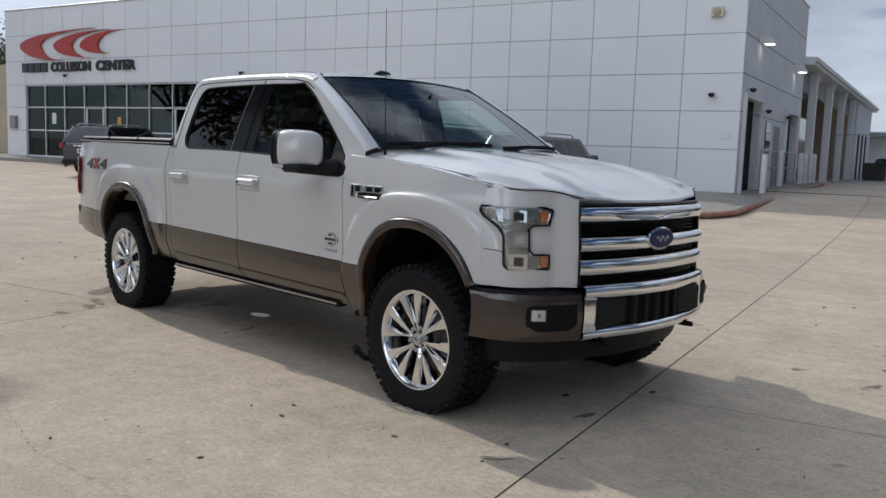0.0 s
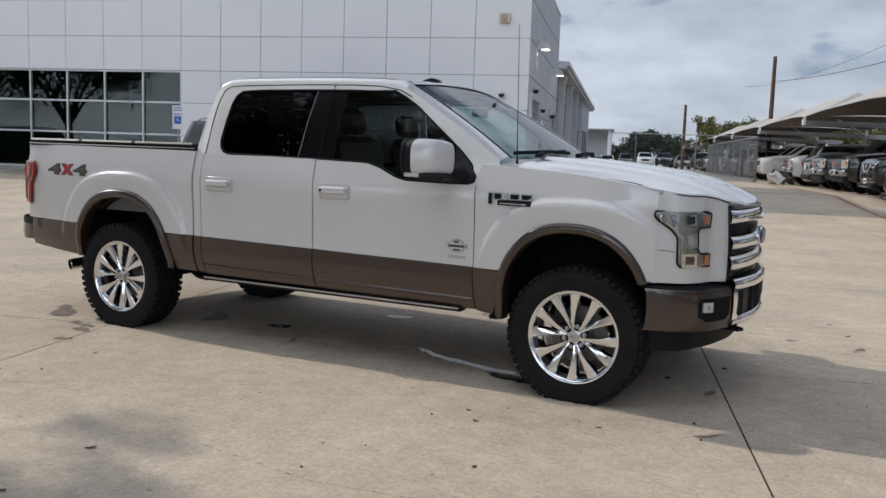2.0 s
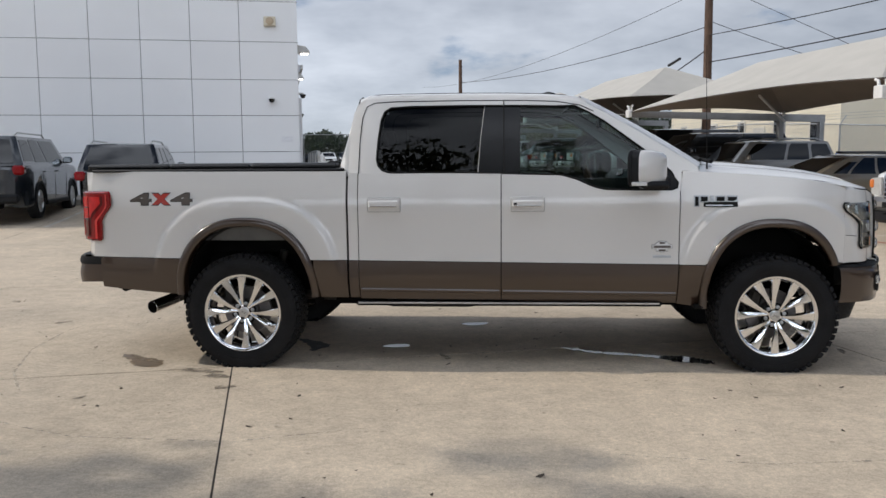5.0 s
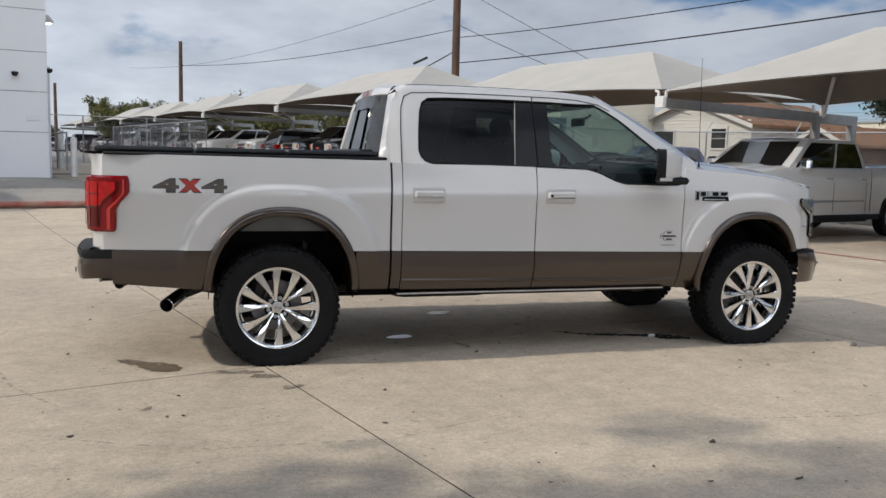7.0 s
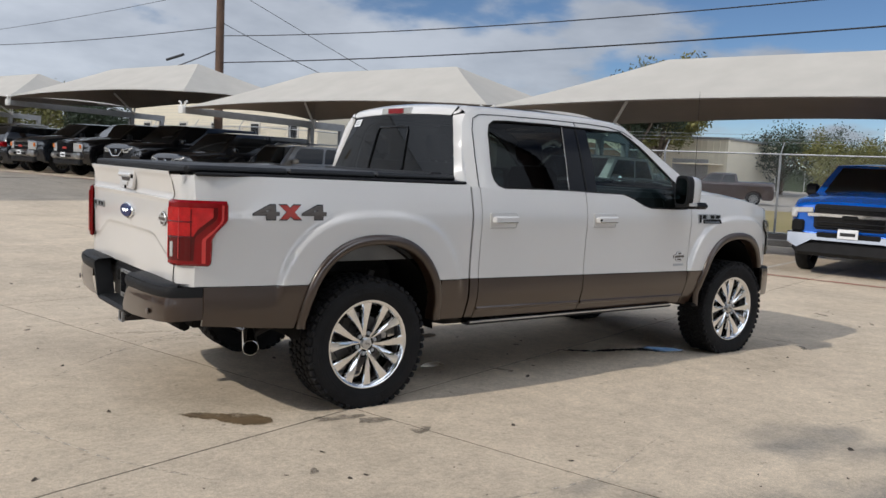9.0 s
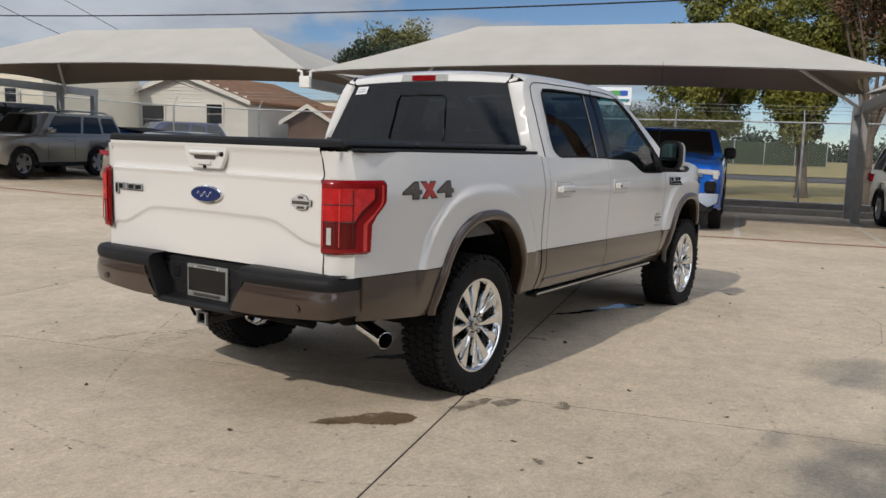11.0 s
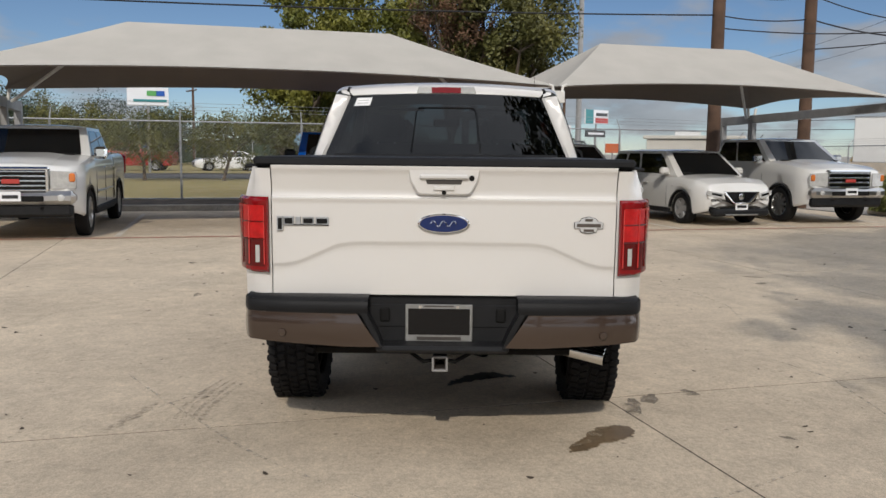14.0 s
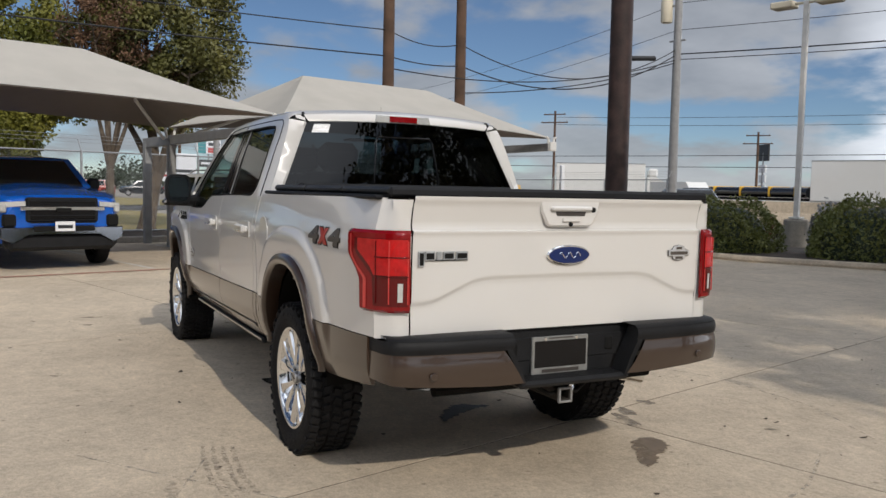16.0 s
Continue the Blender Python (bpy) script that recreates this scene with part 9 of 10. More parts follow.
tree("small_tree", "low rust and green shrub tree past the fence", 23.5, -1.2, 0.02, 3.0, 1.5, LEAF, 36, 8000, 0.055, 0.3, 0.08)
tree("small_tree", "low green shrub tree past the fence", 37.0, 1.2, 0.02, 3.2, 2.2, LEAF, 37, 8000, 0.06, 0.3, 0.08)
tree("small_tree", "low green shrub tree past the fence", 37.0, 4.8, 0.02, 3.4, 2.2, LEAF, 44, 8000, 0.06, 0.3, 0.08)
for k, (x, y, h, r, mt) in enumerate(((72.5, 19.0, 6.2, 4.0, LEAF_DARK), (66.0, 12.0, 5.0, 3.4, LEAF), (80.0, 6.0, 5.5, 4.5, LEAF_DARK), (96.0, 22.0, 7.5, 6.0, LEAF_DARK), (100.0, 14.0, 7.0, 6.0, LEAF_DARK), (11.5, 68.0, 4.9, 2.1, LEAF), (15.2, 71.0, 5.2, 2.2, LEAF), (18.4, 66.0, 4.8, 2.0, LEAF), (20.8, 64.0, 4.4, 1.8, LEAF), (7.2, 136.0, 5.8, 3.4, LEAF_DARK), (2.8, 150.0, 3.6, 3.0, LEAF_DARK), (12.5, 142.0, 5.2, 3.6, LEAF_DARK), (23.0, 52.0, 5.5, 3.4, LEAF), (26.0, 48.0, 5.0, 3.2, LEAF_DARK), (20.0, 56.0, 5.2, 3.0, LEAF), (-45.0, 26.0, 8.0, 4.0, LEAF))):
    tree("distant_tree", "rounded green tree in the distance", x, y, 0.2 if y > 40 else 0.0, h, r, mt, 50 + k, 9000, 0.11 if y < 100 else 0.24, 0.3, 0.2)
# trees on the open side of the lot; their shade falls across the paving
for x, y, h, r, sd in ((-9.3, -1.9, 8.2, 2.0, 71), (-11.5, -7.6, 9.8, 3.8, 72), (-9.0, -14.5, 9.5, 4.0, 73), (-9.4, -5.9, 12.0, 4.2, 74), (-1.9, -17.2, 12.0, 4.4, 75), (-5.6, -9.8, 9.0, 2.9, 76), (-3.0, -12.6, 9.6, 3.6, 77)):
    tree("shade_tree", "tall leafy tree on the open edge of the lot", x, y, 0.0, h, r, LEAF, sd, int(950 * r * r), 0.10, 0.42, 0.20)
for k, (x, y) in enumerate(((-24, -18), (-16, -26), (-6, -30), (-34, -8), (-38, 4), (-30, -26))):
    tree("shade_tree", "tall leafy tree on the far edge of the lot", x, y, 0.0, 11.0 + k % 3, 6.0, LEAF_DARK, 80 + k, 15000, 0.16, 0.25, 0.3)

screen_fence = thing("screened_fence", "far fence hung with dark green screen cloth", "fence", lot(0, 0))
for k in range(14):
    part("screen_panel", Geo().box((90.0, -9.6 + 3.0 * k, 1.25), (0.03, 2.92, 2.3), 0.005), LEAF_DARK, screen_fence)
    part("post", Geo().tube([(89.9, -11.1 + 3.0 * k, 0.0), (89.9, -11.1 + 3.0 * k, 2.6)], 0.05, 6), GALVANISED, screen_fence)

# a low belt of woods on the horizon
rn = np.random.default_rng(5)
centres_, radii_ = [], []
for k in range(420):
    a = radians(-24 + 84 * k / 420 + float(rn.uniform(-0.1, 0.1)))
    far = float(rn.uniform(150, 210))
    h = float(rn.uniform(1.0, 4.6)) * (0.6 + 0.4 * math.sin(k * 0.13))
    centres_.append((far * math.cos(a), far * math.sin(a), max(0.6, h))), radii_.append(2.6)
v_, f_ = leaf_cloud(rn, centres_, radii_, 42000, 0.42)
v_[:, 2] = np.maximum(v_[:, 2], 0.0)
woods = new("woods", leaf_mesh("woods", v_, f_, LEAF_DARK))
woods.matrix_world = lot(0, 0)
tagged(woods, "low belt of dark green woods on the horizon", "woods", kind="stuff")

# ---- planted corner by the street ----
solid("planting_bed", Geo().prism([(-30, -40), (13.6, -40), (13.6, -15.2), (11.0, -14.9), (8.6, -14.1), (5.6, -13.75), (3.0, -14.35), (0.0, -15.1), (-30, -23)], 0.10, lambda u, v, w: (u, v, w - 0.02), 0.02), SOIL, "raised bed of bark and soil at the lot's corner", "ground", lot(0, 0), kind="structure", recalc=True)
solid("kerb", Geo().tube([(13.7, -22, 0.05), (13.7, -15.1, 0.05), (11.0, -14.8, 0.05), (8.6, -14.0, 0.05), (5.6, -13.65, 0.05), (3.0, -14.25, 0.05), (0.0, -15.0, 0.05), (-30, -22.9, 0.05)], 0.085, 8), CONCRETE, "rounded concrete kerb round the planted corner", "kerb", lot(0, 0), kind="structure")
bush("clipped_bush", "large clipped green bush on the planted corner", 7.5, -15.6, 0.08, 1.45, 1.35, 1.22, HEDGE, 91, 9000)
bush("clipped_bush", "large clipped green bush on the planted corner", 3.9, -16.4, 0.08, 1.5, 1.45, 1.30, HEDGE, 92, 9000)
bush("silver_bush", "pale silvery bush beside the lamp post", 5.1, -16.9, 0.08, 0.6, 0.6, 1.15, GALVANISED, 93, 2500)
bush("clipped_hedge", "low clipped hedge block at the kerb", 11.6, -15.7, 0.08, 0.75, 0.6, 0.85, HEDGE, 94, 4500)
bush("clipped_hedge", "low clipped hedge block at the kerb", 13.0, -15.4, 0.08, 0.75, 0.6, 0.85, HEDGE, 95, 4500)
lamp_post = thing("lamp_post", "tall white square lamp post on a concrete pedestal", "lamp post", lot(7.0, -18.8, 0.06))
part("pedestal", Geo().lathe([(0.32, 0.0), (0.32, 0.72), (0.29, 0.76), (0.0, 0.77)], 24, None, "z"), CONCRETE_GREY, lamp_post, "round concrete pedestal")
part("post", Geo().box((0, 0, 3.65), (0.13, 0.13, 5.8), 0.01).box((0, 0, 0.80), (0.30, 0.30, 0.06), 0.01), WHITE_STEEL, lamp_post)
for s in (-1, 1):
    hd = part("lamp_head", Geo().box((s * 0.62, 0, 6.50), (0.62, 0.42, 0.18), 0.03).tube([(0, 0, 6.50), (s * 0.4, 0, 6.52)], 0.04, 8), CREAM, lamp_post, "boxy cream lamp head")
hydrant = thing("fire_hydrant", "faded red fire hydrant past the hedge", "hydrant", lot(9.6, -22.4, 0.06))
part("barrel", Geo().lathe([(0.16, 0.0), (0.16, 0.05), (0.10, 0.07), (0.10, 0.48), (0.14, 0.50), (0.14, 0.54), (0.12, 0.60), (0.06, 0.70), (0.03, 0.72), (0.03, 0.78), (0.0, 0.78)], 16, None, "z"), RED_HYDRANT, hydrant)
part("outlet", Geo().tube([(-0.20, 0, 0.40), (0.20, 0, 0.40)], 0.05, 10).tube([(0, 0, 0.38), (0, 0.19, 0.38)], 0.065, 10), RED_HYDRANT, hydrant)
bench = thing("low_rail", "low dark steel rail by the hydrant", "rail", lot(8.4, -22.0, 0.06))
part("rail", Geo().box((0, 0, 0.42), (1.6, 0.10, 0.06), 0.01), RUST_STEEL, bench)
for s in (-1, 1):
    part("leg", Geo().box((s * 0.72, 0, 0.2), (0.08, 0.08, 0.42), 0.01), RUST_STEEL, bench)

# ---- poles and wires ----


def utility_pole(x, y, h, r, mat, label, arms=(), z=0.0):
    p = thing("utility_pole", label, "pole", lot(x, y, z))
    part("shaft", Geo().tube([(0, 0, -0.1), (0, 0, h * 0.5), (0, 0, h)], [r, r * 0.88, r * 0.74], 14), mat, p)
    for az, half_, turn in arms:
        m = pose(0, 0, az, 0, 0, turn)
        arm = part("crossarm", Geo().box((0, r, 0), (half_ * 2, 0.10, 0.12), 0.01, m), POLE_WOOD, p)
        for k in (-0.9, -0.4, 0.4, 0.9):
            part("insulator", Geo().lathe([(0.03, 0.06), (0.05, 0.10), (0.03, 0.16), (0.0, 0.2)], 8, m @ pose(half_ * k, r, 0), "z"), GREY_STEEL, arm)
    return p


wood_label = "brown wooden utility pole behind the parking row"
pole_a = utility_pole(15.55, 22.1, 10.5, 0.17, POLE_WOOD, wood_label, z=rise(22))
pole_b = utility_pole(15.9, -11.75, 11.5, 0.19, POLE_WOOD, wood_label)
pole_c = utility_pole(16.3, -14.95, 11.5, 0.19, POLE_WOOD, wood_label)
utility_pole(12.95, 53.0, 8.1, 0.16, POLE_WOOD, "weathered wooden pole in the rear lot", z=0.4)
utility_pole(10.2, 94.4, 7.5, 0.2, POLE_WOOD, "distant weathered wooden utility pole", z=0.4)
utility_pole(37.0, -17.0, 15.0, 0.16, GREY_STEEL, "slim grey steel pole past the fence")
for x, y, h in ((60.0, -70.0, 10.5), (44.0, -86.0, 8.5), (70.0, -30.0, 10.0), (90, 4, 9.0)):
    utility_pole(x, y, h, 0.16, POLE_WOOD, "distant utility pole with crossarms", ((h - 0.4, 1.3, 20), (h - 1.3, 1.6, 20)))
steel = thing("sign_pole", "thick brown rusted steel pole with a meter box", "pole", lot(12.0, -17.5, 0.06))
part("shaft", Geo().tube([(0, 0, -0.1), (0, 0, 7.0), (0, 0, 16.0)], [0.34, 0.33, 0.32], 24), RUST_STEEL, steel)
part("meter_box", Geo().box((-0.20, 0.42, 1.05), (0.28, 0.18, 0.42), 0.02).tube([(-0.20, 0.42, 0.0), (-0.20, 0.42, 0.9)], 0.025, 8), GALVANISED, steel, "grey meter box")
grey = thing("steel_pole", "tall grey steel pole with a transformer", "pole", lot(14.7, -24.6, 0.0))
part("shaft", Geo().tube([(0, 0, 0), (0, 0, 6), (0, 0, 13)], [0.19, 0.16, 0.12], 16), GREY_STEEL, grey)
part("transformer", Geo().lathe([(0.0, 0.0), (0.20, 0.0), (0.22, 0.05), (0.22, 0.80), (0.18, 0.88), (0.0, 0.90)], 18, pose(0.42, 0.15, 7.9), "z"), CREAM, grey, "pale round transformer can")
part("bracket", Geo().box((0.2, 0.1, 8.5), (0.5, 0.06, 0.08), 0.01).box((0, 0.0, 7.2), (0.7, 0.06, 0.06), 0.01), GREY_STEEL, grey)


def cable(name, a, b, sag, r, label="dark overhead cable"):
    a, b = Vector(a), Vector(b)
    pts = [a.lerp(b, k / 24) - Vector((0, 0, sag * 4 * (k / 24) * (1 - k / 24))) for k in range(25)]
    return solid("overhead_cable", Geo().tube(pts, r, 5), CABLE, label, "cable", lot(0, 0))


A_, B_, C_, G_ = (15.55, 22.1), (15.9, -11.75), (16.3, -14.95), (14.7, -24.6)
label_c = "dark overhead cable strung between poles"
cable("c", (*A_, 5.88), (*B_, 5.98), 0.48, 0.016, label_c)
cable("c", (*A_, 4.91), (*B_, 5.24), 0.32, 0.020, label_c)
cable("c", (*B_, 5.98), (*C_, 6.02), 0.22, 0.016, label_c)
cable("c", (*B_, 5.24), (*C_, 5.35), 0.10, 0.018, label_c)
cable("c", (*C_, 6.02), (*G_, 6.9), 1.1, 0.018, label_c)
cable("c", (*C_, 5.35), (*G_, 6.7), 1.0, 0.022, label_c)
cable("c", (*B_, 4.9), (*G_, 6.5), 0.6, 0.018, label_c)
cable("c", (*C_, 4.5), (*G_, 6.4), 0.3, 0.018, label_c)
cable("c", (*G_, 6.7), (-30, -31, 8.2), 0.8, 0.024, label_c)
cable("c", (*G_, 6.5), (-30, -31, 7.6), 0.7, 0.016, label_c)
cable("c", (*G_, 7.6), (-30, -31, 9.2), 0.7, 0.012, label_c)
cable("c", (*G_, 8.6), (-30, -31, 10.2), 0.7, 0.010, label_c)
cable("c", (*G_, 8.6), (60, -40, 9.0), 0.8, 0.010, label_c)
cable("c", (*G_, 7.6), (60, -40, 8.0), 0.8, 0.010, label_c)
cable("c", (*A_, 6.2), (12.95, 53, 6.9), 0.4, 0.016, label_c)
cable("c", (*A_, 5.4), (20.0, 50, 5.2), 0.9, 0.024, label_c)
cable("c", (*A_, 7.6), (14.0, 75, 8.4), 0.9, 0.010, label_c)
cable("c", (*A_, 7.8), (19.0, 14.5, 3.4), 0.02, 0.010, "steel guy wire of the pole")
cable("c", (*A_, 6.4), (24.5, 18.2, 3.2), 0.25, 0.012, "thin dark service cable to the house")
cable("c", (60, -70, 9.8), (-40, -80, 9.4), 1.2, 0.02, "thin dark distant overhead cable")
cable("c", (60, -70, 9.0), (-40, -80, 8.6), 1.2, 0.02, "thin dark distant overhead cable")
cable("c", (90, -60, 5.6), (-60, -84, 5.6), 0.6, 0.03, "thin dark distant overhead cable")
cable("c", (90, -60, 4.6), (-60, -84, 4.4), 0.6, 0.03, "thin dark distant overhead cable")
splice = Geo().tube([(15.7, 24.6, 5.33), (15.9, 26.0, 5.22)], 0.055, 8)
solid("cable_splice", splice, CABLE, "dark splice case hung on the cable", "splice", lot(0, 0))
solid("cable_splice", Geo().tube([(14.6, -23.0, 6.35), (14.9, -21.6, 6.22)], 0.09, 8), CABLE, "dark splice case hung on the cable", "splice", lot(0, 0))

# ---- houses and sheds past the fence ----


def gable_house(name, label, x, y, turn, width, length, eave, peak, wall_mat, roof_mat, z=0.0, windows=()):
    """A house with its gable towards -y of its own frame."""
    h = thing(name, label, "house", lot(x, y, z, turn), kind="")
    w = width / 2
    part("wall", Geo().box((-w + 0.05, length / 2, eave / 2), (0.1, length - 0.2, eave)).box((w - 0.05, length / 2, eave / 2), (0.1, length - 0.2, eave)).prism([(-w, 0), (w, 0), (w, eave), (0, peak), (-w, eave)], 0.1, lambda u, v, d: (u, d, v)).prism([(-w, 0), (w, 0), (w, eave), (0, peak), (-w, eave)], 0.1, lambda u, v, d: (u, length - 0.1 + d, v)), wall_mat, h)
    n = int(peak / 0.17)
    for k in range(1, n):
        zz = k * 0.17
        half_ = w if zz < eave else w * (peak - zz) / (peak - eave)
        if half_ < 0.2:
            continue
        part("siding_board", Geo().prism([(-half_, zz), (half_, zz), (half_, zz + 0.155), (-half_, zz + 0.155)], 0.02, lambda u, v, d: (u, -0.004 - 0.02 * (1 - (v - zz) / 0.155), v) if d > 0.01 else (u, -0.001, v)), wall_mat, h, "", 0)
    slope = math.hypot(w, peak - eave)
    over = 0.35
    for s in (-1, 1):
        d = Vector((s * w, 0, eave - peak)).normalized()
        e = Vector((0, 0, peak + 0.06)) + d * (slope + over)
        part("roof", Geo().add([Vector((0, -over, peak + 0.06)), Vector((0, length + over, peak + 0.06)), Vector((e.x, length + over, e.z)), Vector((e.x, -over, e.z)), Vector((0, -over, peak - 0.06)), Vector((0, length + over, peak - 0.06)), Vector((e.x, length + over, e.z - 0.12)), Vector((e.x, -over, e.z - 0.12))], [(0, 1, 2, 3), (4, 7, 6, 5), (3, 2, 6, 7), (0, 3, 7, 4), (1, 5, 6, 2)]), roof_mat, h, "", 0)
        part("barge_board", Geo().add([Vector((0, -over - 0.03, peak + 0.05)), Vector((e.x, -over - 0.03, e.z - 0.01)), Vector((e.x, -over - 0.03, e.z - 0.2)), Vector((0, -over - 0.03, peak - 0.16))], [(0, 1, 2, 3)]), WHITE_SIDING, h, "", 0)
    for wx, wz, ww, wh, side_ in windows:
        if side_ == "gable":
            m = pose(wx, -0.05, wz)
        else:
            m = pose(w + 0.03, wx, wz, 0, 0, 90)
        win = part("window", Geo().box((0, 0, 0), (ww + 0.16, 0.06, wh + 0.16), 0.01, m), WHITE_SIDING, h, "white framed window")
        part("pane", Geo().box((0, -0.035, wh / 4), (ww, 0.01, wh / 2 - 0.03), 0, m).box((0, -0.035, -wh / 4), (ww, 0.01, wh / 2 - 0.03), 0, m), CAR_GLASS, win)
    return h


HOUSE_Z = 0.2
gable_house("white_house", "white wooden house with a brown shingle roof", 28.95, 22.3, -90, 7.0, 8.0, 2.87, 4.08, WHITE_SIDING, SHINGLE, HOUSE_Z, windows=((-1.6, 1.9, 1.2, 1.3, "gable"), (1.76, 2.2, 0.80, 0.9, "gable")))
# dark wood walls stand in for the shade inside an open porch
gable_house("porch_wing", "small porch with a brown shingle roof beside the house, its shaded inside drawn as dark walls", 30.6, 16.5, -90, 2.3, 4.5, 2.1, 2.75, POLE_WOOD, SHINGLE, HOUSE_Z)
gable_house("tan_house", "tan house with a shallow grey roof", 33.0, 34.8, -70, 9.0, 10.0, 3.0, 4.2, TAN, GALVANISED, windows=((0.5, 2.4, 0.7, 0.8, "gable"), (-2.0, 1.5, 0.8, 1.4, "gable")))
cream = thing("cream_building", "long cream office building with narrow windows", "building", lot(23.0, 26.0, 0.2))
part("wall", Geo().box((3.0, 6.5, 2.15), (6.0, 15.5, 4.3), 0.02), CREAM, cream)
part("roof_edge", Geo().box((3.0, 6.5, 4.35), (6.2, 15.7, 0.16), 0.02), WHITE_SIDING, cream)
for k in range(25):
    part("siding_line", Geo().box((-0.006, 6.5, 0.35 + 0.165 * k), (0.012, 15.4, 0.012)), WHITE_SIDING, cream)
for y in (0.4, 3.2, 6.4, 9.2, 12.6):
    wn_ = part("window", Geo().box((-0.02, y, 2.35), (0.06, 0.75, 1.35), 0.01), WHITE_SIDING, cream)
    part("pane", Geo().box((-0.055, y, 2.35), (0.01, 0.58, 1.15)), CAR_GLASS, wn_)
dr = part("door", Geo().box((-0.02, 4.8, 1.55), (0.06, 1.0, 2.2), 0.01), WHITE_SIDING, cream, "white panelled door")
part("door_pane", Geo().box((-0.055, 4.8, 2.1), (0.01, 0.4, 0.6)), CAR_GLASS, dr)
shed = thing("metal_warehouse", "long tan corrugated metal warehouse", "building", lot(62.0, 24.0, 0.0))
part("wall", Geo().box((6, 8.0, 2.3), (12, 24.0, 4.6)), CREAM, shed)
part("roof", Geo().box((6, 8.0, 4.68), (12.3, 24.3, 0.18), 0.03), GALVANISED, shed)
for k in range(48):
    part("wall_rib", Geo().box((-0.02, -3.8 + 0.5 * k, 2.3), (0.04, 0.08, 4.5)), CREAM, shed)
for y in (-1.0, 6.0, 14.0):
    part("loading_door", Geo().box((-0.03, y, 1.5), (0.06, 3.0, 3.0), 0.01), GREY_STEEL, shed)
part("awning", Geo().box((-1.4, -2.0, 2.6), (2.8, 3.4, 0.08), 0.01), CREAM, shed)

# ---- street side: barrier, lorries, signs ----
wall_b = thing("road_barrier", "long pale concrete road barrier", "barrier", lot(0, 0))
for k in range(20):
    a, b = Vector((60 - 7 * k, -31.0 - 1.05 * k, 0)), Vector((60 - 7 * (k + 1) + 0.05, -31.0 - 1.05 * (k + 1), 0))
    d = (b - a).normalized()
    s = Vector((-d.y, d.x, 0))
    rows = []
    for p in (a, b):
        rows.append([p + s * o + Vector((0, 0, z)) for o, z in ((-0.35, 0), (-0.32, 0.25), (-0.15, 0.6), (-0.12, 1.15), (0.12, 1.15), (0.15, 0.6), (0.32, 0.25), (0.35, 0))])
    part("barrier_block", Geo().grid(rows), CONCRETE, wall_b, "", 20)
solid("highway", Geo().grid([[Vector((x, -34 + (60 - x) * -0.15 - d, 0.012)) for d in (0.0, 3.0, 30.0)] for x in (90, 60, 0, -100)]), CONCRETE_GREY, "pale concrete highway behind the barrier", "road", lot(0, 0), kind="structure")


def lorry(x, y, turn, label, cab_mat, box_len=9.0):
    t = thing("lorry", label, "truck", lot(x, y, 0, turn))
    part("box", Geo().box((0, 0, 2.45), (box_len, 2.5, 2.7), 0.04), WHITE_CAR, t, "white cargo box")
    part("edge_rail", Geo().box((0, 0, 1.12), (box_len + 0.02, 2.52, 0.12), 0.01).box((0, 0, 3.80), (box_len + 0.02, 2.52, 0.08), 0.01), SATIN, t)
    cx = box_len / 2 + 1.1
    cab_ = part("cab", Geo().prism([(-0.9, 0.6), (1.3, 0.6), (1.3, 1.3), (0.9, 1.45), (0.45, 2.35), (-0.2, 2.75), (-0.9, 2.75)], 2.2, lambda u, v, w: (cx + u, -1.1 + w, v), 0.05), cab_mat, t, "lorry cab")
    part("cab_window", Geo().box((cx + 0.05, 0, 1.9), (0.6, 2.24, 0.6), 0.05), CAR_GLASS, cab_)
    part("fairing", Geo().box((cx - 0.45, 0, 3.1), (0.8, 1.9, 0.7), 0.15), cab_mat, t)
    part("chassis", Geo().box((0.5, 0, 0.85), (box_len + 2.5, 1.0, 0.3), 0.05), SEAM, t)
    for wx in (-box_len / 2 + 1.2, -box_len / 2 + 2.4, cx + 0.2):
        for s in (-1, 1):
            part("wheel", Geo().lathe([(0.0, -0.12), (0.28, -0.14), (0.48, -0.14), (0.5, -0.1), (0.5, 0.14), (0.0, 0.14)], 20, pose(wx, s * 1.05, 0.5, 0, 0, 0 if s < 0 else 180)), RUBBER, t)
    return t


lorry(39.4, -38.6, -48, "white box lorry on the highway", WHITE_CAR, 7.2)
lorry(16.5, -54.5, -172, "long white box trailer on the highway", WHITE_CAR, 12.0)
lorry(40.6, -53.5, -141, "white refrigerated box lorry on the highway", WHITE_CAR, 7.2)
lorry(75.0, -46.0, 150, "white box lorry on the highway", WHITE_CAR, 9.0)
pipe = thing("pipe_lorry", "flatbed lorry loaded with long black pipes and yellow straps", "truck", lot(29.0, -57.0, 0, -20))
part("deck", Geo().box((0, 0, 1.2), (12, 2.4, 0.2), 0.03), SEAM, pipe)
for y in (-0.6, 0.0, 0.6):
    part("pipe", Geo().tube([(-6.5, y, 1.7), (6.5, y, 1.7)], 0.38, 14), BLACK_CAR, pipe, "black pipe")
for x in (-5.5, -3.0, 0, 3.0, 5.5):
    part("strap", Geo().box((x, 0, 1.75), (0.14, 2.1, 0.74), 0.05), YELLOW, pipe, "yellow strap")
van = thing("white_van", "white panel van on the highway", "van", lot(30.6, -50.5, 0, 165))
part("body", Geo().prism([(-2.6, 0.4), (2.8, 0.4), (2.8, 1.1), (2.0, 1.35), (1.2, 2.3), (-2.6, 2.3)], 2.0, lambda u, v, w: (u, -1.0 + w, v), 0.12), WHITE_CAR, van)
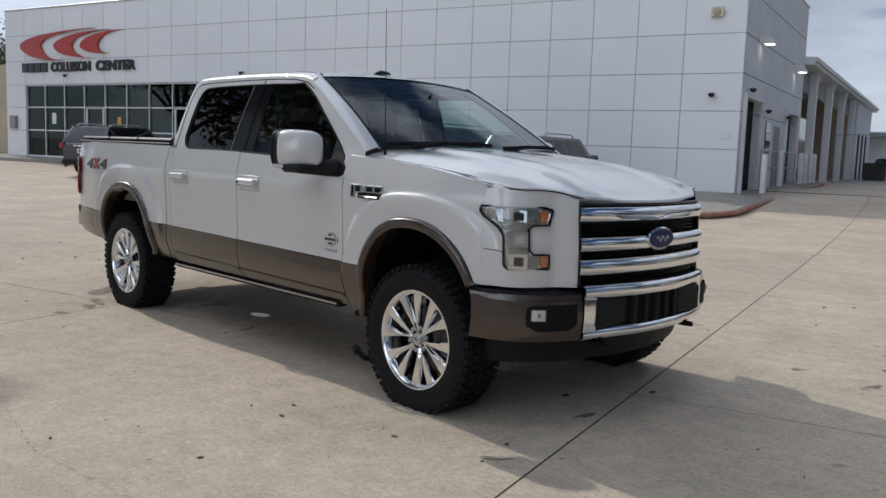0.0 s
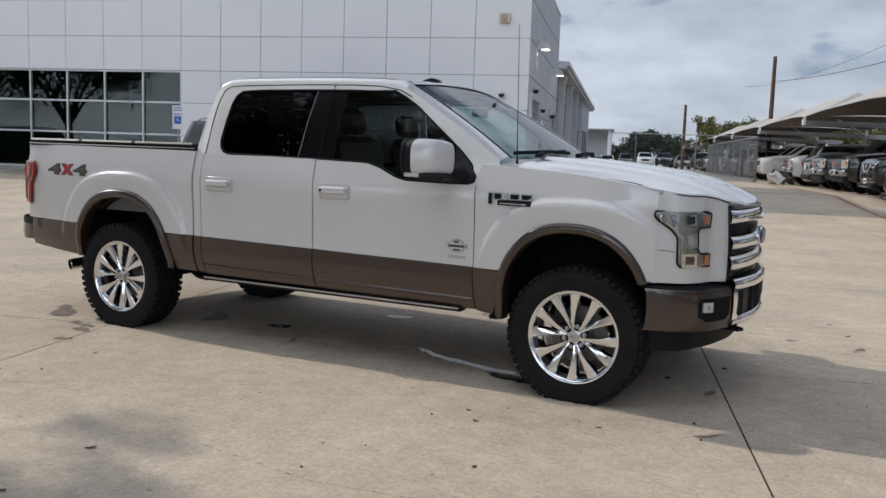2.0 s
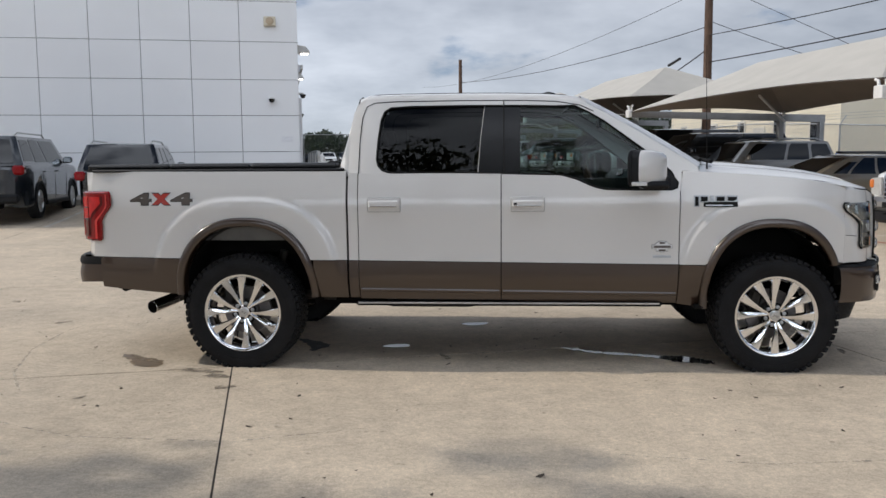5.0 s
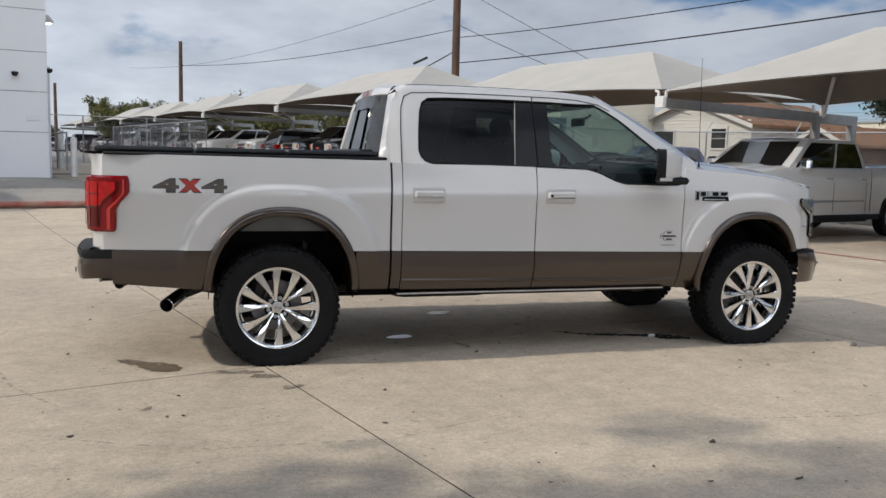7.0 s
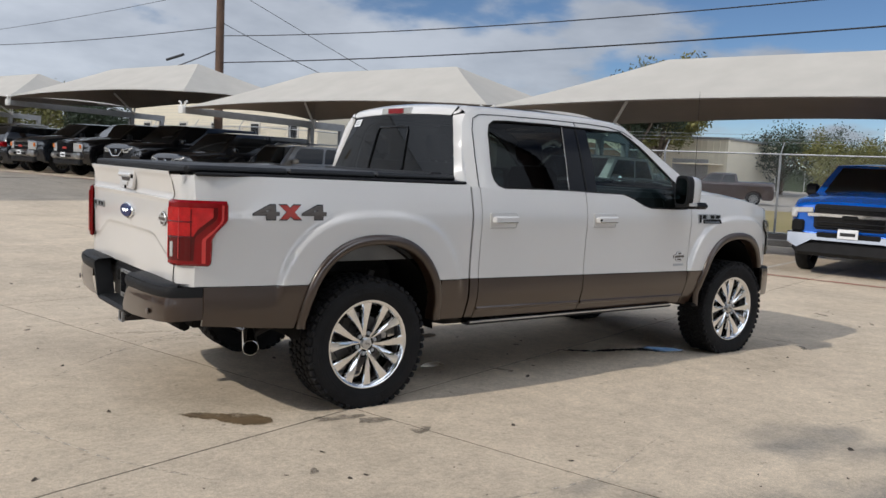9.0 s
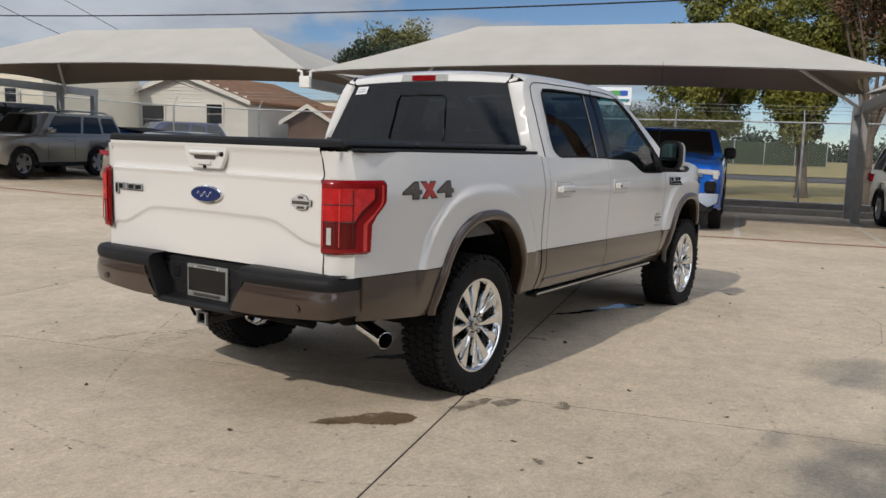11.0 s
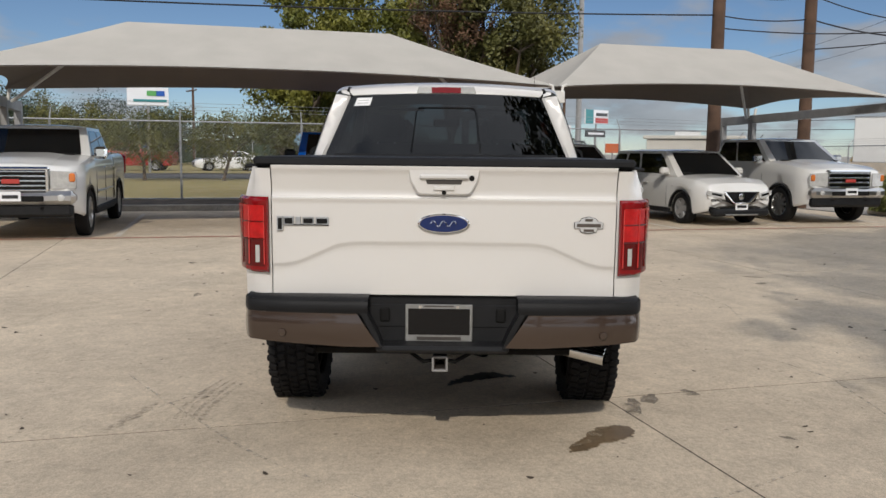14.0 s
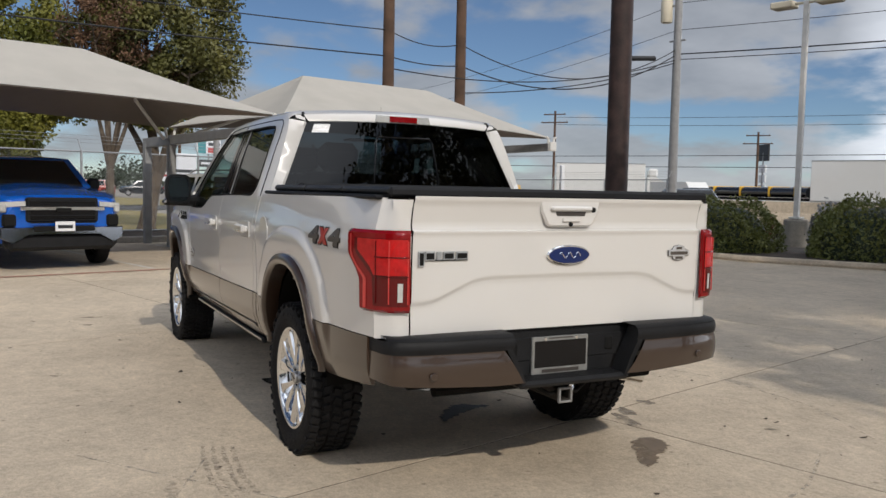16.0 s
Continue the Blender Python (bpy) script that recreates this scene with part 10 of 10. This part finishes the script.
part("window", Geo().box((1.3, 0, 1.65), (0.8, 2.04, 0.5), 0.05), CAR_GLASS, van)
part("print_bar", Geo().box((-0.8, 1.004, 1.55), (1.6, 0.01, 0.22)), SIGN_RED, van)
for wx in (-1.7, 1.8):
    for s in (-1, 1):
        part("wheel", Geo().lathe([(0.0, -0.1), (0.34, -0.1), (0.36, 0.1), (0.0, 0.1)], 18, pose(wx, s * 0.9, 0.36)), RUBBER, van)


def board_sign(x, y, z0, turn, w, h, face_mat, label, posts=2, stripes=()):
    s = thing("roadside_sign", label, "sign", lot(x, y, 0, turn))
    b = part("board", Geo().box((0, 0, z0 + h / 2), (w, 0.2, h), 0.02), face_mat, s)
    for k in range(posts):
        part("post", Geo().tube([(w * 0.35 * (2 * k / max(1, posts - 1) - 1) if posts > 1 else 0, 0.05, 0), (w * 0.35 * (2 * k / max(1, posts - 1) - 1) if posts > 1 else 0, 0.05, z0 + h * 0.5)], 0.09, 8), GREY_STEEL, s)
    for u, v, su, sv, mt in stripes:
        part("print_bar", Geo().box((u * w, -0.12, z0 + v * h), (su * w, 0.03, sv * h)), mt, b)
    return s


board_sign(52.2, 5.7, 4.2, -84, 2.5, 1.15, WHITE_PAPER, "white roadside sign with a green and blue emblem", 1, ((0.1, 0.68, 0.25, 0.28, GREEN_SIGN), (0.3, 0.68, 0.2, 0.28, BLUE_SIGN), (0.05, 0.28, 0.8, 0.14, TEAL_SIGN)))
board_sign(51.0, -21.0, 1.6, -70, 3.9, 1.9, WHITE_PAPER, "white roadside sign with a red block and dark print", 2, ((-0.12, 0.78, 0.24, 0.5, SIGN_RED), (0.0, 0.38, 0.8, 0.1, SIGN_BLACK), (0.0, 0.2, 0.6, 0.06, SIGN_RED)))
board_sign(85.9, -40.7, 4.9, -65, 4.0, 1.6, WHITE_PAPER, "tall dealer sign in teal and red", 1, ((-0.33, 0.5, 0.33, 1.0, TEAL_SIGN), (0.2, 0.68, 0.5, 0.22, SIGN_BLACK), (0.2, 0.25, 0.55, 0.35, SIGN_RED)))
board_sign(85.9, -40.6, 3.4, -65, 3.4, 0.8, SIGN_BLACK, "black dealer sign with pale print", 1, ((0.0, 0.5, 0.8, 0.3, WHITE_PAPER),))
board_sign(80.0, -40.0, 1.6, -65, 2.4, 1.0, ORANGE, "orange roadworks sign on a post", 1)
board_sign(31.9, -38.4, 0.9, -40, 0.8, 2.2, WHITE_PAPER, "upright white roadside pylon sign", 1, ((0.0, 0.8, 0.6, 0.1, GREY_STEEL), (0.0, 0.55, 0.6, 0.06, GREY_STEEL)))
board_sign(47.4, -93.9, 5.6, -30, 2.2, 2.0, SIGN_BLACK, "dark roadside sign over small white boards", 1, ((0.0, 0.5, 0.3, 0.4, ORANGE),))
for k in range(4):
    board_sign(47.4, -93.8, 0.6 + 1.2 * k, -30, 1.3, 0.9, WHITE_PAPER, "small white roadside board", 1)
store = thing("roadside_store", "long low roadside building with an orange band", "building", lot(72.0, -46.0, 0.0, -35))
part("wall", Geo().box((0, 0, 1.4), (26, 8, 2.8), 0.05), WHITE_SIDING, store)
part("orange_band", Geo().box((-5, -4.05, 1.6), (13, 0.1, 1.4)), ORANGE, store, "orange shop front")
part("roof", Geo().box((0, 0, 3.0), (26.5, 8.6, 0.3), 0.05), WHITE_SIDING, store)
yellow = thing("yellow_machine", "yellow construction machine past the fence", "machine", lot(36.5, -37.5, 0, 20))
part("body", Geo().box((0, 0, 1.3), (2.4, 1.5, 1.1), 0.1), YELLOW, yellow)
part("boom", Geo().tube([(0.8, 0, 1.6), (2.2, 0, 2.6), (3.2, 0, 1.2)], 0.14, 8), YELLOW, yellow)
part("tracks", Geo().box((0, -0.7, 0.4), (2.6, 0.4, 0.7), 0.2).box((0, 0.7, 0.4), (2.6, 0.4, 0.7), 0.2), SEAM, yellow)
for x, y in ((17.6, -19.6), (15.9, -20.6)):
    cone = thing("traffic_barrel", "orange traffic barrel with pale bands", "barrel", lot(x, y, 0.05))
    part("drum", Geo().lathe([(0.32, 0.0), (0.30, 0.1), (0.24, 0.9), (0.20, 0.98), (0.0, 1.0)], 18, None, "z"), ORANGE, cone)
    part("band", Geo().lathe([(0.275, 0.42), (0.262, 0.56)], 18, None, "z"), WHITE_PAPER, cone, "pale reflective band")
fence(13.6, -22.6, 30.0, -26.0, 1.9, "chain-link fence by the street", 3.2, 0.12, True, lambda y: 0.05)
fence(17.9, -13.0, 30.0, -26.0, 1.9, "chain-link fence by the street corner", 3.2, 0.12, True, lambda y: 0.05)

# ---- rear lot, seen down the lane ----
skip = thing("dumpster", "dark steel dumpster beside the rear wall", "dumpster", lot(2.05, 50.0, rise(50.0)))
part("bin", Geo().prism([(-0.55, 0.0), (0.55, 0.0), (0.62, 0.95), (-0.62, 0.95)], 1.3, lambda u, v, w: (u, -0.65 + w, v), 0.02), BLACK_PLASTIC, skip)
part("lid", Geo().box((0, 0, 0.98), (1.28, 1.36, 0.06), 0.01), SEAM, skip)
wreck = thing("scrap_pile", "pile of pale torn car parts beside the parking row", "scrap", lot(10.9, 34.6, 0.45))
rng = random.Random(5)
for k in range(9):
    part("scrap_sheet", Geo().box((0, 0, 0), (rng.uniform(0.5, 1.2), rng.uniform(0.3, 0.8), 0.04), 0.01, pose(rng.uniform(-0.7, 0.7), rng.uniform(-0.9, 0.9), 0.15 + 0.09 * k, rng.uniform(-50, 50), rng.uniform(-50, 50), rng.uniform(0, 180))), rng.choice((WHITE_CAR, WHITE_STEEL, GREY_STEEL, SILVER_CAR)), wreck)
blue_bin = thing("blue_dumpster", "blue dumpster with a sloping dark lid", "dumpster", lot(16.9, 14.55, 0.30, 90))
part("bin", Geo().prism([(-0.9, 0.1), (0.9, 0.1), (0.95, 1.25), (-0.95, 1.0)], 1.5, lambda u, v, w: (u, -0.75 + w, v), 0.02), BLUE_SIGN, blue_bin)
part("lid", Geo().box((0, 0, 1.17), (1.95, 1.6, 0.05), 0.01, pose(0, 0, 0, 0, -7, 0)), SEAM, blue_bin)
far_shed = thing("rear_shed", "pale open-fronted metal shed at the end of the rear lot", "building", lot(-4.4, 112.0, rise(112.0)))
part("side_wall", Geo().box((6.0, 3.0, 2.4), (0.5, 6.0, 4.8), 0.03), STUCCO, far_shed)
part("side_wall", Geo().box((0.0, 3.0, 2.4), (0.5, 6.0, 4.8), 0.03), STUCCO, far_shed)
part("back_wall", Geo().box((3.0, 5.9, 2.4), (5.5, 0.2, 4.8), 0.03), STUCCO, far_shed)
part("roof", Geo().box((3.0, 2.9, 4.9), (7.0, 6.8, 0.24), 0.03), GREY_STEEL, far_shed)
delivery = thing("delivery_truck", "white delivery truck with dark and orange marks in the bay", "truck", lot(-1.6, 36.5, 0.45, 90))
part("box", Geo().box((0, 0, 1.9), (6.0, 2.3, 2.5), 0.05), WHITE_CAR, delivery)
part("mark", Geo().box((-0.9, -1.16, 1.75), (1.1, 0.02, 0.6)), NAVY_CAR, delivery)
part("mark", Geo().box((0.6, -1.16, 1.75), (1.1, 0.02, 0.6)), ORANGE, delivery)
for wx in (-1.9, 1.9):
    for s in (-1, 1):
        part("wheel", Geo().lathe([(0.0, -0.1), (0.38, -0.1), (0.40, 0.1), (0.0, 0.1)], 18, pose(wx, s * 1.0, 0.4)), RUBBER, delivery)
